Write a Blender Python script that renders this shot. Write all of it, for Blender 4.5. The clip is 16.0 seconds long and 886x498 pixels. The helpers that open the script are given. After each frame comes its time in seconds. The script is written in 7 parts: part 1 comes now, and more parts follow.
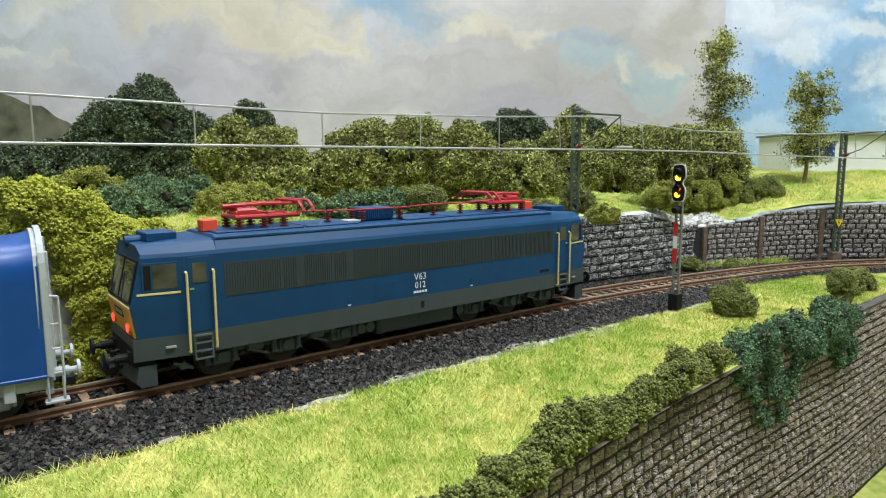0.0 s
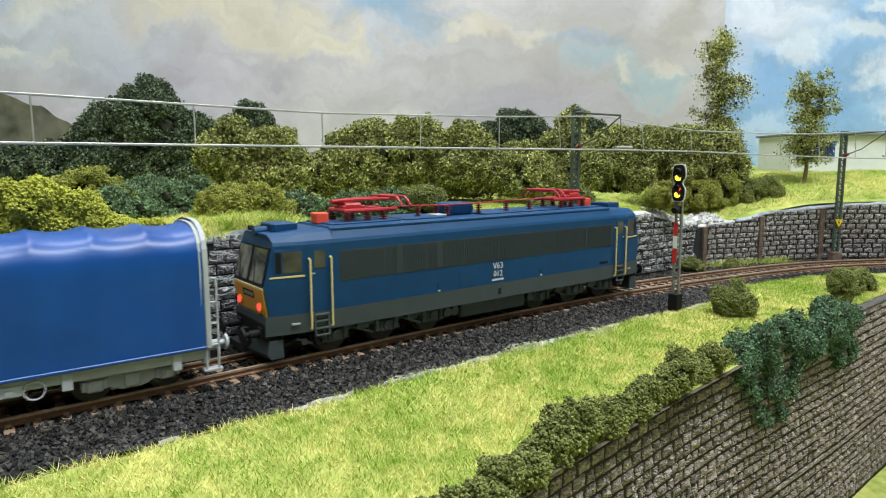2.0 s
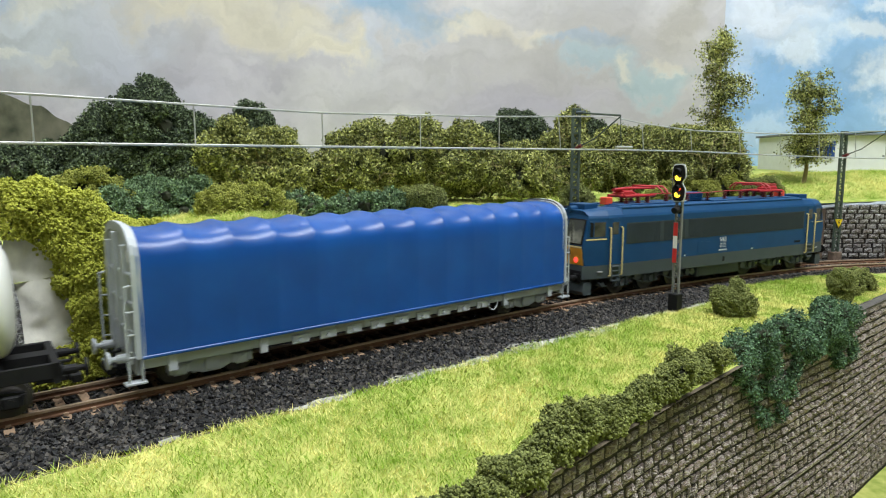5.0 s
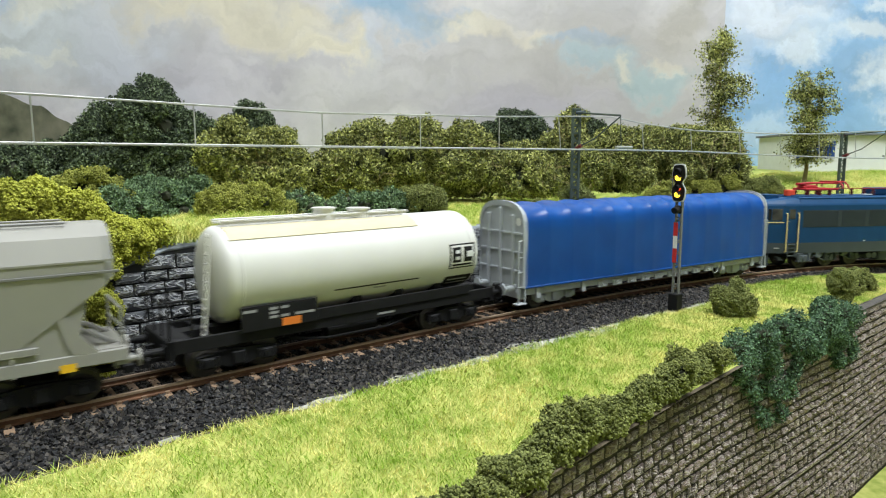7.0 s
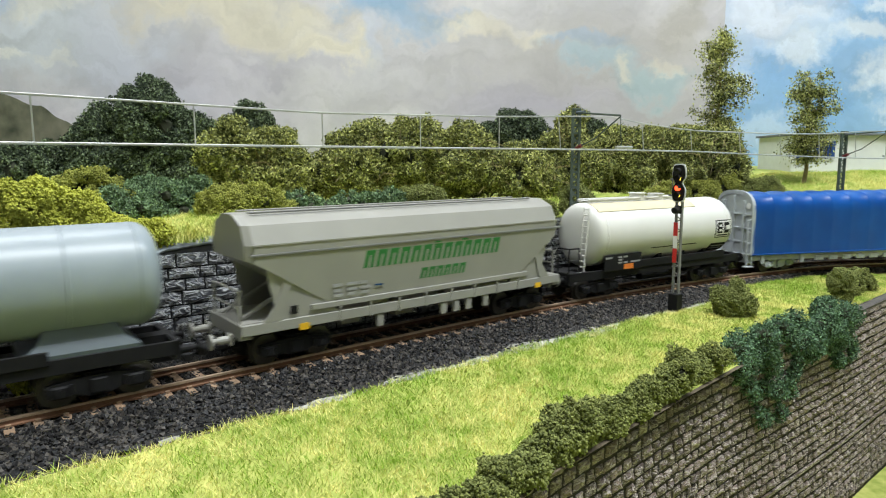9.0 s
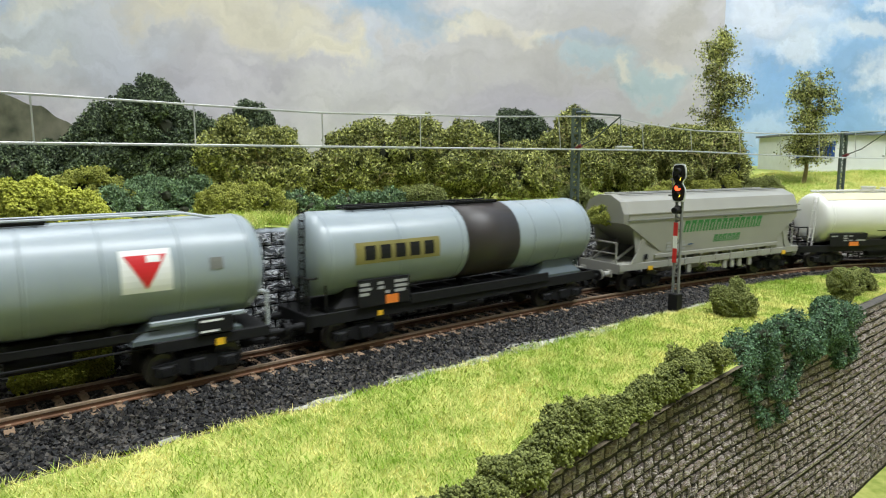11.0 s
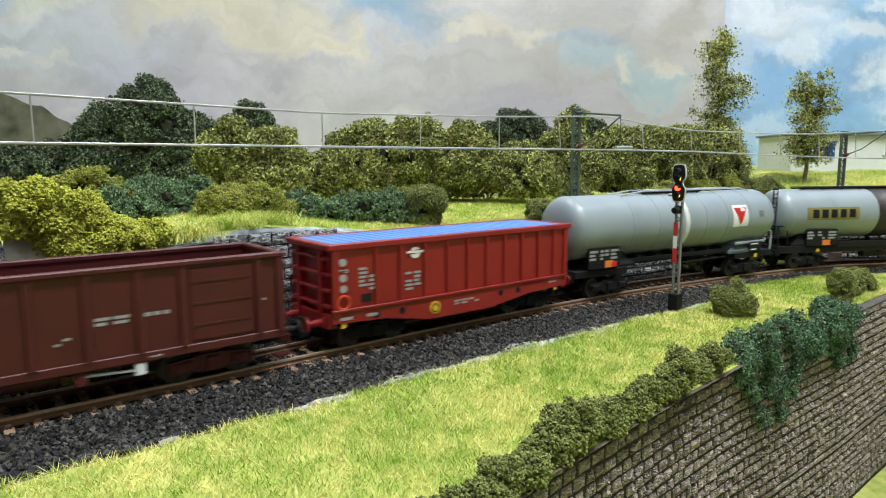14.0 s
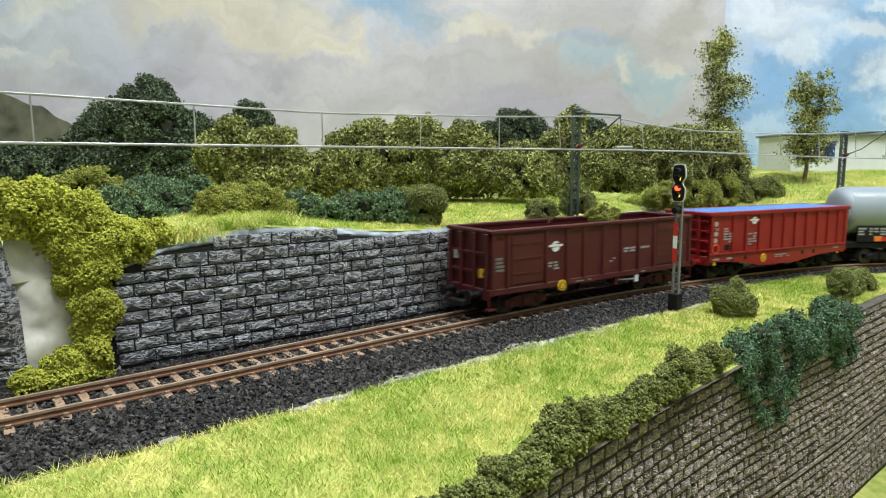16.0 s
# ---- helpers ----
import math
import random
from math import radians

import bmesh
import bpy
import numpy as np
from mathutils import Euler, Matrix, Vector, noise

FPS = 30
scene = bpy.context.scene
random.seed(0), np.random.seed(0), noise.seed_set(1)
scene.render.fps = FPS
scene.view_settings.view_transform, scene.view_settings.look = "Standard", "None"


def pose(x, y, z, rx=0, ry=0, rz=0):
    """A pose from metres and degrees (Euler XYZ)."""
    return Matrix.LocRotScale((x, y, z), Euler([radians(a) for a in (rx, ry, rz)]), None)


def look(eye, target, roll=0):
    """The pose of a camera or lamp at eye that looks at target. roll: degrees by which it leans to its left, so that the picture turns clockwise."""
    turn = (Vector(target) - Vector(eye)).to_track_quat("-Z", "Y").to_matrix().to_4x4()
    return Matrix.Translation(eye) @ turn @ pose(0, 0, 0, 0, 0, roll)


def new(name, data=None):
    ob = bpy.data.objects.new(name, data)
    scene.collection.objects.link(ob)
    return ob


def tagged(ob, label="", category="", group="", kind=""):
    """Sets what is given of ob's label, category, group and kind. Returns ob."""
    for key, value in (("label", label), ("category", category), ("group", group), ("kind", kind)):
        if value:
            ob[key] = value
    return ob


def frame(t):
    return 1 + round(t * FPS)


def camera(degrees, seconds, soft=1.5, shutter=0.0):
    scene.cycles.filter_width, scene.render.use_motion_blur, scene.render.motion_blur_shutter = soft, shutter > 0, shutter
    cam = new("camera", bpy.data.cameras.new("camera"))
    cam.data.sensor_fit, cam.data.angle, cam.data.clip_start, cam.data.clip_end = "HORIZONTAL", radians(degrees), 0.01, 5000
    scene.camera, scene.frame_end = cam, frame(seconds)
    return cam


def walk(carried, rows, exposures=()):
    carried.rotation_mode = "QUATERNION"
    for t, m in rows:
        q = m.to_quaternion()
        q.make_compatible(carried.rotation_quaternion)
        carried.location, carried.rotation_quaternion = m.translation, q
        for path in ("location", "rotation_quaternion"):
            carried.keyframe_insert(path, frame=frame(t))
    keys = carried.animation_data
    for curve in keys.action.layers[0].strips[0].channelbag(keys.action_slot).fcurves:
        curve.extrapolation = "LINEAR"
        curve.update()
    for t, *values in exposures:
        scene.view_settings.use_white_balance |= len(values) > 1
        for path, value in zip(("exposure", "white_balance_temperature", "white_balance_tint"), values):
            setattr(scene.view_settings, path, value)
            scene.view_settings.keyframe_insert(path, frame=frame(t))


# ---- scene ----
# A model railway: all shapes below are written in millimetres and scaled to metres.
MM = 0.001
cam = camera(69.85, 16.0, soft=1.1, shutter=0.45)
EYE = pose(0.0, 0.0, 0.071, 90 - 7.71, 0.15, 0)
walk(cam, [(0.0, EYE), (16.0, EYE)])

# ---- light: a closed room with ceiling panels ----
world = bpy.data.worlds.new("room_air")
scene.world = world
world.use_nodes = True
world.node_tree.nodes["Background"].inputs[0].default_value = (0.9, 0.95, 1.0, 1)
world.node_tree.nodes["Background"].inputs[1].default_value = 0.07
scene.view_settings.exposure = 0.0


def panel_lamp(x, y, z, sx, sy, watts, tint, aim):
    d = bpy.data.lights.new("ceiling_panel_light", "AREA")
    d.shape, d.size, d.size_y, d.energy, d.color = "RECTANGLE", sx, sy, watts, tint
    ob = new("ceiling_panel_light", d)
    ob.matrix_world = look((x, y, z), aim)
    return ob


TINT = (0.91, 0.955, 1.0)
panel_lamp(0.42, 0.06, 1.20, 1.1, 0.16, 23.5, TINT, (0.24, 0.34, 0))
panel_lamp(-0.30, 0.50, 1.20, 0.8, 0.2, 10.5, TINT, (-0.1, 0.42, 0))
panel_lamp(0.35, -0.75, 1.20, 1.5, 0.3, 4.0, TINT, (0.3, 0.3, 0))

# ---- materials ----
def mat(name, col, rough=0.5, metal=0.0, var=0.12, scale=400.0, bump=0.0, col2=None, rnd=0.0, island=0.0, coat=0.0, glow=None, power=0.0, spread=(0.35, 0.65), detail=4.0, rvar=0.12, spec=0.5):
    m = bpy.data.materials.new(name)
    m.use_nodes = True
    nt = m.node_tree
    N, L = nt.nodes, nt.links
    b = N["Principled BSDF"]
    tc = N.new("ShaderNodeTexCoord")
    n1 = N.new("ShaderNodeTexNoise")
    n1.inputs["Scale"].default_value, n1.inputs["Detail"].default_value = scale, detail
    n2 = N.new("ShaderNodeTexNoise")
    n2.inputs["Scale"].default_value, n2.inputs["Detail"].default_value = scale * 0.13, 3
    L.new(tc.outputs["Object"], n1.inputs["Vector"])
    L.new(tc.outputs["Object"], n2.inputs["Vector"])
    add = N.new("ShaderNodeMath")
    add.operation = "ADD"
    L.new(n1.outputs["Fac"], add.inputs[0])
    L.new(n2.outputs["Fac"], add.inputs[1])
    half = N.new("ShaderNodeMath")
    half.operation = "MULTIPLY"
    half.inputs[1].default_value = 0.5
    L.new(add.outputs[0], half.inputs[0])
    fac = half.outputs[0]
    for amount, src in ((rnd, "ShaderNodeObjectInfo"), (island, "ShaderNodeNewGeometry")):
        if amount:
            o = N.new(src)
            k = N.new("ShaderNodeMath")
            k.operation = "MULTIPLY_ADD"
            k.inputs[1].default_value, k.inputs[2].default_value = amount, -amount / 2
            L.new(o.outputs["Random" if src.endswith("Info") else "Random Per Island"], k.inputs[0])
            s = N.new("ShaderNodeMath")
            s.operation = "ADD"
            L.new(fac, s.inputs[0])
            L.new(k.outputs[0], s.inputs[1])
            fac = s.outputs[0]
    ramp = N.new("ShaderNodeValToRGB")
    c1 = [c * (1 - var) for c in col]
    c2 = list(col2) if col2 else [min(1, c * (1 + var)) for c in col]
    e = ramp.color_ramp.elements
    e[0].position, e[0].color = spread[0], (*c1, 1)
    e[1].position, e[1].color = spread[1], (*c2, 1)
    L.new(fac, ramp.inputs[0])
    L.new(ramp.outputs[0], b.inputs["Base Color"])
    rr = N.new("ShaderNodeMapRange")
    rr.inputs["To Min"].default_value, rr.inputs["To Max"].default_value = max(0.02, rough - rvar), min(1, rough + rvar)
    L.new(n2.outputs["Fac"], rr.inputs["Value"])
    L.new(rr.outputs[0], b.inputs["Roughness"])
    b.inputs["Metallic"].default_value = metal
    b.inputs["Coat Weight"].default_value = coat
    b.inputs["Specular IOR Level"].default_value = spec
    if bump:
        bp = N.new("ShaderNodeBump")
        bp.inputs["Strength"].default_value, bp.inputs["Distance"].default_value = bump, 0.0006
        L.new(n1.outputs["Fac"], bp.inputs["Height"])
        L.new(bp.outputs[0], b.inputs["Normal"])
    if glow:
        b.inputs["Emission Color"].default_value = (*glow, 1)
        b.inputs["Emission Strength"].default_value = power
    return m


def glass_mat(name, tint):
    m = bpy.data.materials.new(name)
    m.use_nodes = True
    b = m.node_tree.nodes["Principled BSDF"]
    b.inputs["Base Color"].default_value = (*tint, 1)
    b.inputs["Roughness"].default_value = 0.06
    b.inputs["Transmission Weight"].default_value = 0.9
    b.inputs["IOR"].default_value = 1.2
    return m


def sky_mat(name, base, base2, banks, ragged=0.05):
    """A printed sky on card: ragged cloud banks and blue gaps, each (x, z, half width, half height, colour, strength)."""
    m = bpy.data.materials.new(name)
    m.use_nodes = True
    N, L = m.node_tree.nodes, m.node_tree.links
    b = N["Principled BSDF"]
    tc = N.new("ShaderNodeTexCoord")
    warp = N.new("ShaderNodeTexNoise")
    warp.inputs["Scale"].default_value, warp.inputs["Detail"].default_value, warp.inputs["Roughness"].default_value = 14, 9, 0.62
    L.new(tc.outputs["Object"], warp.inputs["Vector"])
    cen = N.new("ShaderNodeVectorMath")
    cen.operation = "MULTIPLY_ADD"
    cen.inputs[1].default_value = (ragged * 2, 0, ragged * 1.6)
    cen.inputs[2].default_value = (-ragged, 0, -ragged * 0.8)
    L.new(warp.outputs["Color"], cen.inputs[0])
    pos = N.new("ShaderNodeVectorMath")
    pos.operation = "ADD"
    L.new(tc.outputs["Object"], pos.inputs[0])
    L.new(cen.outputs[0], pos.inputs[1])
    soft = N.new("ShaderNodeTexNoise")
    soft.inputs["Scale"].default_value, soft.inputs["Detail"].default_value = 9, 6
    L.new(tc.outputs["Object"], soft.inputs["Vector"])
    ramp = N.new("ShaderNodeValToRGB")
    e = ramp.color_ramp.elements
    e[0].position, e[0].color = 0.38, (*base, 1)
    e[1].position, e[1].color = 0.64, (*base2, 1)
    L.new(soft.outputs["Fac"], ramp.inputs[0])
    colour = ramp.outputs[0]
    for x, z, rx, rz, c, k in banks:
        d = N.new("ShaderNodeVectorMath")
        d.operation = "SUBTRACT"
        d.inputs[1].default_value = (x * MM, 0, z * MM)
        L.new(pos.outputs[0], d.inputs[0])
        q = N.new("ShaderNodeVectorMath")
        q.operation = "MULTIPLY"
        q.inputs[1].default_value = (1000 / rx, 0, 1000 / rz)
        L.new(d.outputs[0], q.inputs[0])
        ln = N.new("ShaderNodeVectorMath")
        ln.operation = "LENGTH"
        L.new(q.outputs[0], ln.inputs[0])
        r = N.new("ShaderNodeMapRange")
        r.interpolation_type = "SMOOTHSTEP"
        r.inputs["From Min"].default_value, r.inputs["From Max"].default_value = 0.3, 1.15
        r.inputs["To Min"].default_value, r.inputs["To Max"].default_value = k, 0.0
        L.new(ln.outputs["Value"], r.inputs["Value"])
        mx = N.new("ShaderNodeMix")
        mx.data_type = "RGBA"
        L.new(r.outputs[0], mx.inputs[0])
        L.new(colour, mx.inputs[6])
        mx.inputs[7].default_value = (*c, 1)
        colour = mx.outputs[2]
    # streaky fine cloud grain over the whole print
    mp = N.new("ShaderNodeMapping")
    mp.inputs["Scale"].default_value = (0.7, 1.0, 1.6)
    L.new(pos.outputs[0], mp.inputs["Vector"])
    fine = N.new("ShaderNodeTexNoise")
    fine.inputs["Scale"].default_value, fine.inputs["Detail"].default_value, fine.inputs["Roughness"].default_value, fine.inputs["Distortion"].default_value = 22, 9, 0.6, 0.4
    L.new(mp.outputs[0], fine.inputs["Vector"])
    gr = N.new("ShaderNodeMapRange")
    gr.inputs["From Min"].default_value, gr.inputs["From Max"].default_value = 0.3, 0.7
    gr.inputs["To Min"].default_value, gr.inputs["To Max"].default_value = 0.84, 1.12
    L.new(fine.outputs["Fac"], gr.inputs["Value"])
    mu = N.new("ShaderNodeVectorMath")
    mu.operation = "SCALE"
    L.new(colour, mu.inputs[0])
    L.new(gr.outputs[0], mu.inputs["Scale"])
    L.new(mu.outputs[0], b.inputs["Base Color"])
    b.inputs["Roughness"].default_value = 0.6
    return m


CREAM, LILAC, BLUE, SMOKE, PUFF = (0.74, 0.68, 0.58), (0.52, 0.49, 0.55), (0.32, 0.47, 0.66), (0.47, 0.49, 0.54), (0.76, 0.75, 0.74)
M_SKY = sky_mat("printed_cloudy_sky_card", (0.56, 0.54, 0.58), (0.68, 0.65, 0.67), [
    (-400, 190, 150, 60, (0.60, 0.64, 0.72), 0.8), (-440, 235, 60, 16, (0.45, 0.55, 0.72), 0.7), (-395, 218, 34, 16, PUFF, 0.9), (-365, 228, 22, 12, PUFF, 0.8), (-440, 172, 30, 10, PUFF, 0.8), (-385, 165, 30, 9, PUFF, 0.7), (-420, 190, 40, 12, SMOKE, 0.6), (-330, 180, 40, 40, (0.62, 0.63, 0.72), 0.6), (-300, 130, 90, 18, (0.72, 0.71, 0.76), 0.6),
    (-235, 226, 95, 24, CREAM, 0.95), (-175, 205, 95, 26, CREAM, 0.95), (-118, 182, 52, 18, CREAM, 0.9), (-150, 160, 70, 10, LILAC, 0.5), (-58, 228, 56, 22, BLUE, 0.95), (-20, 208, 46, 20, BLUE, 0.7), (-75, 200, 20, 30, (0.58, 0.62, 0.74), 0.6),
    (150, 160, 190, 90, (0.50, 0.475, 0.455), 0.75), (30, 202, 46, 14, CREAM, 0.75), (85, 190, 40, 12, CREAM, 0.7), (140, 186, 60, 9, BLUE, 0.45), (165, 168, 50, 16, (0.40, 0.53, 0.60), 0.7), (205, 150, 46, 20, (0.38, 0.52, 0.56), 0.7), (184, 160, 16, 12, CREAM, 0.7), (228, 165, 14, 12, CREAM, 0.6), (60, 128, 170, 20, LILAC, 0.5), (240, 215, 34, 50, (0.46, 0.43, 0.38), 0.6),
], 0.075)
M_SKY2 = sky_mat("printed_blue_sky_card", (0.24, 0.43, 0.70), (0.34, 0.52, 0.76), [
    (390, 250, 110, 44, (0.70, 0.74, 0.84), 0.95), (430, 205, 60, 26, (0.68, 0.74, 0.84), 0.9), (352, 190, 34, 60, (0.58, 0.67, 0.82), 0.7), (510, 225, 60, 20, (0.72, 0.77, 0.86), 0.85), (560, 258, 50, 14, (0.72, 0.77, 0.86), 0.8), (548, 160, 30, 44, (0.74, 0.80, 0.90), 0.85), (400, 110, 90, 22, (0.62, 0.72, 0.86), 0.55), (455, 78, 60, 18, (0.78, 0.84, 0.92), 0.85), (620, 200, 80, 30, (0.80, 0.84, 0.9), 0.8),
], 0.085)
M_ROOM = mat("white_room_plaster", (0.72, 0.70, 0.67), 0.9, var=0.05, scale=8)
M_FLOOR = mat("grey_room_floor", (0.30, 0.28, 0.26), 0.7, var=0.15, scale=10)
M_SOIL = mat("brown_scenic_soil", (0.12, 0.095, 0.06), 0.95, var=0.35, scale=500, bump=0.6)
M_GRASSBED = mat("green_grass_mat", (0.28, 0.44, 0.03), 0.95, var=0.45, scale=130, bump=0.5, col2=(0.55, 0.55, 0.16))
M_BALLASTBED = mat("dark_grey_ballast_bed", (0.02, 0.019, 0.018), 0.95, var=0.5, scale=900, bump=0.8)
M_STONE = mat("dark_grey_ballast_stone", (0.010, 0.0095, 0.009), 0.66, var=0.3, scale=1500, island=1.2, col2=(0.082, 0.072, 0.060), spread=(0.5, 1.4))
M_SLEEPER = mat("tan_weathered_sleeper", (0.30, 0.20, 0.125), 0.85, var=0.3, scale=900, bump=0.3, rnd=0.35)
M_RAIL = mat("rusty_rail_side", (0.17, 0.085, 0.045), 0.65, metal=0.2, var=0.3, scale=700, bump=0.2)
M_RAILTOP = mat("worn_brown_rail_head", (0.46, 0.34, 0.24), 0.42, metal=0.4, var=0.2, scale=500)
M_PLASTER = mat("cream_plaster_rock", (0.72, 0.70, 0.62), 0.9, var=0.28, scale=140, bump=0.6)
M_GLUE = mat("grey_dried_glue", (0.17, 0.165, 0.15), 0.9, var=0.6, scale=420, bump=0.8, col2=(0.60, 0.58, 0.52), spread=(0.38, 0.66))
M_JOINT = mat("black_mortar", (0.018, 0.019, 0.021), 0.8, var=0.3, scale=700)


def crag_mat(name, dark, pale, rnd=0.0, island=0.0, scale=165.0, wide=0.06):
    """Dark stone with pale dry-brushed ridges that run mostly level."""
    m = mat(name, dark, 0.45, var=0.45, scale=420, bump=0.0, rnd=rnd, island=island, spread=(0.3, 0.7))
    N, L = m.node_tree.nodes, m.node_tree.links
    b = N["Principled BSDF"]
    old = b.inputs["Base Color"].links[0].from_socket
    tc = N.new("ShaderNodeTexCoord")
    geo = N.new("ShaderNodeNewGeometry")
    mp = N.new("ShaderNodeMapping")
    mp.inputs["Scale"].default_value = (1.0, 1.0, 2.4)
    L.new(geo.outputs["Position"], mp.inputs["Vector"])
    n = N.new("ShaderNodeTexNoise")
    n.inputs["Scale"].default_value, n.inputs["Detail"].default_value, n.inputs["Distortion"].default_value = scale, 2.5, 1.2
    L.new(mp.outputs[0], n.inputs["Vector"])
    a = N.new("ShaderNodeMath")
    a.operation = "SUBTRACT"
    a.inputs[1].default_value = 0.5
    L.new(n.outputs["Fac"], a.inputs[0])
    c = N.new("ShaderNodeMath")
    c.operation = "ABSOLUTE"
    L.new(a.outputs[0], c.inputs[0])
    r = N.new("ShaderNodeMapRange")
    r.inputs["From Min"].default_value, r.inputs["From Max"].default_value = 0.012, wide
    r.inputs["To Min"].default_value, r.inputs["To Max"].default_value = 0.9, 0.0
    L.new(c.outputs[0], r.inputs["Value"])
    mx = N.new("ShaderNodeMix")
    mx.data_type = "RGBA"
    L.new(r.outputs[0], mx.inputs[0])
    L.new(old, mx.inputs[6])
    mx.inputs[7].default_value = (*pale, 1)
    L.new(mx.outputs[2], b.inputs["Base Color"])
    # brown stains
    st = N.new("ShaderNodeTexNoise")
    st.inputs["Scale"].default_value, st.inputs["Detail"].default_value = 20, 4
    L.new(geo.outputs["Position"], st.inputs["Vector"])
    sr = N.new("ShaderNodeMapRange")
    sr.inputs["From Min"].default_value, sr.inputs["From Max"].default_value = 0.55, 0.72
    sr.inputs["To Max"].default_value = 0.55
    L.new(st.outputs["Fac"], sr.inputs["Value"])
    sx = N.new("ShaderNodeMix")
    sx.data_type = "RGBA"
    L.new(sr.outputs[0], sx.inputs[0])
    L.new(mx.outputs[2], sx.inputs[6])
    sx.inputs[7].default_value = (0.11, 0.068, 0.045, 1)
    L.new(sx.outputs[2], b.inputs["Base Color"])
    bp = N.new("ShaderNodeBump")
    bp.inputs["Strength"].default_value, bp.inputs["Distance"].default_value = 1.0, 0.0009
    L.new(r.outputs[0], bp.inputs["Height"])
    L.new(bp.outputs[0], b.inputs["Normal"])
    return m


M_BLOCK = crag_mat("dark_grey_rough_stone", (0.075, 0.08, 0.088), (0.50, 0.51, 0.52), rnd=0.4, scale=190.0, wide=0.11)
M_BLOCKI = crag_mat("dark_grey_rough_stone_far", (0.075, 0.075, 0.075), (0.60, 0.60, 0.58), island=0.4, wide=0.08)
M_COPING = mat("pale_grey_wall_coping", (0.26, 0.29, 0.32), 0.75, var=0.6, scale=220, bump=0.5)
M_WHITEROCK = mat("white_plaster_rubble", (0.50, 0.51, 0.52), 0.8, var=0.45, scale=260, bump=0.8, col2=(0.78, 0.78, 0.77))
M_PIER = mat("rusty_brown_pier", (0.15, 0.105, 0.075), 0.8, var=0.5, scale=320, bump=0.5)
M_BRICK = crag_mat("taupe_split_stone", (0.19, 0.145, 0.122), (0.60, 0.52, 0.46), rnd=0.6, scale=260.0, wide=0.09)
M_BRICKI = crag_mat("taupe_split_stone_far", (0.19, 0.145, 0.122), (0.60, 0.52, 0.46), island=0.6, scale=260.0, wide=0.09)
M_BRICKBED = mat("dark_brown_mortar", (0.028, 0.022, 0.018), 0.9, var=0.3, scale=500)
M_STEEL = mat("grey_green_mast_paint", (0.065, 0.09, 0.07), 0.6, var=0.25, scale=300)
M_WIRE = mat("bare_silver_wire", (0.55, 0.56, 0.54), 0.4, metal=0.6, var=0.1, scale=300)
M_LBLUE = mat("satin_traffic_blue", (0.0035, 0.048, 0.135), 0.5, var=0.08, scale=120, col2=(0.005, 0.058, 0.158), spec=0.35)
M_LSKIRT = mat("grey_green_skirt_paint", (0.05, 0.065, 0.07), 0.5, var=0.1, scale=150)
M_LGRILLE = mat("dark_slate_grille", (0.03, 0.042, 0.052), 0.5, var=0.1, scale=200)
M_LYELLOW = mat("orange_yellow_nose_paint", (0.78, 0.36, 0.035), 0.42, var=0.06, scale=150)
M_CREAM = mat("cream_rail_paint", (0.72, 0.58, 0.26), 0.45, var=0.06, scale=200)
M_PRED = mat("red_pantograph_paint", (0.42, 0.022, 0.028), 0.4, var=0.12, scale=200)
M_ORANGE = mat("orange_red_box_paint", (0.80, 0.085, 0.04), 0.42, var=0.08, scale=200)
M_INS = mat("maroon_insulator", (0.13, 0.02, 0.022), 0.3, var=0.1, scale=200)
M_BLACK = mat("black_underframe_plastic", (0.007, 0.007, 0.0075), 0.68, var=0.3, scale=300, spec=0.3)
M_BOGIE = mat("dark_grey_bogie_plastic", (0.085, 0.105, 0.115), 0.55, var=0.25, scale=300, bump=0.2)
M_WHEEL = mat("dark_steel_wheel", (0.06, 0.055, 0.05), 0.4, metal=0.5, var=0.25, scale=300)
M_TYRE = mat("bright_brass_tyre", (0.30, 0.25, 0.17), 0.35, metal=0.8, var=0.15, scale=300)
M_WHITE = mat("white_print", (0.80, 0.80, 0.79), 0.55, var=0.04, scale=200)
M_GREYPRINT = mat("grey_print", (0.34, 0.34, 0.335), 0.55, var=0.08, scale=200)
M_TAIL = mat("red_tail_lamp", (0.8, 0.02, 0.02), 0.3, glow=(1.0, 0.05, 0.04), power=2.2)
# Pane colour stands in for the pale cab interior behind clear glass.
M_SCREEN = mat("windscreen_with_painted_interior", (0.10, 0.11, 0.10), 0.08, var=0.5, scale=110, col2=(0.36, 0.35, 0.28), rvar=0.04, spread=(0.42, 0.58))
M_GLASS = mat("smoked_cab_glass", (0.04, 0.045, 0.042), 0.08, var=0.35, scale=110, col2=(0.13, 0.12, 0.095), rvar=0.04)
M_TARP = mat("royal_blue_tarpaulin", (0.002, 0.058, 0.27), 0.36, var=0.10, scale=60, bump=0.25, col2=(0.003, 0.085, 0.36))
M_PALE = mat("pale_grey_wagon_paint", (0.43, 0.46, 0.48), 0.5, var=0.12, scale=150)
M_TANKW = mat("cream_white_tank_paint", (0.74, 0.735, 0.69), 0.36, var=0.04, scale=60)
M_TANKG = mat("silver_grey_tank_paint", (0.28, 0.33, 0.36), 0.34, var=0.07, scale=60, col2=(0.32, 0.365, 0.39))
M_HOP = mat("warm_grey_hopper_paint", (0.30, 0.295, 0.26), 0.48, var=0.07, scale=60)
M_BANDG = mat("grey_line_paint", (0.17, 0.17, 0.16), 0.5, var=0.1, scale=100)
M_GREEN = mat("green_sign_paint", (0.02, 0.17, 0.035), 0.5, var=0.08, scale=100)
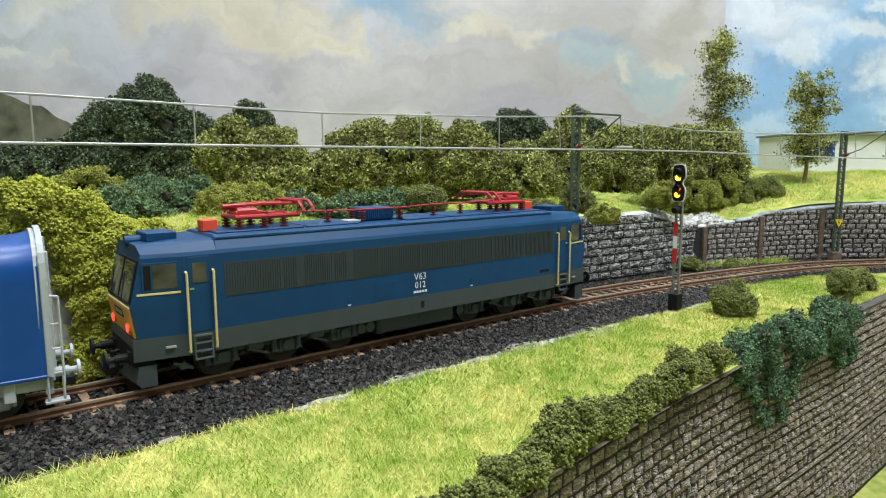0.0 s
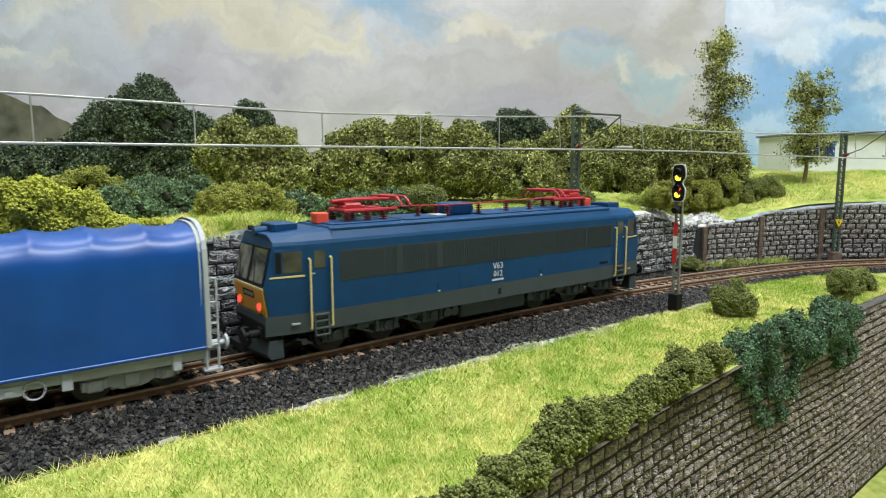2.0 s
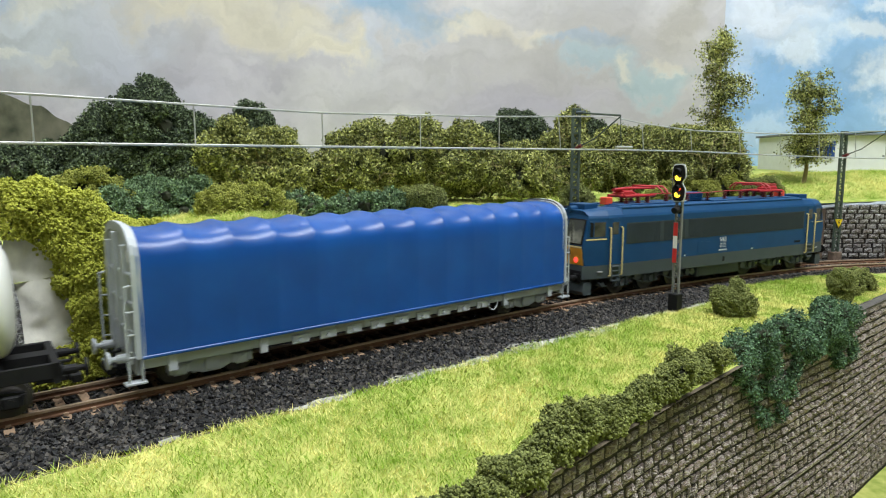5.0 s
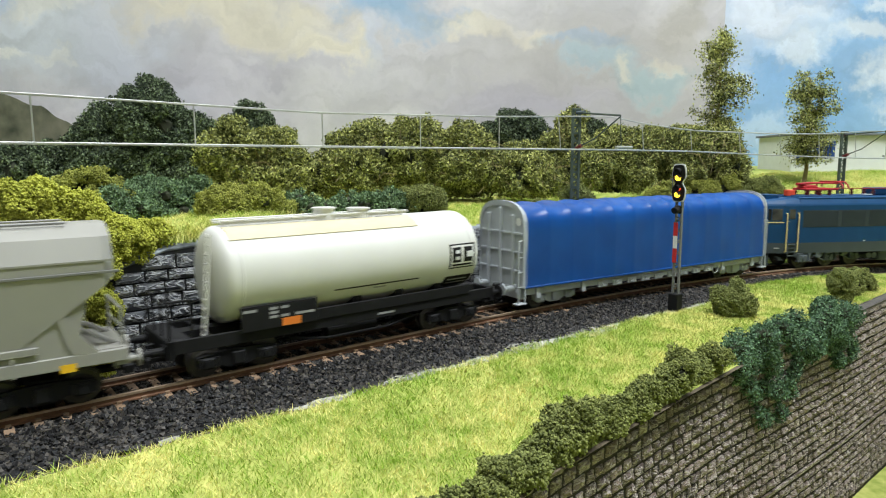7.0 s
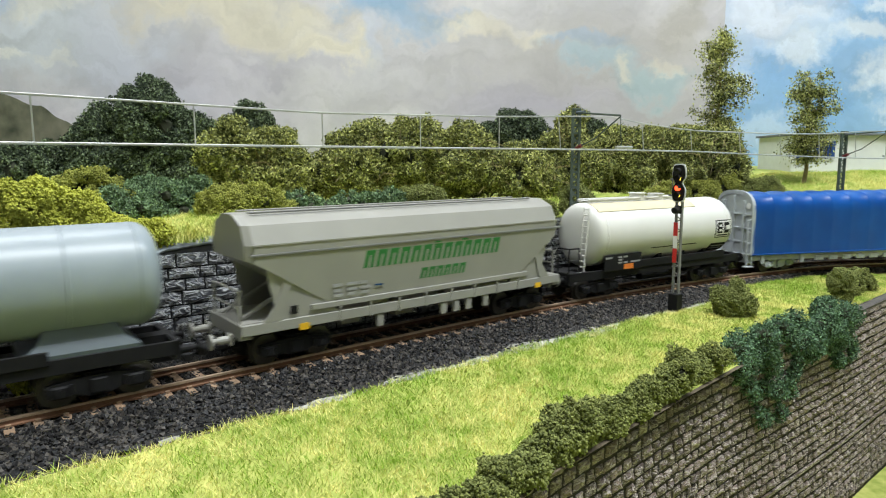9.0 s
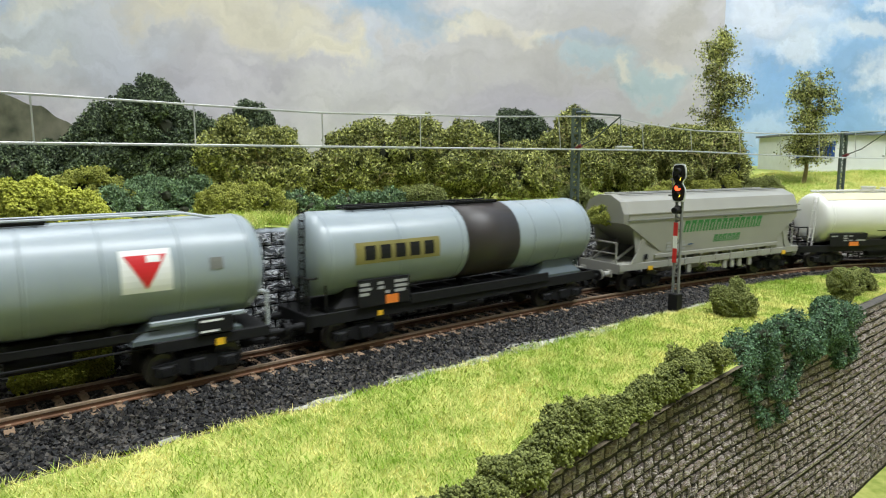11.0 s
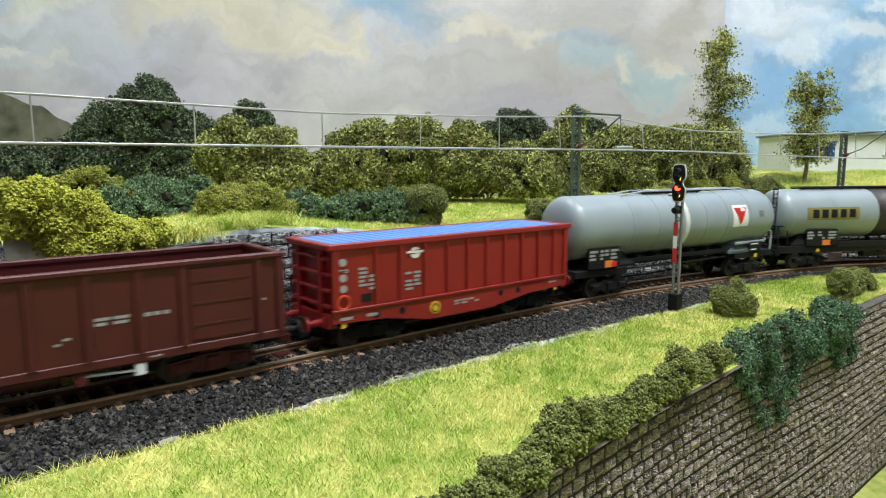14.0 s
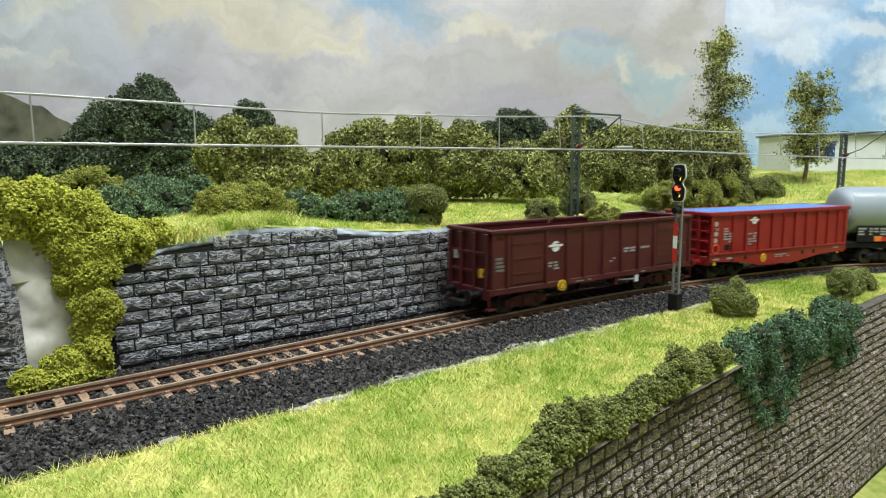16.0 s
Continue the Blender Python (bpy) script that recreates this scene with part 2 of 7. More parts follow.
M_RED = mat("bright_red_wagon_paint", (0.27, 0.013, 0.012), 0.42, var=0.14, scale=90)
M_MAROON = mat("maroon_wagon_paint", (0.075, 0.0085, 0.0095), 0.5, var=0.18, scale=90)
M_SHEETBLUE = mat("pale_blue_roof_sheet", (0.10, 0.24, 0.62), 0.4, var=0.18, scale=60, bump=0.2)
M_YELLOW = mat("yellow_print", (0.80, 0.47, 0.02), 0.5, var=0.08, scale=200)
M_BROWNBAND = mat("dark_brown_tank_band", (0.035, 0.028, 0.026), 0.5, var=0.1, scale=100)
M_OLIVE = mat("olive_gold_sign", (0.22, 0.19, 0.06), 0.5, var=0.15, scale=200)



# ---- the track's line, in plan ----
KNOT = [-400, 0, 150, 300, 400, 480, 600, 680, 2300]
BEND = [0.3, 0.632, -0.426, -1.021, -0.735, -3.539, -3.4, 0.0, 0.0]
SS = np.arange(-400, 2301, 4.0)
_k = np.interp(SS, KNOT, BEND) * 1e-3
_i0 = int(np.argmin(abs(SS)))
TH = np.cumsum(_k) * 4
TH = TH - TH[_i0] + radians(38.167)
TX, TY = np.cumsum(np.cos(TH)) * 4, np.cumsum(np.sin(TH)) * 4
TX, TY = TX - TX[_i0] - 128.0, TY - TY[_i0] + 179.0


def along(s, off=0.0, z=0.0):
    """The point off mm to the far side of the track's centre, s mm along it."""
    x, y, a = np.interp(s, SS, TX), np.interp(s, SS, TY), np.interp(s, SS, TH)
    return Vector((x - math.sin(a) * off, y + math.cos(a) * off, z))


def heading(s):
    return float(np.interp(s, SS, TH))


def lin(x, xs, ys):
    return float(np.interp(x, xs, ys))


# ---- mesh helpers ----
def mesh_of(name, bm, smooth=False):
    bmesh.ops.scale(bm, vec=(MM, MM, MM), verts=bm.verts)
    bmesh.ops.recalc_face_normals(bm, faces=bm.faces)
    me = bpy.data.meshes.new(name)
    bm.to_mesh(me)
    bm.free()
    if smooth:
        me.polygons.foreach_set("use_smooth", [True] * len(me.polygons))
    return me


def part(name, bm, material, parent=None, label="", smooth=False):
    ob = new(name, mesh_of(name, bm, smooth))
    ob.data.materials.append(material)
    if parent is not None:
        ob.parent = parent
    if label:
        ob["label"] = label
    return ob


def raw(name, verts, faces, material, parent=None, smooth=False):
    """A mesh object from arrays, in millimetres; all faces have the same number of corners."""
    v = np.asarray(verts, dtype=np.float32).reshape(-1, 3) * MM
    f = np.asarray(faces, dtype=np.int32)
    me = bpy.data.meshes.new(name)
    me.vertices.add(len(v))
    me.vertices.foreach_set("co", v.ravel())
    n, k = f.shape
    me.loops.add(n * k)
    me.loops.foreach_set("vertex_index", f.ravel())
    me.polygons.add(n)
    me.polygons.foreach_set("loop_start", np.arange(n, dtype=np.int32) * k)
    me.polygons.foreach_set("use_smooth", np.full(n, smooth))
    me.update(calc_edges=True)
    me.validate()
    me.materials.append(material)
    ob = new(name, me)
    if parent is not None:
        ob.parent = parent
    return ob


def thing(name, label, category, group="", kind="", at=None):
    ob = new(name)
    ob.empty_display_size = 0.005
    if at is not None:
        ob.matrix_world = at
    return tagged(ob, label, category, group, kind)


def box(bm, x0, x1, y0, y1, z0, z1, bevel=0.0, segs=1):
    r = bmesh.ops.create_cube(bm, size=1)
    bmesh.ops.scale(bm, vec=(x1 - x0, y1 - y0, z1 - z0), verts=r["verts"])
    bmesh.ops.translate(bm, vec=((x0 + x1) / 2, (y0 + y1) / 2, (z0 + z1) / 2), verts=r["verts"])
    if bevel:
        es = list({e for v in r["verts"] for e in v.link_edges})
        bmesh.ops.bevel(bm, geom=es, offset=bevel, segments=segs, affect="EDGES", profile=0.6)
    return bm


def nb():
    return bmesh.new()


def bx(*a, **k):
    return box(bmesh.new(), *a, **k)


def cyl(bm, p, q, r, n=10, r2=None, caps=True):
    p, q = Vector(p), Vector(q)
    d = q - p
    m = Matrix.Translation((p + q) / 2) @ d.to_track_quat("Z", "Y").to_matrix().to_4x4()
    bmesh.ops.create_cone(bm, cap_ends=caps, segments=n, radius1=r, radius2=r if r2 is None else r2, depth=d.length, matrix=m)
    return bm


def tube(bm, pts, r, n=6):
    for p, q in zip(pts, pts[1:]):
        cyl(bm, p, q, r, n)
    return bm


def loft(bm, rings, close=True, caps=True):
    """Skin between rings of points, all of the same number."""
    vs = [[bm.verts.new(p) for p in ring] for ring in rings]
    n = len(vs[0])
    for a, b in zip(vs, vs[1:]):
        for i in range(n if close else n - 1):
            j = (i + 1) % n
            bm.faces.new((a[i], a[j], b[j], b[i]))
    if caps:
        bm.faces.new(vs[0])
        bm.faces.new(list(reversed(vs[-1])))
    return bm


def lettering(txt, size, material, parent, m, label=""):
    """Raised print in the built-in font, as a mesh; m in metres in the parent's space."""
    cu = bpy.data.curves.new("lettering", "FONT")
    cu.body, cu.size, cu.extrude, cu.align_x, cu.resolution_u = txt, size * MM, 0.00002, "CENTER", 3
    tmp = bpy.data.objects.new("lettering", cu)
    scene.collection.objects.link(tmp)
    me = bpy.data.meshes.new_from_object(tmp.evaluated_get(bpy.context.evaluated_depsgraph_get()))
    bpy.data.objects.remove(tmp)
    me.materials.append(material)
    ob = new("lettering", me)
    ob.parent, ob.matrix_basis = parent, m
    if label:
        ob["label"] = label
    return ob



# ---- the room ----
def room():
    t = 80
    r = [(-2300, 2500, -2200, 1500)]
    x0, x1, y0, y1 = r[0]
    z0, z1 = -1100, 1300
    for name, b, m in (
        ("floor", (x0 - t, x1 + t, y0 - t, y1 + t, z0 - t, z0), M_FLOOR),
        ("ceiling", (x0 - t, x1 + t, y0 - t, y1 + t, z1, z1 + t), M_ROOM),
        ("wall_north", (x0 - t, x1 + t, y1, y1 + t, z0, z1), M_ROOM),
        ("wall_south", (x0 - t, x1 + t, y0 - t, y0, z0, z1), M_ROOM),
        ("wall_west", (x0 - t, x0, y0, y1, z0, z1), M_ROOM),
        ("wall_east", (x1, x1 + t, y0, y1, z0, z1), M_ROOM),
    ):
        tagged(part(name, bx(*b), m), f"plain {'grey' if name == 'floor' else 'white'} {name.split('_')[0]} of the railway room", name.split("_")[0], kind="structure")


room()

# ---- the layout's ground ----
FRONT = [(-900, -960), (-107, 3), (-47, 72), (13, 141), (33, 164), (55, 187), (82, 214), (117, 246), (157, 278), (209, 320), (257, 361), (330, 421), (420, 425), (760, 215), (1700, -290)]
FX, FY = np.array([p[0] for p in FRONT], float), np.array([p[1] for p in FRONT], float)
FD = np.concatenate([[0], np.cumsum(np.hypot(np.diff(FX), np.diff(FY)))])


def front(d):
    return np.array([np.interp(d, FD, FX), np.interp(d, FD, FY)])


def lip_offset(s):
    """How far in front of the track the retaining wall stands."""
    return lin(s, [-400, 20, 100, 200, 300, 420, 470, 560, 700, 2300], [-170, -136, -118, -108, -97, -73, -58, -52, -60, -60])


W_S = [-60, 33, 36, 55, 75, 95, 116, 139, 158, 184, 304, 332, 352, 377, 398, 414, 423, 440, 458, 465, 492, 518, 556, 700, 1200]
W_OFF = [32, 31.5, 31.3, 31.2, 29.5, 29.2, 28, 27.4, 27.1, 26.8, 36, 36.8, 37.2, 40, 42, 43.2, 42.3, 39.5, 38, 38, 39.5, 39, 35, 34, 34]
W_TOP = [24, 32, 33.2, 39.3, 41.4, 43.5, 41.8, 39.1, 36.9, 36.5, 37.2, 36.2, 37.5, 32.3, 25.6, 25.4, 26.4, 28, 30.4, 33.1, 34.2, 36.8, 39.3, 42, 42]


def wall_off(s):
    return lin(s, W_S, W_OFF)


def wall_top(s):
    return lin(s, W_S, W_TOP)


def rough(x, y, size, amp):
    return noise.noise(Vector((x / size, y / size, 3.7))) * amp


def edge_off(s):
    """Where the front ballast gives way to grass."""
    e = lin(s, [-400, 320, 365, 420, 2300], [-42, -41, -17, -16, -16])
    return e + rough(s, 11, 26, 5.0 if s < 330 else 1.0) + rough(s, 17, 8, 2.0 if s < 330 else 0.6)


def land(s, off):
    """Height of the ground beside the track."""
    p = along(s, off)
    lip = lip_offset(s)
    edge = edge_off(s)
    if off >= wall_off(s) + 2:
        d = off - wall_off(s)
        rise = lin(s, [-400, 60, 280, 400, 470, 560, 2300], [6, 6, 7, 12, 25, 26, 26])
        return wall_top(s) + 1 + rise * (1 - math.exp(-d / 60.0)) + rough(p.x, p.y, 30, 1.6)
    if off > 14:
        return lin(off, [14, 22, wall_off(s)], [-3.4, -4.5, -4.5]) + rough(p.x, p.y, 9, 0.5)
    if off > -15:
        return -3.6
    if off > edge:
        return lin(off, [edge, -15], [-6.0, -3.5]) + rough(p.x, p.y, 9, 0.5)
    return lin(off, [lip, edge], [-8.5, -5.2]) + rough(p.x, p.y, 22, 0.9)


def sheet(name, s0, s1, ds, offs, material, label, category, lift=0.0):
    ss = np.arange(s0, s1 + 0.1, ds)
    rows = []
    for s in ss:
        for o in offs(s):
            p = along(s, o)
            rows.append((p.x, p.y, land(s, o) + lift))
    n = len(offs(s0))
    f = [(i * n + j, i * n + j + 1, (i + 1) * n + j + 1, (i + 1) * n + j) for i in range(len(ss) - 1) for j in range(n - 1)]
    return tagged(raw(name, rows, [(a, d, c, b) for a, b, c, d in f], material, smooth=True), label, category, kind="structure")


sheet("ground", -200, 900, 6, lambda s: np.concatenate([np.linspace(lip_offset(s) - 1, -44, 14), np.linspace(-42, -14, 10), [-10, 0, 10], np.linspace(14, wall_off(s), 6)]), M_SOIL, "scenic ground under grass and ballast of the layout", "ground")
sheet("ground_upper", -120, 800, 8, lambda s: wall_off(s) + np.concatenate([np.linspace(2.2, 60, 14), np.linspace(70, 420, 26)]), M_GRASSBED, "green flocked upper ground behind the stone wall", "ground")
tagged(part("ground_lower", bx(-1300, 1700, -700, 810, -128, -120), M_GRASSBED), "green lower baseboard below the retaining wall", "ground", kind="structure")


# ---- backdrop ----
def backdrop():
    tagged(part("backdrop", bx(-1300, 274, 640, 644, -118, 900), M_SKY), "grey and cream printed cloud backdrop card", "backdrop", kind="structure")
    tagged(part("backdrop_blue", bx(200, 1700, 800, 804, -118, 900), M_SKY2), "bright blue printed sky backdrop card", "backdrop", kind="structure")


backdrop()


# ---- track ----
def track():
    t = thing("railway_track", "single track with rusty rails on tan sleepers", "railway track", kind="structure")
    ss = np.arange(-220, 1100, 5.0)
    for side in (-1, 1):
        for name, w, z0, z1, m, lab in (("rail", 0.55, -2.3, -0.12, M_RAIL, "rust-brown steel rail"), ("rail_head", 0.62, -0.75, 0.0, M_RAILTOP, "polished rail head")):
            prof = [(-w, z0), (w, z0), (w, z1), (-w, z1)]
            if name == "rail":
                prof = [(-1.15, -2.5), (1.15, -2.5), (1.15, -2.1), (0.4, -1.8), (0.4, -0.6), (-0.4, -0.6), (-0.4, -1.8), (-1.15, -2.1)]
            rings = [[tuple(along(s, side * 8.8 + o, z)) for o, z in prof] for s in ss]
            part(name, loft(nb(), rings), m, t, lab)
    return t


TRACK = track()


def sleepers():
    me = None
    for i, s in enumerate(np.arange(-200, 900, 7.1)):
        if me is None:
            b = bx(-1.35, 1.35, -15, 15, -4.4, -2.55, bevel=0.15)
            for sd in (-1, 1):
                for o in (-1.45, 1.45):
                    box(b, -0.7, 0.7, sd * 8.8 + o - 0.5, sd * 8.8 + o + 0.5, -2.6, -1.75)
            me = mesh_of("sleeper", b)
            me.materials.append(M_SLEEPER)
        ob = new("sleeper", me)
        ob.parent = TRACK
        p = along(s)
        ob.matrix_world = Matrix.Translation(p * MM) @ Matrix.Rotation(heading(s) + random.uniform(-0.01, 0.01), 4, "Z")


sleepers()


# ---- printed hills on the backdrop ----
def hills():
    m = mat("hazy_printed_hill", (0.05, 0.07, 0.04), 0.8, var=0.4, scale=60, col2=(0.24, 0.23, 0.16), detail=8)
    xs = np.arange(-640, -250, 6.0)
    top = [lin(x, [-640, -520, -440, -400, -370, -320, -250], [150, 150, 143, 128, 112, 90, 70]) + 5 * noise.noise(Vector((x / 16, 0, 0))) + 2 * noise.noise(Vector((x / 5, 0, 0))) for x in xs]
    rows = [(x, y, z) for x, t in zip(xs, top) for y, z in ((634, 20), (636, t), (639.8, t - 3))]
    f = [(i * 3 + j, i * 3 + j + 3, i * 3 + j + 4, i * 3 + j + 1) for i in range(len(xs) - 1) for j in range(2)]
    tagged(raw("backdrop_hill", rows, f, m), "hazy wooded hill printed on the sky card", "backdrop", kind="structure")


hills()


# ---- masonry ----
def stone_shapes(seed, count, cut):
    """Unit stones, 1 x 1 in x and z, bulging towards -y; used at many sizes."""
    rng = random.Random(seed)
    out = []
    for k in range(count):
        nx, nz = 5, 4
        vs, fs = [], []
        for j in range(nz):
            for i in range(nx):
                x, z = i / (nx - 1) - 0.5, j / (nz - 1) - 0.5
                rim = i in (0, nx - 1) or j in (0, nz - 1)
                y = -0.35 + rng.uniform(-0.12, 0.12) if rim else -0.85 + rng.uniform(-cut, cut)
                if rim:
                    x, z = x * rng.uniform(0.93, 1.0), z * rng.uniform(0.90, 1.0)
                else:
                    x, z = x + rng.uniform(-0.05, 0.05), z + rng.uniform(-0.06, 0.06)
                vs.append((x, y, z))
        for j in range(nz - 1):
            for i in range(nx - 1):
                a = j * nx + i
                fs.append((a, a + 1, a + nx + 1, a + nx))
        ring = [i for i in range(nx)] + [j * nx + nx - 1 for j in range(1, nz)] + [(nz - 1) * nx + i for i in range(nx - 2, -1, -1)] + [j * nx for j in range(nz - 2, 0, -1)]
        base = len(vs)
        for q in ring:
            x, y, z = vs[q]
            vs.append((x * 1.04, 0.15, z * 1.04))
        n = len(ring)
        for q in range(n):
            r = (q + 1) % n
            fs.append((ring[q], base + q, base + r, ring[r]))
        out.append((np.array(vs), np.array(fs)))
    return out


def masonry(wall, place, runs, seed, material, far_material, part_name, near, depth, cut):
    """Stones on a wall. place(u, z) gives a pose in mm; runs are (u, z, length, height)."""
    shapes = stone_shapes(seed, 10, cut)
    rng = random.Random(seed + 1)
    meshes = {}
    V, F, base = [], [], 0
    for u, z, ln, ht, is_near in near(runs):
        k = rng.randrange(10)
        sx, sy, sz = ln, depth * rng.uniform(0.75, 1.3), ht
        m = place(u, z)
        if is_near:
            if k not in meshes:
                me = bpy.data.meshes.new(part_name)
                me.from_pydata([tuple(v) for v in shapes[k][0] * MM], [], [tuple(f) for f in shapes[k][1]])
                me.materials.append(material)
                meshes[k] = me
            ob = new(part_name, meshes[k])
            ob.parent = wall
            ob.matrix_world = Matrix.Translation(m.translation * MM) @ m.to_3x3().to_4x4() @ Matrix.Diagonal((sx, sy, sz, 1))
        else:
            R = np.array(m.to_3x3())
            p = (shapes[k][0] * (sx, sy, sz)) @ R.T + np.array(m.translation)
            V.append(p)
            F.append(shapes[k][1] + base)
            base += len(p)
    if V:
        o = raw(part_name + "_rest", np.concatenate(V), np.concatenate(F), far_material, wall)
        tagged(o, kind="stuff")


def wall_pose(s, z, off):
    p = along(s, off, z)
    a, b = along(s - 3, wall_off(s - 3)), along(s + 3, wall_off(s + 3))
    return Matrix.Translation(p) @ Matrix.Rotation(math.atan2(b.y - a.y, b.x - a.x), 4, "Z")


def back_wall(name, s0, s1, course, lo, hi, material, far, bed, label, seed, near_to, cut, depth):
    ss = np.arange(s0, s1 + 0.1, 6.0)
    b = nb()
    loft(b, [[tuple(along(s, wall_off(s), -6)), tuple(along(s, wall_off(s) + 2.4, -6)), tuple(along(s, wall_off(s) + 2.4, wall_top(s) - 0.5)), tuple(along(s, wall_off(s), wall_top(s) - 0.5))] for s in ss])
    w = tagged(part(name, b, bed), label, "wall", kind="structure")
    rng = random.Random(seed)
    runs = []
    z = -3.2
    while z < 46:
        h = course * rng.uniform(0.85, 1.15)
        s = s0 + 0.6 + rng.uniform(0, 3)
        while s < s1:
            ln = rng.uniform(lo, hi)
            if s + ln > s1:
                break
            if z + h * 0.6 < wall_top(s + ln / 2):
                runs.append((s + ln / 2, min(z + h / 2, wall_top(s + ln / 2)), ln - 0.55, h - 0.5))
            s += ln
        z += h

    def near(rs):
        n = 0
        for u, zz, ln, ht in rs:
            take = u < near_to and n < 300
            n += take
            yield u, zz, ln, ht, take

    masonry(w, lambda u, zz: wall_pose(u, zz, wall_off(u) - 0.1), runs, seed, material, far, "stone", near, depth, cut)
    return w


M_SLAB = crag_mat("weathered_brown_grey_block", (0.15, 0.135, 0.12), (0.60, 0.59, 0.57), rnd=0.3, island=0.3, scale=240.0, wide=0.09)
back_wall("wall_back", 34, 412, 5.1, 6.0, 13.5, M_BLOCK, M_BLOCKI, M_JOINT, "dark grey rough-stone retaining wall with black joints", 11, 235, 0.16, 1.25)
back_wall("wall_back_block", 415, 700, 3.9, 5.5, 8.5, M_SLAB, M_SLAB, M_BRICKBED, "weathered grey block retaining wall with brown piers", 12, 500, 0.12, 0.9)


def coping(s0, s1, name, lift, label, paint):
    ss = np.arange(s0, s1, 2.5)
    rings = []
    for s in ss:
        o, z = wall_off(s), wall_top(s)
        n1, n2 = rough(s, 3, 7, 1.0), rough(s, 40, 5, 0.8)
        rings.append([tuple(along(s, o - 0.2 + n2 * 0.4, z - 1.2)), tuple(along(s, o - 0.1 + n2 * 0.4, z + lift - 0.3 + n1 * 0.5)), tuple(along(s, o + 2.2, z + lift + 1.0 + n1)), tuple(along(s, o + 6.5 + n2 * 2, z + lift + 1.2 + n2)), tuple(along(s, o + 7, z - 1.5))])
    tagged(part(name, loft(nb(), rings), paint, None, smooth=True), label, "coping", kind="structure")


coping(35, 320, "coping", 0.2, "pale grey plaster coping on the stone wall", M_COPING)
coping(322, 440, "coping_mid", 0.4, "white plaster coping on the low wall", M_WHITEROCK)
coping(442, 690, "coping_far", 0.3, "grey rubble coping on the block wall", M_COPING)

for s in (414, 461, 512, 560, 606):
    p = along(s, wall_off(s) - 1.4)
    b = bx(-1.9, 1.9, -0.8, 1.6, -5, wall_top(s) - 0.6, bevel=0.3)
    o = tagged(part("wall_pier", b, M_PIER), "rust-brown pier of the block wall", "pier", "wall piers", kind="structure")
    o.matrix_world = Matrix.Translation(p * MM) @ Matrix.Rotation(heading(s), 4, "Z")


def front_pose(d, z):
    a, b = front(d - 3), front(d + 3)
    p = front(d)
    return Matrix.Translation((p[0], p[1], z)) @ Matrix.Rotation(math.atan2(b[1] - a[1], b[0] - a[0]), 4, "Z")


D0 = float(FD[1])


def retaining_wall():
    ds = np.arange(D0 - 120, D0 + 760, 8.0)

    def back(d):
        m = front_pose(d, 0)
        q = m @ Vector((0, 5.0, 0))
        return (q.x, q.y)

    b = loft(nb(), [[(*front(d), -121), (*back(d), -121), (*back(d), -7.4), (*front(d), -7.4)] for d in ds])
    w = tagged(part("wall_front", b, M_BRICKBED), "taupe split-stone retaining wall below the grass strip", "wall", kind="structure")
    rng = random.Random(5)
    runs = []
    z, row = -10.2, 0
    while z > -119:
        h = 4.55
        if not -80.5 < z < -76:
            d = D0 + 40 + rng.uniform(0, 4)
            while d < D0 + 560:
                ln = rng.uniform(4.4, 8.6)
                runs.append((d + ln / 2, z + rng.uniform(-0.3, 0.3), ln - rng.uniform(1.0, 1.9), h - rng.uniform(0.8, 1.7)))
                d += ln
        z -= h

    def near(rs):
        n = 0
        for u, zz, ln, ht in rs:
            take = D0 + 88 < u < D0 + 250 and zz > -62 and n < 300
            n += take
            yield u, zz, ln, ht, take

    masonry(w, front_pose, runs, 21, M_BRICK, M_BRICKI, "stone", near, 1.15, 0.6)
    b = loft(nb(), [[tuple(front_pose(d, 0) @ Vector((0, y, z))) for y, z in ((-0.9, -78.9), (-0.9, -77.4), (0.5, -77.2), (0.5, -79.2))] for d in np.arange(D0 + 40, D0 + 560, 8.0)])
    part("panel_seam", b, M_BRICKI, w, "pale seam ledge between wall panels")
    b = loft(nb(), [[tuple(front_pose(d, 0) @ Vector((0, y + rough(d, 9, 6, 0.5), z))) for y, z in ((-0.6, -8.6), (-0.7, -7.5), (3.5, -7.0), (3.5, -8.6))] for d in np.arange(D0 + 30, D0 + 560, 3.0)])
    part("wall_cap", b, M_COPING2, w, "grey-brown wall cap")


M_COPING2 = mat("grey_brown_wall_cap", (0.10, 0.088, 0.075), 0.85, var=0.4, scale=400, bump=0.6)
retaining_wall()


# ---- pale scenic glue along the ballast edge ----
def pale_edge():
    rows, f = [], []
    ss = np.arange(30, 345, 1.5)
    for s in ss:
        e = edge_off(s)
        w = max(0.02, 0.8 + 3.2 * lin(s, [40, 110, 230, 300], [0, 1, 1, 0]) + rough(s, 5, 18, 6.0))
        for o, dz in ((e - w, 0.15), (e, 0.55 if w > 1 else -0.6), (e + w * 0.9, 0.15 if w > 1 else -0.6)):
            p = along(s, o + rough(s, o, 4, 0.8))
            rows.append((p.x, p.y, land(s, o) + dz))
    for i in range(len(ss) - 1):
        for j in range(2):
            a = i * 3 + j
            f.append((a, a + 3, a + 4, a + 1))
    tagged(raw("glue_edge", rows, f, M_GLUE, smooth=True), "pale dried glue along the ballast edge", "scenic edge", kind="structure")


pale_edge()


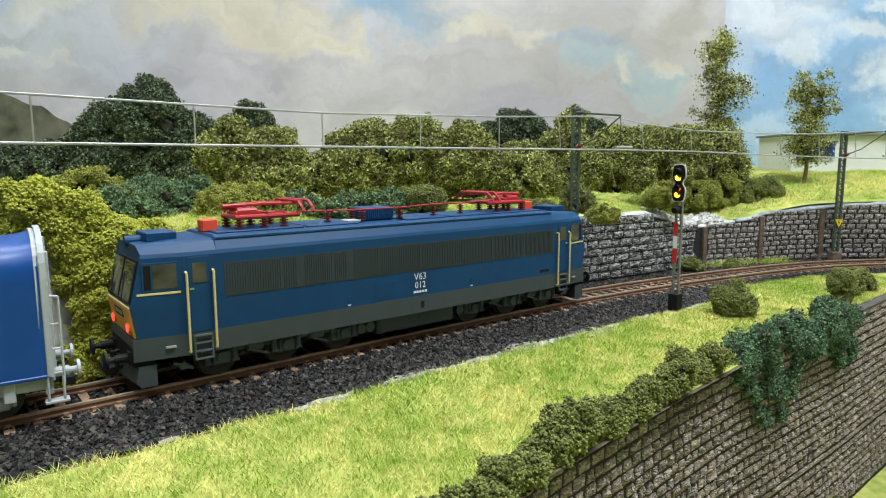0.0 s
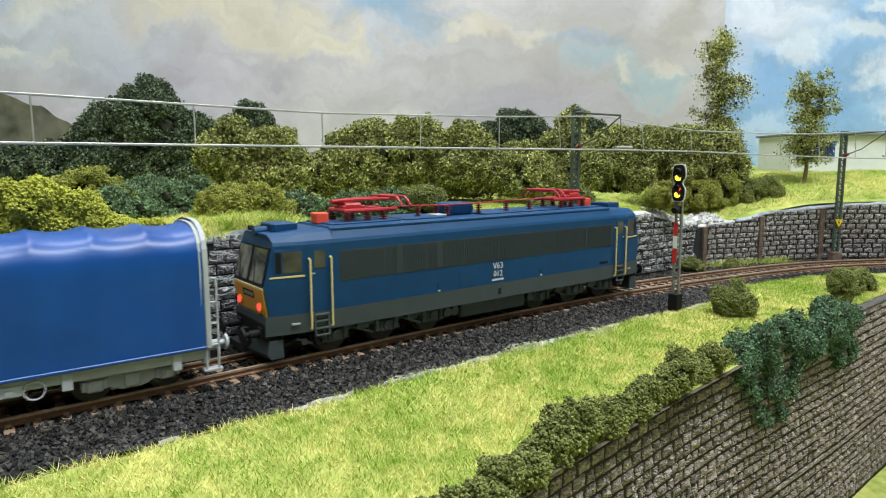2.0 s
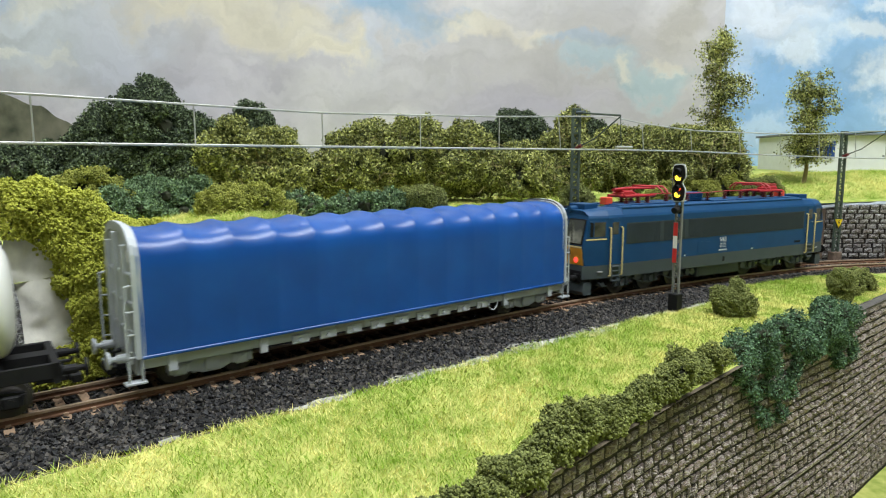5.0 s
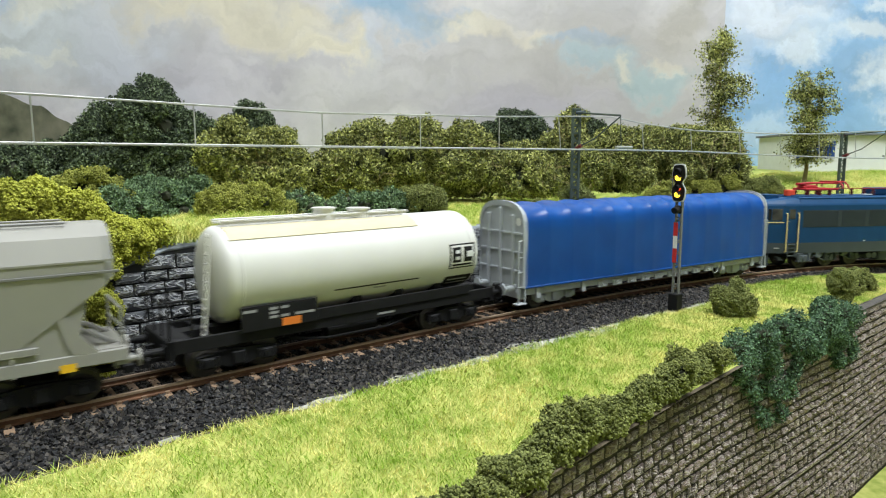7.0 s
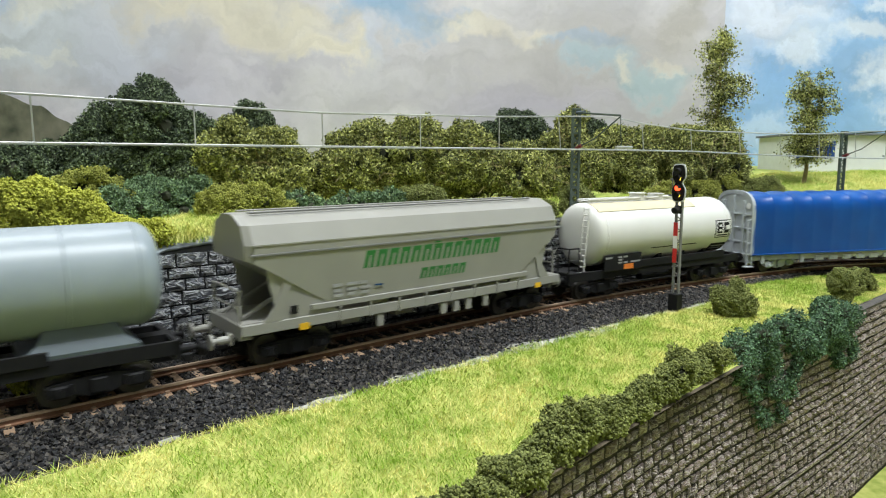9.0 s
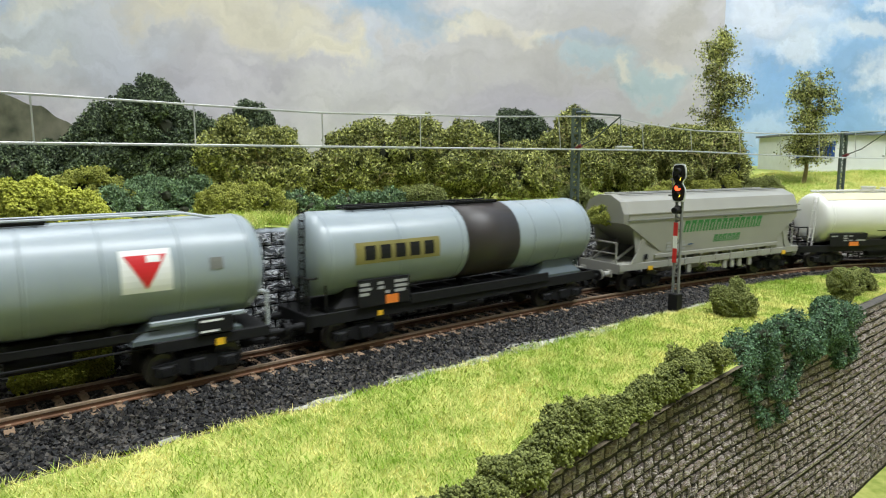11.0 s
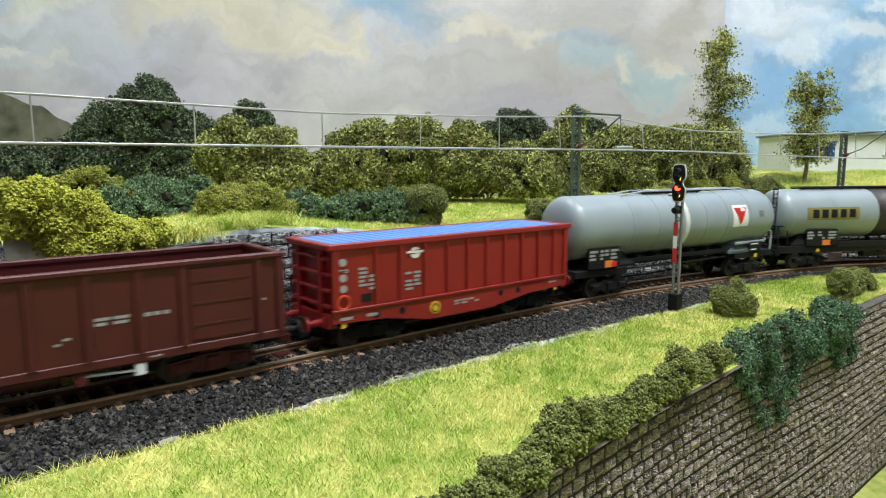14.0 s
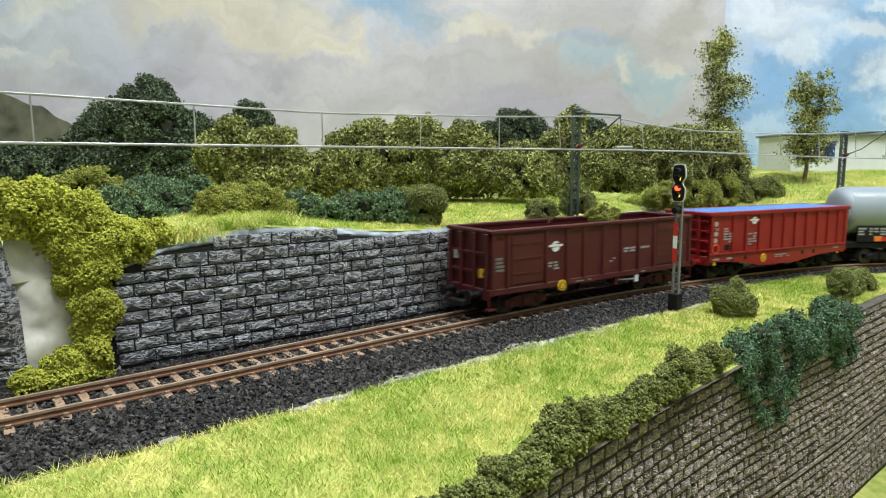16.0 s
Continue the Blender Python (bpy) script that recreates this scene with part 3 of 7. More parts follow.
# ---- plaster rock and stone pier by the tunnel side ----
def rock():
    cols, rws = 26, 30
    vs, fs = [], []
    for j in range(rws):
        for i in range(cols):
            u, v = i / (cols - 1), j / (rws - 1)
            x = -146 + 27 * u
            z = -6 + v * lin(u, [0, 0.25, 0.6, 1], [61, 57, 46, 40])
            y = 206 + 20 * u + 5 * v + 3.2 * noise.noise(Vector((x / 11, z / 13, 2))) + 1.2 * noise.noise(Vector((x / 4, z / 4, 7)))
            if j == rws - 1:
                y += 9
            vs.append((x, y, z))
    for j in range(rws - 1):
        for i in range(cols - 1):
            a = j * cols + i
            fs.append((a, a + 1, a + cols + 1, a + cols))
    tagged(raw("plaster_rock", vs, fs, M_PLASTER, smooth=True), "bare cream plaster rock face beside the track", "rock", kind="structure")
    b = nb()
    loft(b, [[(-165, 196, -6), (-139.2, 201, -6), (-139.2, 206, -6), (-165, 203, -6)], [(-165, 197, 30), (-142, 203, 25), (-142, 208, 25), (-165, 204, 30)], [(-165, 198, 50), (-146, 204, 46), (-146, 208, 46), (-165, 205, 50)]])
    w = tagged(part("wall_tunnel", b, M_BLOCK), "blue-grey stone tunnel side pier", "wall", kind="structure")
    rng = random.Random(3)
    me = None
    shapes = stone_shapes(31, 1, 0.3)
    me = bpy.data.meshes.new("stone")
    me.from_pydata([tuple(v) for v in shapes[0][0] * MM], [], [tuple(f) for f in shapes[0][1]])
    me.materials.append(M_BLOCK)
    for r in range(10):
        z = -3 + r * 4.8
        xr = lin(z, [-6, 25, 46], [-139.6, -142.4, -146.4])
        for k in range(3):
            o = new("stone", me)
            o.parent = w
            ln = 7.5 if (k + r) % 2 else 5.5
            x = xr - k * 7.2 - ln / 2
            o.matrix_world = Matrix.Translation(Vector((x, lin(x, [-165, -139], [196.2, 201.2]) + z * 0.05, z)) * MM) @ Matrix.Rotation(radians(11), 4, "Z") @ Matrix.Diagonal((ln, 1.4, 4.2, 1))


rock()


# ---- masts, wires and signal ----
def mast(x, y, z0, z1, turn, arm, label, sign=False):
    m = thing("catenary_mast", label, "catenary mast", "catenary masts", at=pose(x * MM, y * MM, 0, 0, 0, turn))
    for sd in (-1, 1):
        part("upright", bx(sd * 1.9 - 0.7, sd * 1.9 + 0.7, -0.9, 0.9, z0, z1, bevel=0.12), M_STEEL, m)
    b = nb()
    z = z0 + 3
    while z < z1 - 2:
        box(b, -1.4, 1.4, -0.6, 0.6, z, z + 1.5)
        tube(b, [(-1.3, 0, z + 1.2), (1.3, 0, z + 4.6)], 0.4)
        z += 4.4
    part("lattice", b, M_STEEL, m)
    part("mast_cap", bx(-2.5, 2.5, -1.1, 1.1, z1 - 0.2, z1 + 1.2, bevel=0.2), M_STEEL, m)
    part("mast_base", bx(-3.6, 3.6, -3.2, 3.2, z0 - 3, z0 + 5.0, bevel=0.4), M_PIER, m, "rust-brown concrete base")
    ax, ay, az, cz = arm
    inv = m.matrix_world.inverted()

    def loc(px, py, pz):
        return tuple((inv @ (Vector((px, py, pz)) * MM)) / MM)

    part("top_arm", tube(nb(), [loc(x, y, z1 - 1.2), loc(ax, ay, az)], 0.5, 8), M_STEEL, m)
    part("brace", tube(nb(), [loc(x, y, cz + 1.0), loc(x + (ax - x) * 0.45, y + (ay - y) * 0.45, cz + 6), loc(ax, ay, az - 0.5)], 0.38, 8), M_STEEL, m)
    part("insulator", cyl(nb(), loc(x, y - 0.5, cz + 0.6), loc(x + (ax - x) * 0.14, y + (ay - y) * 0.14, cz + 2.4), 1.1, 10), M_INS, m)
    part("insulator", cyl(nb(), loc(x, y, z1 - 1.2), loc(x + (ax - x) * 0.2, y + (ay - y) * 0.2, z1 - 1.4), 0.95, 10), M_BOGIE, m)
    part("steady_arm", tube(nb(), [loc(ax - 2.5, ay - 2, cz + 0.8), loc(ax + 8, ay + 5.5, cz + 0.9)], 0.75, 8), M_WIRE, m, "silver steady arm")
    part("hanger", tube(nb(), [loc(ax, ay, az), loc(ax + 1, ay + 0.6, cz + 0.8)], 0.22), M_STEEL, m)
    if sign:
        s = part("speed_sign", loft(nb(), [[(-2.9, d, 27.8), (2.9, d, 27.8), (0, d, 21.4)] for d in (-1.9, -1.4)]), M_YELLOW2, m, "yellow triangular sign with black figure 6")
        lettering("6", 3.6, M_BLACK, s, pose(0, -1.95 * MM, 24.7 * MM, 90, 0, 0))
    return m


M_YELLOW2 = mat("bright_yellow_sign", (0.85, 0.62, 0.02), 0.45, var=0.05, scale=200)
mast(75.8, 367, -4, 100.4, 2, (93.5, 340, 95.6, 78.2), "grey-green lattice catenary mast before the stone wall")
mast(300.5, 482, -2, 92.8, 3, (311.5, 452, 92.4, 74.4), "grey-green lattice catenary mast with yellow speed sign", sign=True)


def wires():
    w = thing("catenary_wire", "thin silver contact wire hung from a messenger wire", "overhead wire")
    ms = [-200, 5, 106, 199, 255, 280, 306, 348, 432, 469, 512, 640]
    mz = [92, 91, 90, 92.6, 95.0, 95.6, 92.8, 90, 89.6, 90, 92.6, 90]
    cz = lambda s: lin(s, [-200, 5, 280, 350, 432, 512, 640], [77, 77, 78, 77.6, 75.4, 73.6, 73])
    for name, f, r in (("messenger_wire", lambda s: lin(s, ms, mz), 0.36), ("contact_wire", cz, 0.42)):
        pts = [tuple(along(s, 0, f(s))) for s in np.arange(-200, 641, 12.0)]
        part(name, tube(nb(), pts, r, 6), M_WIRE, w)
    for s in (-34, 12, 58, 106, 153, 199, 241, 306, 348, 393, 432, 469, 501, 545):
        part("dropper", tube(nb(), [tuple(along(s, 0, cz(s))), tuple(along(s + (-2 if s > 240 else 0), 0, lin(s, ms, mz)))], 0.26, 6), M_WIRE, w)


wires()

M_LY = mat("glowing_yellow_lamp", (0.9, 0.5, 0.02), 0.3, glow=(1.0, 0.62, 0.04), power=3.0)
M_LR = mat("glowing_red_lamp", (0.9, 0.04, 0.02), 0.3, glow=(1.0, 0.07, 0.02), power=4.0)
M_SIGPOLE = mat("grey_signal_lattice", (0.20, 0.20, 0.19), 0.55, var=0.2, scale=300)
M_STRIPE_R = mat("red_stripe_paint", (0.62, 0.035, 0.03), 0.45, var=0.08, scale=200)
BLINDS = []


def signal():
    """A two-headed colour-light signal; x points to the coming trains."""
    s = thing("railway_signal", "colour-light railway signal on a lattice pole with striped plate", "railway signal", at=pose(119.6 * MM, 321 * MM, 0, 0, 0, 219))
    part("base", bx(-2.6, 2.6, -2.6, 2.6, -7, 4.2, bevel=0.3), M_BLACK, s, "black pole socket")
    for sd in (-1, 1):
        part("upright", bx(-0.7, 0.7, sd * 1.5 - 0.42, sd * 1.5 + 0.42, 0, 52), M_SIGPOLE, s)
    b = nb()
    for i in range(17):
        z = 4 + i * 2.85
        tube(b, [(0, -1.4, z), (0, 1.4, z + (1.5 if i % 2 else -1.5))], 0.28)
    part("lattice", b, M_SIGPOLE, s)
    for z0, z1, m in ((20.2, 27.6, M_STRIPE_R), (27.6, 34.0, M_WHITE), (34.0, 40.8, M_STRIPE_R)):
        part("striped_plate", bx(0.9, 1.3, -2.0, 0.2, z0, z1), m, s, "red and white striped mast plate" if z0 < 21 else "")

    def eight(x, grow):
        pts = []
        for t in np.linspace(0, 2 * math.pi, 48, endpoint=False):
            z = 9.0 * math.cos(t)
            w = 3.5 * abs(math.sin(t)) ** 0.35 - 1.9 * math.exp(-(z / 1.9) ** 2)
            pts.append((x, (w + grow) * (1 if math.sin(t) >= 0 else -1), 60.8 + z * (1 + grow / 9)))
        return pts

    part("head_border", loft(nb(), [eight(1.0, 0.55), eight(1.5, 0.55)]), M_WHITE, s, "white border of the signal head")
    head = part("head", loft(nb(), [eight(0.6, 0.0), eight(2.2, 0.0)]), M_BLACK, s, "black signal head")
    for z, m in ((63.4, M_LY), (58.3, M_LR), (55.0, M_LY)):
        part("lamp", cyl(nb(), (2.1, 0, z), (2.9, 0, z), 1.45, 16), m, head, "glowing signal lamp")
    part("lamp", cyl(nb(), (2.1, 0, 66.6), (2.7, 0, 66.6), 1.45, 16), M_GLASS, head, "dark signal lamp")
    for z in (66.6, 63.4, 58.3, 55.0):
        b = nb()
        ts = np.linspace(0.1, math.pi - 0.1, 9)
        loft(b, [[(2.0, 1.75 * math.cos(t), z + 1.75 * math.sin(t)) for t in ts] + [(2.0, 1.55 * math.cos(t), z + 1.55 * math.sin(t)) for t in reversed(ts)], [(4.6, 1.75 * math.cos(t), z + 1.75 * math.sin(t) - 0.3) for t in ts] + [(4.6, 1.55 * math.cos(t), z + 1.55 * math.sin(t) - 0.3) for t in reversed(ts)]])
        part("hood", b, M_BLACK, head)
    # Three lamps always glow; added blinds cover those meant to be off.
    for z in (66.6, 58.25):
        o = part("lamp_off_blind", cyl(nb(), (3.05, 0, 0), (3.3, 0, 0), 1.6, 16), M_BLACK, head, "added black blind that covers a lamp in place of switching it")
        BLINDS.append((o, z))
    b = bx(0.6, 2.0, -1.9, 1.9, 45.4, 49.4, bevel=0.4)
    cyl(b, (1.9, 0, 47.4), (4.8, 0, 47.0), 1.9, 14, 1.6)
    part("marker_lamp", b, M_BLACK, s, "small dark marker lamp")
    b = tube(nb(), [(-0.6, -1.4, 62.5), (-0.8, -6.2, 62.5)], 0.35)
    tube(b, [(-0.8, -3.4, 62.5), (-0.8, -3.9, 54.8)], 0.3)
    tube(b, [(-0.8, -5.0, 62.5), (-0.8, -4.6, 54.8)], 0.3)
    box(b, -1.6, 0.2, -6.4, -1.2, 53.9, 54.7)
    part("service_ladder", b, M_SIGPOLE, s, "grey service bracket")
    part("pole_top", bx(-0.9, 0.7, -2, 2, 51.6, 60, bevel=0.2), M_BLACK, s)


signal()


# ---- house ----
M_HOUSE = mat("white_house_render", (0.74, 0.76, 0.74), 0.8, var=0.05, scale=150)
M_ROOF = mat("grey_roof_felt", (0.16, 0.17, 0.18), 0.8, var=0.2, scale=150)
M_BLUEWIN = mat("dark_blue_window_paint", (0.02, 0.06, 0.22), 0.4, var=0.1, scale=200)


def house():
    h = thing("house", "low white flat-roofed model house with dark blue windows", "house")
    b = nb()
    x0, x1, y0, y1, z0, z1 = 326, 540, 600, 660, 54, 95.5
    holes = ((331.5, 343.5), (347.5, 365.5))
    xs = [x0] + [v for p in holes for v in p] + [x1]
    for i in range(0, len(xs) - 1, 2):
        box(b, xs[i], xs[i + 1], y0, y0 + 3, z0, z1)
    for a, c in holes:
        box(b, a, c, y0, y0 + 3, z0, 74.5)
        box(b, a, c, y0, y0 + 3, 90, z1)
    part("wall", b, M_HOUSE, h)
    part("wall", bx(x0, x0 + 3, y0 + 3, y1, z0, z1), M_HOUSE, h)
    part("wall", bx(x1 - 3, x1, y0 + 3, y1, z0, z1), M_HOUSE, h)
    part("wall", bx(x0, x1, y1, y1 + 3, z0, z1), M_HOUSE, h)
    part("roof", bx(x0 - 3, x1 + 3, y0 - 3.5, y1 + 5, z1, z1 + 2.0, bevel=0.2), M_ROOF, h, "thin grey flat roof")
    part("plinth", bx(x0 + 40, x1, y0 - 0.8, y0, z0, z0 + 5.5), M_ROOF, h)
    for a, c in holes:
        w = part("window", bx(a, c, y0 + 1.6, y0 + 2.2, 74.5, 90), M_GLASS, h, "dark blue shuttered window")
        b = nb()
        n = 4 if c - a > 14 else 3
        for i in range(n + 1):
            x = a + (c - a) * i / n
            box(b, x - 0.7, x + 0.7, y0 + 0.6, y0 + 1.7, 74.5, 90)
        for z in (74.5, 79.7, 84.8, 89.2):
            box(b, a, c, y0 + 0.7, y0 + 1.7, z - 0.1, z + 0.9)
        part("window_frame", b, M_BLUEWIN, w)
        for q in ((a - 0.6, a + 3.0), (c - 3.0, c + 0.6)):
            part("shutter", bx(*q, y0 - 0.9, y0 + 0.4, 74, 90.4, bevel=0.15), M_BLUEWIN, w)
        part("window_sill", bx(a - 0.6, c + 0.6, y0 - 1.2, y0 + 0.2, 73.4, 74.4), M_HOUSE, w)


house()


# ---- the train ----
ST = [0, 0.5, 1, 1.5, 2, 2.5, 3, 3.5, 4, 4.2, 6.3, 6.5, 7, 7.5, 8, 8.5, 9, 9.2, 11.3, 11.5, 12, 12.5, 13, 13.5, 14, 14.5, 15, 15.5, 16]
SV = [138.9, 143.2, 152.0, 164.3, 182.3, 203.2, 229.4, 257.0, 290.5, 304.2, 457.4, 477.4, 527.4, 574.6, 623.3, 669.2, 722.8, 743.9, 963.9, 985.4, 1041.5, 1096.3, 1152.4, 1206.6, 1268.4, 1327.0, 1388.8, 1451.6, 1518.7]
SM = np.gradient(SV, ST)


def run(t):
    """How far the engine's middle has come along the track."""
    i = min(max(int(np.searchsorted(ST, t, side="right")) - 1, 0), len(ST) - 2)
    h = ST[i + 1] - ST[i]
    u = (t - ST[i]) / h
    return float((2 * u**3 - 3 * u**2 + 1) * SV[i] + (u**3 - 2 * u**2 + u) * h * SM[i] + (3 * u**2 - 2 * u**3) * SV[i + 1] + (u**3 - u**2) * h * SM[i + 1])


def ride(s, half):
    """The pose of a vehicle whose two pivots stand on the track, half mm from its middle."""
    a, b = along(s - half), along(s + half)
    return Matrix.Translation((a + b) / 2 * MM) @ Matrix.Rotation(math.atan2(b.y - a.y, b.x - a.x), 4, "Z")


TRAIN = []


def vehicle(ob, back, half):
    TRAIN.append((ob, back, half))
    return ob


# ---- rolling stock: x forward, y to the far side, z up from the rail head ----
def side_at(x, y, z, lean=0.0):
    return pose(x * MM, y * MM, z * MM, 90 + lean, 0, 0)


def plate(name, x0, x1, z0, z1, y, material, parent, label="", thick=0.12):
    """A thin printed or fitted plate on the near side, its face at y."""
    return part(name, bx(x0, x1, y, y + thick, z0, z1), material, parent, label)


def wheelset(parent, x, r, material):
    b = nb()
    for sd in (-1, 1):
        cyl(b, (0, sd * 7.4, 0), (0, sd * 9.6, 0), r, 24)
        cyl(b, (0, sd * 6.9, 0), (0, sd * 7.5, 0), r + 0.7, 24)
        cyl(b, (0, sd * 9.6, 0), (0, sd * 9.9, 0), r * 0.72, 20, r * 0.6)
        for a in range(4):
            c, s = math.cos(a * math.pi / 2), math.sin(a * math.pi / 2)
            cyl(b, (r * 0.5 * c, sd * 9.7, r * 0.5 * s), (r * 0.5 * c, sd * 10.1, r * 0.5 * s), r * 0.12, 6)
    cyl(b, (0, -7, 0), (0, 7, 0), 1.0, 8)
    w = part("wheelset", b, material, parent)
    w.location = (x * MM, 0, r * MM)
    SPIN.append((w, x, r))
    return w


SPIN, TURN = [], []


def bogie(v, x, axles, r, material, heavy=False, wheel=None):
    """A bogie under a vehicle: side frames with boxes and springs, and its wheelsets."""
    b = nb()
    a = max(axles)
    for sd in (-1, 1):
        y0, y1 = sorted((sd * 10.6, sd * 12.4))
        if heavy:
            box(b, -a - 7, a + 7, y0, y1, r + 0.8, r + 3.4, 0.3)
            for ax in axles:
                box(b, ax - 3.2, ax + 3.2, sorted((sd * 10.2, sd * 13.4))[0], sorted((sd * 10.2, sd * 13.4))[1], r - 2.6, r + 2.2, 0.5)
                cyl(b, (ax, sd * 13.0, r), (ax, sd * 14.2, r), 1.9, 12)
                for o in (-4.6, 4.6):
                    cyl(b, (ax + o, sd * 12.8, r - 1.2), (ax + o, sd * 12.8, r + 3.6), 1.15, 8)
                    box(b, ax + o - 1.3, ax + o + 1.3, *sorted((sd * 11.4, sd * 13.9)), r - 2.0, r - 1.1, 0.15)
            for o in (-a / 2, a / 2):
                box(b, o - 2.6, o + 2.6, *sorted((sd * 12.4, sd * 14.6)), r + 0.5, r + 4.6, 0.3)
                tube(b, [(o - 3.5, sd * 14, r + 1.5), (o + 4.5, sd * 14, r - 1.6)], 0.5)
        else:
            loft(b, [[(-a - 3.6, y, r + 2.2), (-a - 3.6, y, r - 0.6), (-a + 3, y, r - 0.8), (-3, y, r - 2.6), (3, y, r - 2.6), (a - 3, y, r - 0.8), (a + 3.6, y, r - 0.6), (a + 3.6, y, r + 2.2), (3.4, y, r + 3.4), (-3.4, y, r + 3.4)] for y in (y0, y1)])
            for ax in axles:
                box(b, ax - 2.3, ax + 2.3, *sorted((sd * 12.0, sd * 13.5)), r - 1.9, r + 1.9, 0.5)
                cyl(b, (ax, sd * 13.2, r), (ax, sd * 14.0, r), 1.2, 10)
                for o in (-2.9, 2.9):
                    cyl(b, (ax + o, sd * 12.9, r - 1.0), (ax + o, sd * 12.9, r + 2.0), 0.75, 8)
            box(b, -2.2, 2.2, *sorted((sd * 12.2, sd * 13.6)), r - 1.8, r + 2.6, 0.3)
            for ax in axles:
                q = ax + (5.6 if ax < 0 else -5.6)
                box(b, q - 0.8, q + 0.8, *sorted((sd * 8.0, sd * 9.6)), r - 3.2, r + 1.4, 0.2)
    box(b, -3.4, 3.4, -11, 11, r + 1.0, r + 4.2)
    for e in (-a - 3, a + 2.4):
        box(b, e, e + 0.8, -11, 11, r + 0.6, r + 2.0)
    o = part("bogie", b, material, v)
    o.location = (x * MM, 0, 0)
    TURN.append((o, v, x))
    for ax in axles:
        wheelset(o, ax, r, wheel or M_WHEEL)
    return o


def buffers(v, x_end, material, z=11.5, heads=None):
    """Four buffers and two hooks; x_end is the face of the headstock."""
    for e in (-1, 1):
        for sd in (-1, 1):
            b = cyl(nb(), (e * (x_end - 0.2), sd * 10.2, z), (e * (x_end + 4.2), sd * 10.2, z), 1.45, 12)
            cyl(b, (e * (x_end + 3.8), sd * 10.2, z), (e * (x_end + 6.6), sd * 10.2, z), 0.95, 10)
            cyl(b, (e * (x_end + 6.2), sd * 10.2, z), (e * (x_end + 7.0), sd * 10.2, z), 2.7, 18)
            box(b, *sorted((e * (x_end - 0.4), e * (x_end + 0.5))), sd * 10.2 - 2, sd * 10.2 + 2, z - 2, z + 2, 0.2)
            part("buffer", b, heads or material, v)
        b = box(nb(), *sorted((e * (x_end - 6), e * (x_end + 4))), -2.0, 2.0, z - 5.6, z - 4.0, 0.2)
        box(b, *sorted((e * (x_end + 3), e * (x_end + 6))), -4.6, 4.6, z - 6.2, z - 3.6, 0.3)
        tube(b, [(e * (x_end + 0.5), 0, z), (e * (x_end + 3.5), 0, z - 0.2), (e * (x_end + 4.2), 0, z + 1.0)], 0.55)
        part("coupler", b, M_BLACK, v)
        for sd in (-1, 1):
            part("brake_hose", tube(nb(), [(e * x_end, sd * 5, z - 0.5), (e * (x_end + 2.0), sd * 5, z - 2.0), (e * (x_end + 2.4), sd * 4.6, z - 5.0)], 0.4), M_BLACK, v)


def frame_beam(v, L, z0, z1, material, y=13.0, deep=0.0):
    """A flat underframe: two sills, a centre sill, headstocks and cross members."""
    b = nb()
    for sd in (-1, 1):
        box(b, -L, L, *sorted((sd * (y - 1.4), sd * y)), z0, z1, 0.15)
    box(b, -L, L, -3, 3, z0 - 1, z1)
    for e in (-1, 1):
        box(b, *sorted((e * (L - 2), e * L)), -y, y, z0 - 1.5, z1)
    for i in range(-4, 5):
        box(b, i * L / 5 - 0.6, i * L / 5 + 0.6, -y + 0.3, y - 0.3, z0 + 0.3, z1 - 0.3)
    return part("underframe", b, material, v)


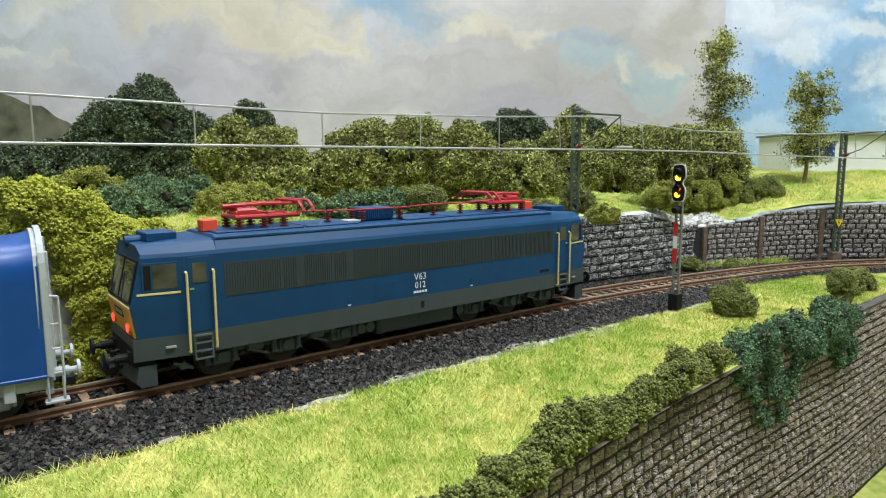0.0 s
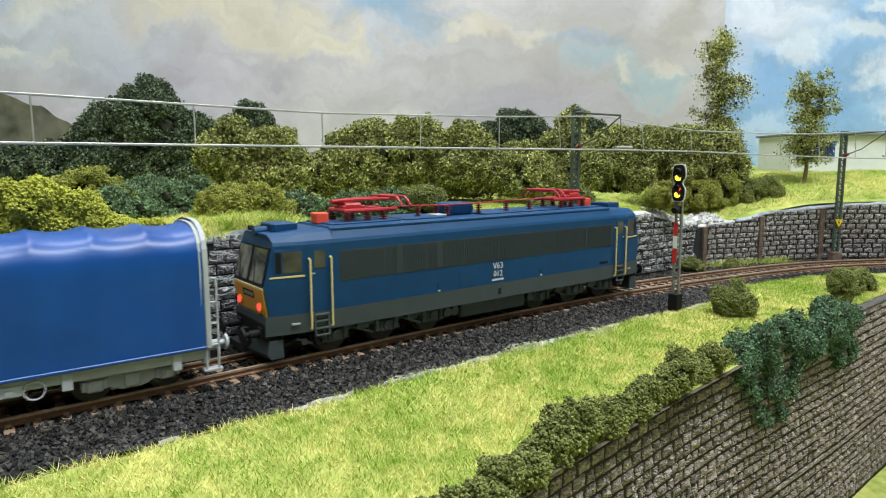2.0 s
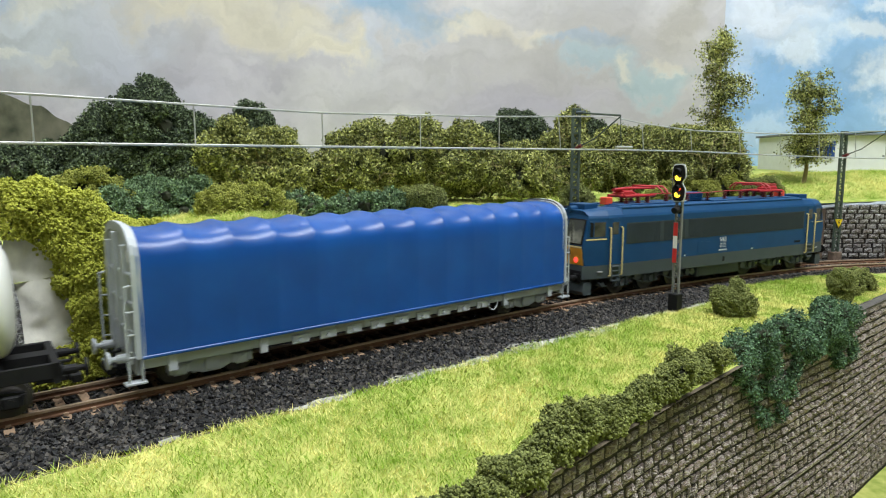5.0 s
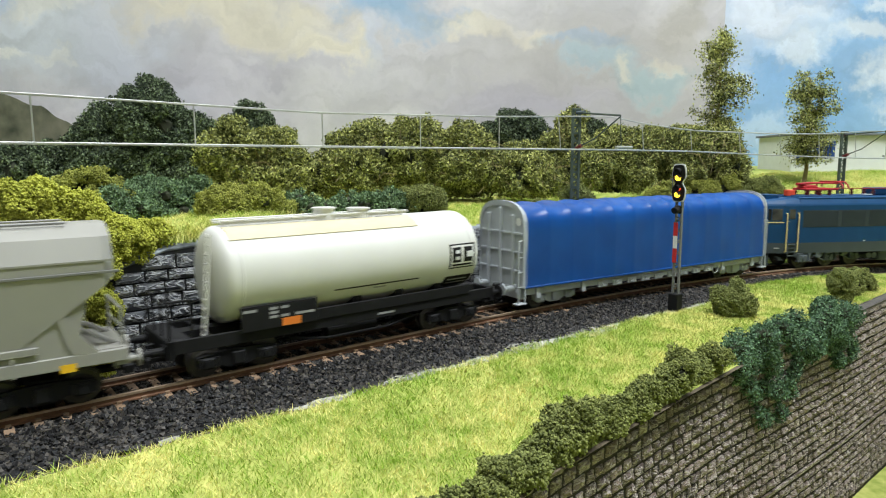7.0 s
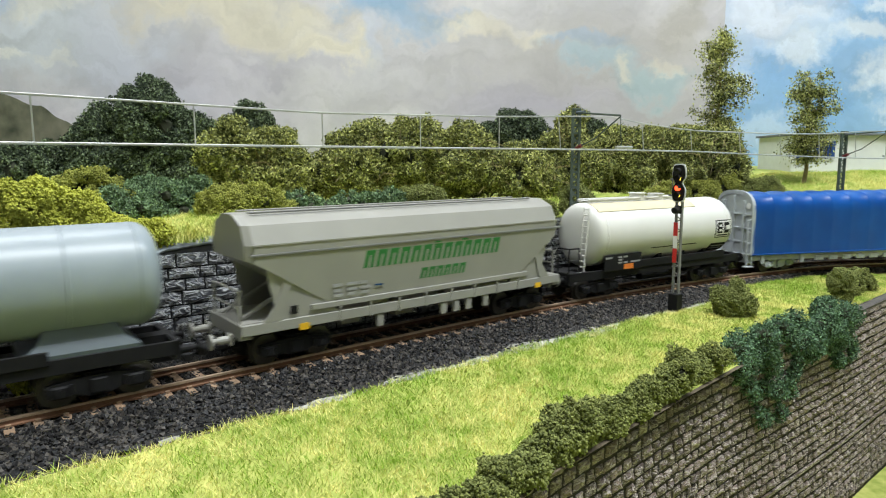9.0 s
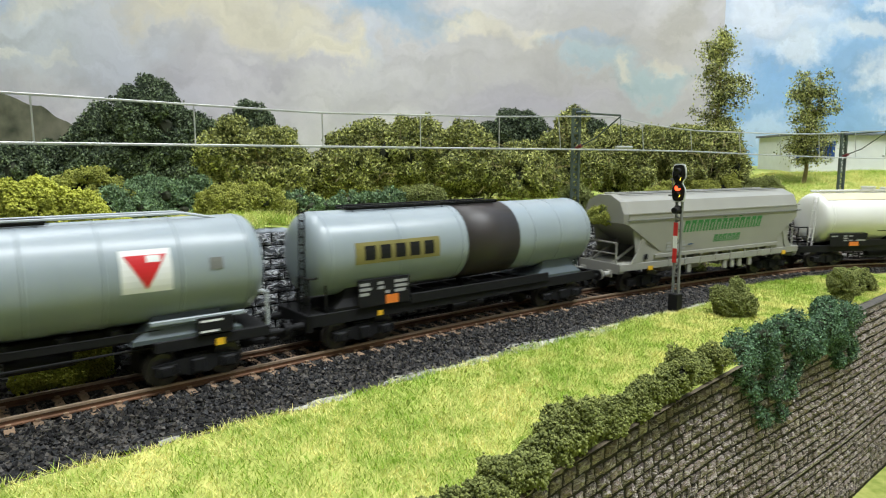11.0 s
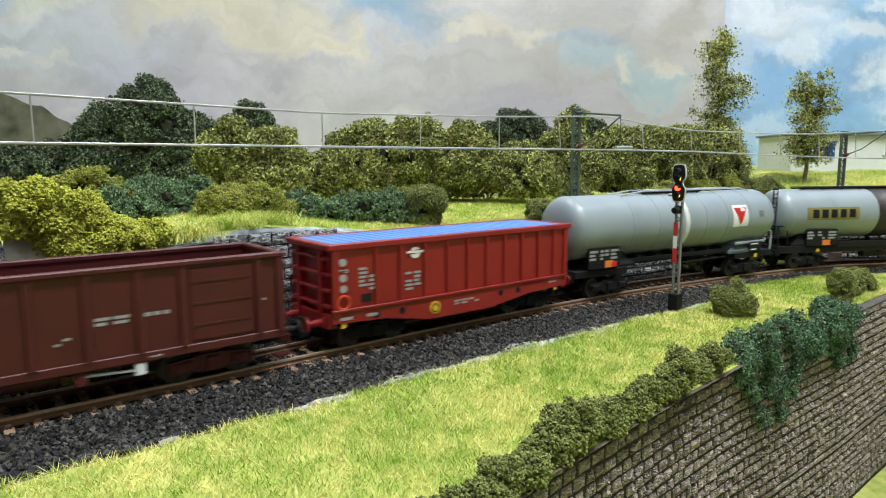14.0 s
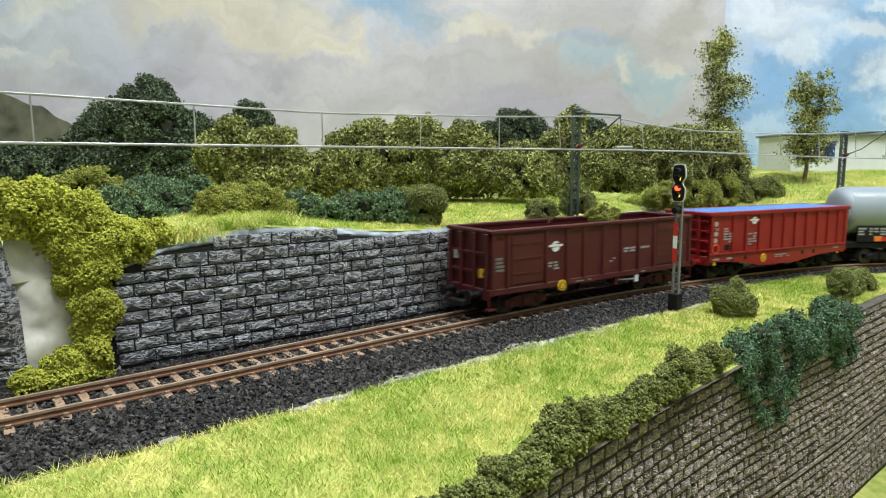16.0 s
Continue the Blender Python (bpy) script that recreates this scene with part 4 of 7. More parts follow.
# -- the electric engine --
def locomotive():
    v = thing("electric_locomotive", "blue electric locomotive with grey skirt and red folded pantographs", "locomotive")

    def ring(x, half, top, nose=None):
        pts = [(-half, 17.6), (-half, 27.5), (-half, 42.4), (-half + 0.5, 43.6), (-half + 2.8, top - 0.8), (-half + 5.0, top), (half - 5.0, top), (half - 2.8, top - 0.8), (half - 0.5, 43.6), (half, 42.4), (half, 27.5), (half, 17.6)]
        return [(x + (nose(abs(y), z) if nose else 0), y, z) for y, z in pts]

    def lean(z):
        return lin(z, [17, 27.5, 44], [-0.6, 1.0, -3.0])

    def half_at(x):
        return lin(abs(x), [92.0, 107.0], [17.0, 14.5])

    def snout(e):
        return lambda y, z: e * (lean(z) - (0.4 if y > 13 else 0.0))

    b = nb()
    loft(b, [ring(-107.0, 14.5, 46.2, snout(-1)), ring(-92.0, 17.0, 47.0), ring(-81.5, 17.0, 47.2), ring(-81.0, 17.0, 48.0), ring(81.0, 17.0, 48.0), ring(81.5, 17.0, 47.2), ring(92.0, 17.0, 47.0), ring(107.0, 14.5, 46.2, snout(1))])
    body = part("body", b, M_LBLUE, v, "satin blue body shell")
    # skirt
    b = nb()

    def low(x, half):
        return [(x, -half, 10.6), (x, -half, 17.6), (x, half, 17.6), (x, half, 10.6)]

    loft(b, [low(-107.4, 14.4), low(-92, 17.05), low(92, 17.05), low(107.4, 14.4)])
    part("skirt", b, M_LSKIRT, v, "grey-green lower skirt")
    # roof gutters and roof panels
    for sd in (-1, 1):
        part("gutter", bx(-81, 81, *sorted((sd * 14.0, sd * 14.9)), 46.6, 47.5, bevel=0.15), M_LBLUE, body)
    for x0, x1 in ((-79, -47), (-46, -24), (-2, 20), (22, 46), (47, 79)):
        part("roof_panel", bx(x0, x1, -10.5, 10.5, 47.95, 48.6, bevel=0.25), M_LBLUE, body)
    # grilles: thin upright slats in eight fields
    part("grille_band", bx(-79.4, 81.0, -17.12, -16.9, 27.9, 39.2), M_LGRILLE, v, "dark slate grille band")
    part("grille_band", bx(-81.0, 79.4, 16.9, 17.12, 27.9, 39.2), M_LGRILLE, v, "dark slate grille band")
    for f in range(8):
        x0 = -78.6 + f * 19.95
        b = nb()
        for i in range(22):
            if f in (1, 2) and i in (6, 7, 8):
                continue
            box(b, x0 + i * 0.88, x0 + i * 0.88 + 0.36, -17.3, -17.08, 28.4, 38.8)
        part("grille", b, M_LGRILLE, v)
    # cab sides, both ends of both sides
    for e in (-1, 1):
        for sd in (-1, 1):
            y = sd * 17.06
            def slab(x0, x1, z0, z1, t=0.16):
                q = bx(*sorted((e * x0, e * x1)), *sorted((y, y + sd * t)), z0, z1, bevel=0.05)
                for vert in q.verts:
                    vert.co.y += sd * (half_at(vert.co.x) - 17.0)
                return q
            w = part("side_window", slab(93.6, 104.0, 32.0, 41.0), M_LBLUE, v, "blue-framed cab side window")
            part("pane", slab(94.2, 101.0, 32.7, 40.3, 0.24), M_GLASS, w, "smoked glass pane")
            part("pane", slab(101.5, 103.5, 32.7, 40.3, 0.24), M_BLACK, w)
            part("cream_strip", slab(93.2, 105.6, 31.0, 31.7), M_CREAM, v, "thin cream beltline strip")
            d = part("cab_door", slab(84.0, 91.0, 17.8, 42.0, 0.12), M_LBLUE, v, "blue cab door")
            part("pane", slab(85.2, 89.6, 33.6, 40.0, 0.26), M_GLASS, d)
            part("door_handle", slab(89.4, 90.6, 31.6, 32.1, 0.5), M_GREYPRINT, d)
            for x in (83.2, 91.6):
                part("handrail", tube(nb(), [(e * x, y, 37.4), (e * x, y + sd * 1.2, 37.0), (e * x, y + sd * 1.2, 12.0), (e * x, y, 11.6)], 0.42, 8), M_CREAM, v, "cream handrail")
            b = nb()
            for x in (84.6, 90.0):
                tube(b, [(e * x, y + sd * 0.6, 17.0), (e * x, y + sd * 0.9, 8.8)], 0.35)
            for z in (9.0, 11.6, 14.2, 16.6):
                box(b, *sorted((e * 84.6, e * 90.0)), *sorted((y, y + sd * 1.3)), z - 0.25, z + 0.25)
            part("cab_steps", b, M_BOGIE, v, "grey cab steps")
            part("jacking_lug", slab(95.5, 98.5, 13.8, 14.5, 0.6), M_GREYPRINT, v)
        # nose
        def nose_quad(y0, y1, z0, z1, lift):
            f = lambda z: e * (107.0 + lean(z) + lift)
            g = lambda z: e * (107.0 + lean(z) - 0.6)
            return loft(nb(), [[(h(z0), y0, z0), (h(z0), y1, z0), (h(z1), y1, z1), (h(z1), y0, z1)] for h in (g, f)])
        part("nose_panel", nose_quad(-13.7, 13.7, 17.8, 26.9, 0.14), M_LYELLOW, v, "orange-yellow nose panel")
        part("cream_strip", nose_quad(-13.7, 13.7, 27.1, 27.8, 0.2), M_CREAM, v)
        for y0, y1 in ((-13.5, -0.5), (0.5, 13.5)):
            w = part("windscreen", nose_quad(y0, y1, 28.6, 41.8, 0.10), M_BLACK, v, "black-framed windscreen")
            part("pane", nose_quad(y0 + 0.8, y1 - 0.8, 29.3, 41.1, 0.2), M_SCREEN, w)
            part("wiper", tube(nb(), [(e * 108.4, (y0 + y1) / 2, 28.9), (e * 106.1, (y0 + y1) / 2 + 3, 37.5)], 0.18), M_BLACK, w)
        part("number_panel", nose_quad(-5.2, 5.2, 23.0, 25.8, 0.22), M_BLACK, v, "black number panel with pale bars")
        b = nb()
        for i in range(5):
            f = nose_quad(-4.2 + i * 1.7, -3.1 + i * 1.7, 23.7, 25.1, 0.34)
            me = bpy.data.meshes.new("bar")
            f.to_mesh(me)
            f.free()
            b.from_mesh(me)
        part("print", b, M_GREYPRINT, v)
        for sd in (-1, 1):
            part("lamp_ring", cyl(nb(), (e * 105.0, sd * 9.6, 20.6), (e * 107.6, sd * 9.6, 20.6), 2.0, 16), M_LYELLOW, v)
            part("tail_lamp", cyl(nb(), (e * 107.0, sd * 9.6, 20.6), (e * 107.9, sd * 9.6, 20.6), 1.35, 16), M_TAIL if e < 0 else M_GLASS, v, "glowing red tail lamp" if e < 0 else "clear headlamp")
        part("roof_lamp", cyl(nb(), (e * 98.5, 0, 46.6), (e * 104.8, 0, 46.6), 1.7, 14), M_LBLUE, v, "blue round roof lamp housing")
        part("headstock", bx(*sorted((e * 101, e * 107.6)), -13.6, 13.6, 8.6, 15.2, bevel=0.4), M_BLACK, v)
        b = nb()
        loft(b, [[(e * 101, y, 2.2), (e * (107.4 - abs(y) * 0.12), y, 2.0), (e * (108.8 - abs(y) * 0.12), y, 4.0), (e * (107.6 - abs(y) * 0.1), y, 8.8), (e * 101, y, 8.8)] for y in (-14.4, -8, 0, 8, 14.4)])
        part("snow_plough", b, M_LSKIRT, v, "blue-grey snow plough")
        part("cab_roof_box", bx(*sorted((e * 90.5, e * 100.0)), -6.5, 5.5, 46.4, 49.4, bevel=0.3), M_LBLUE, v)
        b = cyl(nb(), (e * 96, 9.2, 47.0), (e * 102.4, 9.2, 47.0), 0.7, 8)
        cyl(b, (e * 101.6, 9.2, 47.0), (e * 103, 9.2, 47.0), 1.1, 8)
        cyl(b, (e * 97, 11.2, 46.8), (e * 101, 11.2, 46.8), 0.5, 8)
        box(b, *sorted((e * 97, e * 99)), 8.4, 12, 45.4, 46.6)
        part("horn", b, M_BLACK, v, "black roof horns")
        part("orange_box", bx(*sorted((e * 75.5, e * 81.0)), -2.4, 2.4, 48.0, 52.2, bevel=0.35), M_ORANGE, v, "orange-red roof box")
        # pantograph, folded
        b = nb()
        for sd in (-1, 1):
            tube(b, [(e * 47, sd * 6.2, 52.6), (e * 71, sd * 6.2, 52.6)], 0.85, 8)
        for x in (53.0, 60.0, 70.0):
            tube(b, [(e * x, -6.6, 52.6), (e * x, 6.6, 52.6)], 0.85, 8)
        box(b, *sorted((e * 60, e * 70)), -4.2, 4.2, 52.0, 54.6, 0.4)
        for sd in (-1, 1):
            cyl(b, (e * 62, sd * 3.0, 54.4), (e * 69, sd * 3.0, 54.4), 1.25, 10)
        pant = part("pantograph", b, M_PRED, v, "red folded pantograph")
        b = cyl(nb(), (e * 64, 0, 54.8), (e * 73, 0, 56.2), 1.3, 10, 0.9)
        tube(b, [(e * 64, 2.4, 54.2), (e * 73, 1.2, 55.6)], 0.4)
        part("lower_arm", b, M_PRED, pant)
        for sd in (-1, 1):
            part("upper_arm", tube(nb(), [(e * 73, sd * 0.8, 56.2), (e * 60, sd * 3.4, 56.8), (e * 46, sd * 5.0, 56.6)], 0.55), M_PRED, pant)
        for x, yy in ((66, 2.2), (58, 3.6), (50, 4.6)):
            part("arm_brace", tube(nb(), [(e * x, -yy, 56.6), (e * x, yy, 56.6)], 0.35), M_PRED, pant)
        part("arm_diagonal", tube(nb(), [(e * 66, -2.2, 56.6), (e * 58, 3.6, 56.7), (e * 50, -4.6, 56.6)], 0.3), M_PRED, pant)
        b = nb()
        for x in (44.5, 48.5):
            tube(b, [(e * x, -13, 54.0), (e * x, -12, 55.6), (e * x, -9, 57.6), (e * x, 9, 57.6), (e * x, 12, 55.6), (e * x, 13, 54.0)], 0.55)
        for y in (-5, 5):
            tube(b, [(e * 44.5, y, 57.3), (e * 48.5, y, 57.3)], 0.4)
        part("collector_head", b, M_PRED, pant)
        for x in (53.0, 60.5, 69.5):
            for sd in (-1, 1):
                b = cyl(nb(), (e * x, sd * 6.2, 48.2), (e * x, sd * 6.2, 52.6), 0.8, 8)
                for z in (48.7, 49.7, 50.7, 51.7):
                    cyl(b, (e * x, sd * 6.2, z), (e * x, sd * 6.2, z + 0.5), 1.55, 12)
                part("insulator", b, M_INS, pant)
    # roof line and its insulators
    spots = [(-33, -2), (-20, -6), (-20, 2), (-2, -6), (-2, 2), (18, -3), (33.5, -3)]
    for x, y in spots:
        b = cyl(nb(), (x, y, 48.2), (x, y, 52.8), 0.55, 8)
        for z in (48.8, 49.8, 50.8, 51.8):
            cyl(b, (x, y, z), (x, y, z + 0.45), 1.4, 10)
        part("insulator", b, M_INS, v, "maroon ribbed insulator")
    part("roof_conductor", tube(nb(), [(-46, -2, 53.2), (-33, -2, 53.0), (-20, -6, 53.0), (-2, -6, 53.0), (18, -3, 53.4), (33.5, -3, 53.2), (46, -3, 53.6)], 0.28), M_PRED, v, "thin copper-red roof conductor")
    b = bx(-18.0, -3.6, -3.8, 6.5, 48.0, 53.4, bevel=0.5)
    for i in range(14):
        box(b, -17.2 + i * 1.0, -16.7 + i * 1.0, -4.15, -3.7, 49.2, 52.6)
    part("resistor_box", b, M_LBLUE, v, "blue ribbed roof resistor box")
    part("roof_hatch", bx(-27, -21, -7, -1, 48.4, 49.1, bevel=0.15), M_PALE, v, "pale roof hatch")
    # print on the side
    lettering("V63", 3.9, M_WHITE, v, side_at(0.2, -17.1, 24.3), "white painted letters")
    lettering("012", 3.7, M_WHITE, v, side_at(0.2, -17.1, 20.9))
    b = nb()
    for i in range(5):
        box(b, -3.2 + i * 1.45, -2.2 + i * 1.45, -17.12, -17.0, 18.9, 19.8)
    part("print", b, M_WHITE, v)
    b = nb()
    for i in range(4):
        box(b, 71.5 + i * 1.7, 72.8 + i * 1.7, -17.12, -17.0, 19.0, 20.4)
    part("print", b, M_BLACK, v)
    plate("side_hatch", -22, -11, 18.4, 25.2, -17.1, M_LBLUE, v)
    plate("socket_plate", 0.4, 2.2, 12.4, 15.2, -17.12, M_BLACK, v)
    for x in (-33, 28):
        plate("print", x - 0.6, x + 0.6, 18.1, 18.6, -17.12, M_WHITE, v)
        part("filler_cap", cyl(nb(), (x, -17.3, 20.8), (x, -16.9, 20.8), 0.9, 12), M_LBLUE, v)
    # between the bogies
    belly = part("transformer_tank", bx(-19, 20, -14.5, 14.5, 4.0, 11.2, bevel=0.6), M_LSKIRT, v, "grey-green transformer tank")
    plate("tank_panel", -17.5, -1.0, 4.8, 10.4, -14.72, M_LSKIRT, belly)
    plate("tank_panel", 0.4, 18.5, 4.8, 10.4, -14.72, M_LSKIRT, belly)
    for x in (-26, -22, 24):
        part("air_tank", cyl(nb(), (x, -14, 7.6), (x, -6, 7.6), 2.0, 14), M_BOGIE, v)
    for e in (-1, 1):
        bogie(v, e * 57, (-23.5, 0, 23.5), 6.9, M_BOGIE, heavy=True)
        b = cyl(nb(), (e * 93, -14.6, 6.6), (e * 93, -10, 6.6), 1.3, 10)
        tube(b, [(e * 96, -14.0, 8.0), (e * 90, -14.2, 5.4)], 0.6)
        part("sand_pipe", b, M_BOGIE, v)
    buffers(v, 107.8, M_BOGIE, z=11.4, heads=M_BLACK)
    return vehicle(v, 0, 57)


locomotive()


# -- blue tarpaulin wagon --
def tarpaulin_wagon():
    v = thing("tarpaulin_wagon", "blue tarpaulin-hooded freight wagon with pale grey ends", "freight wagon")
    L = 97.0

    def arch(x, hw, top, base=12.3, n=15):
        pts = [(x, -hw, base), (x, -hw, 24), (x, -hw, 36)]
        for i in range(n):
            a = math.pi * (1 - i / (n - 1))
            c, s = math.cos(a), math.sin(a)
            pts.append((x, hw * math.copysign(abs(c) ** 0.72, c), 39.5 + (top - 39.5) * abs(s) ** 0.75))
        return pts + [(x, hw, 36), (x, hw, 24), (x, hw, base)]

    rings = []
    bays = 13
    step = 2 * L / bays
    for i in range(bays):
        for f, sag in ((0.0, 0.0), (0.06, 0.3), (0.2, 0.85), (0.36, 1.2), (0.5, 1.3), (0.64, 1.2), (0.8, 0.85), (0.94, 0.3)):
            x = -L + (i + f) * step
            r = arch(x, 17.3 - sag * 0.3, 52.0 - sag)
            rings.append([(p[0], p[1] + 0.12 * noise.noise(Vector((p[0] / 9, p[2] / 14, 1))), p[2]) for p in r])
    rings.append(arch(L, 17.3, 52.0))
    part("tarpaulin", loft(nb(), rings, close=False, caps=False), M_TARP, v, "royal blue ribbed tarpaulin hood", smooth=True)
    for sd in (-1, 1):
        part("tarpaulin_hem", bx(-L, L, *sorted((sd * 17.0, sd * 17.6)), 12.0, 13.0, bevel=0.2), M_TARP, v)
    for e in (-1, 1):
        def wall_ring(x, grow):
            return [(x, p[1] * grow, 12 + (p[2] - 12) * grow) for p in arch(x, 17.2, 52.4)]
        end = part("end_wall", loft(nb(), [wall_ring(e * (L - 1), 1.0), wall_ring(e * (L + 1.2), 1.0)]), M_PALE, v, "pale grey ribbed end wall")
        b = loft(nb(), [wall_ring(e * (L + 0.2), 1.02), wall_ring(e * (L + 1.7), 1.02), wall_ring(e * (L + 1.7), 0.96), wall_ring(e * (L + 0.2), 0.96)], caps=False)
        part("end_rim", b, M_PALE, end)
        for y in (-9.5, 0.0, 9.5):
            part("end_rib", bx(*sorted((e * (L + 1), e * (L + 2.8))), y - 1.0, y + 1.0, 12.5, 50.0 - abs(y) * 0.35, bevel=0.25), M_PALE, end)
        for z in (20, 29, 38):
            part("end_rib", bx(*sorted((e * (L + 1), e * (L + 2.0))), -16.5, 16.5, z - 0.5, z + 0.5, bevel=0.15), M_PALE, end)
        part("end_sign", cyl(nb(), (e * (L + 1), -13.2, 43.5), (e * (L + 1.5), -13.2, 43.5), 1.9, 16), M_WHITE, end, "round white sign with red ring")
        for sd in (-1, 1):
            b = tube(nb(), [(e * (L + 2), sd * 16.8, 35), (e * (L + 4.0), sd * 16.8, 34.6), (e * (L + 4.0), sd * 16.8, 9.5)], 0.38)
            for z in (13, 20, 27):
                tube(b, [(e * (L + 1.6), sd * 16.8, z), (e * (L + 4.0), sd * 16.8, z)], 0.3)
            part("end_handrail", b, M_PALE, v, "pale grey end handrail")
            b = bx(*sorted((e * (L - 1), e * (L + 5))), *sorted((sd * 14, sd * 17.4)), 4.4, 5.2, bevel=0.15)
            tube(b, [(e * (L + 3.8), sd * 16.9, 5), (e * (L + 3.8), sd * 16.9, 12)], 0.4)
            tube(b, [(e * (L), sd * 16.9, 5), (e * (L), sd * 16.9, 12)], 0.4)
            part("shunter_step", b, M_PALE, v)
    frame_beam(v, 98.4, 8.4, 12.2, M_PALE, y=15.5)
    for i, x in enumerate(np.linspace(-44, 44, 9)):
        b = bx(x - 3.4, x + 3.4, -16.2, -15.2, 7.2, 10.4, bevel=0.25)
        cyl(b, (x, -16.6, 8.6), (x, -15.4, 8.6), 0.9, 8)
        part("lashing_box", b, M_PALE, v)
    plate("print_panel", -30, -17, 8.6, 11.6, -15.7, M_GREYPRINT, v)
    for x in (-88, -58, 58, 88):
        part("step_bracket", bx(x - 1.4, x + 1.4, -16.6, -15.4, 6.4, 12.2, bevel=0.2), M_PALE, v)
    part("brake_wheel", tube(nb(), [(50 + 2.6 * math.cos(a), -16.4, 8.2 + 2.6 * math.sin(a)) for a in np.linspace(0, 2 * math.pi, 15)], 0.28), M_PALE, v)
    for e in (-1, 1):
        bogie(v, e * 75, (-10.3, 10.3), 5.3, M_PALE)
    buffers(v, 98.6, M_PALE)
    return vehicle(v, -226.5, 75)


tarpaulin_wagon()


# -- tanks --
def tank_shell(v, x0, x1, r, zc, material, label, dome=6.0, n=40):
    rings = []
    for i in range(9):
        a = i / 8 * math.pi / 2
        rings.append((x0 - dome * math.cos(a) * 0.999, r * (0.10 + 0.90 * math.sin(a) ** 0.62)))
    rings.append((x0 + (x1 - x0) * 0.5, r))
    for i in range(9):
        a = (1 - i / 8) * math.pi / 2
        rings.append((x1 + dome * math.cos(a) * 0.999, r * (0.10 + 0.90 * math.sin(a) ** 0.62)))
    pts = [[(x, q * math.cos(t), zc + q * math.sin(t)) for t in np.linspace(0, 2 * math.pi, n, endpoint=False)] for x, q in rings]
    return part("tank", loft(nb(), pts), material, v, label, smooth=True)


def hoop(v, x, w, r, zc, material, name="weld_seam", a0=0.0, a1=2 * math.pi, label=""):
    n = 44
    ts = np.linspace(a0, a1, n)
    b = loft(nb(), [[(x - w / 2, (r - 0.3) * math.cos(t), zc + (r - 0.3) * math.sin(t)), (x - w / 2, r * math.cos(t), zc + r * math.sin(t)), (x + w / 2, r * math.cos(t), zc + r * math.sin(t)), (x + w / 2, (r - 0.3) * math.cos(t), zc + (r - 0.3) * math.sin(t))] for t in ts], caps=False)
    return part(name, b, material, v, label, smooth=True)


def on_tank(name, v, x0, x1, z0, z1, r, zc, material, lift=0.15, label="", n=8):
    """A printed patch that follows the near side of a tank."""
    a = [math.asin(max(-1, min(1, (z - zc) / r))) for z in np.linspace(z0, z1, n)]
    rr = r + lift
    b = nb()
    out = [[(x, -rr * math.cos(t), zc + rr * math.sin(t)) for x in (x0, x1)] for t in a]
    inn = [[(x, -(r - 0.2) * math.cos(t), zc + (r - 0.2) * math.sin(t)) for x in (x1, x0)] for t in a]
    loft(b, [o + i for o, i in zip(out, inn)])
    return part(name, b, material, v, label)


def walkway(v, x0, x1, z, w, material, rail=True):
    b = nb()
    n = int((x1 - x0) / 1.6)
    for i in range(n):
        x = x0 + (x1 - x0) * i / n
        box(b, x, x + 0.9, -w, w, z, z + 0.35)
    for sd in (-1, 1):
        box(b, x0, x1, sd * w - 0.3, sd * w + 0.3, z - 0.4, z + 0.5)
    for x in np.linspace(x0 + 3, x1 - 3, 6):
        for sd in (-1, 1):
            tube(b, [(x, sd * w, z), (x, sd * (w + 1.6), z - 3.0)], 0.3)
    part("walkway", b, material, v, "grating walkway on the tank top")
    if rail:
        b = nb()
        for sd in (-1, 1):
            tube(b, [(x0, sd * (w + 0.5), z + 0.9), (x1, sd * (w + 0.5), z + 0.9)], 0.32)
            for x in np.linspace(x0, x1, 6):
                tube(b, [(x, sd * (w + 0.5), z), (x, sd * (w + 0.5), z + 0.9)], 0.25)
        part("walkway_rail", b, material, v)


def end_platform(v, e, x, material, z=15.5, high=28.0):
    b = bx(*sorted((e * (x - 7), e * x)), -13, 13, z - 1.0, z, bevel=0.15)
    part("platform", b, material, v)
    b = nb()
    for sd in (-1, 1):
        tube(b, [(e * (x - 0.5), sd * 12.6, z), (e * (x - 0.5), sd * 12.6, high), (e * (x - 7.5), sd * 12.6, high), (e * (x - 7.5), sd * 12.6, z)], 0.42)
        tube(b, [(e * (x - 0.5), sd * 12.6, (z + high) / 2), (e * (x - 7.5), sd * 12.6, (z + high) / 2)], 0.3)
        tube(b, [(e * (x - 0.5), sd * 12.6, high), (e * (x - 0.5), sd * 4.5, high)], 0.4)
        tube(b, [(e * (x - 0.5), sd * 4.5, z), (e * (x - 0.5), sd * 4.5, high)], 0.35)
    part("platform_railing", b, material, v)


def ladder(v, e, x, y, z0, z1, material, lean=0.0):
    b = nb()
    for o in (-1.9, 1.9):
        tube(b, [(e * x, y + o, z0), (e * (x - lean), y + o, z1)], 0.38)
    for i in range(int((z1 - z0) / 3) + 1):
        f = i * 3 / (z1 - z0)
        tube(b, [(e * (x - lean * f), y - 1.9, z0 + i * 3), (e * (x - lean * f), y + 1.9, z0 + i * 3)], 0.3)
    part("ladder", b, material, v)


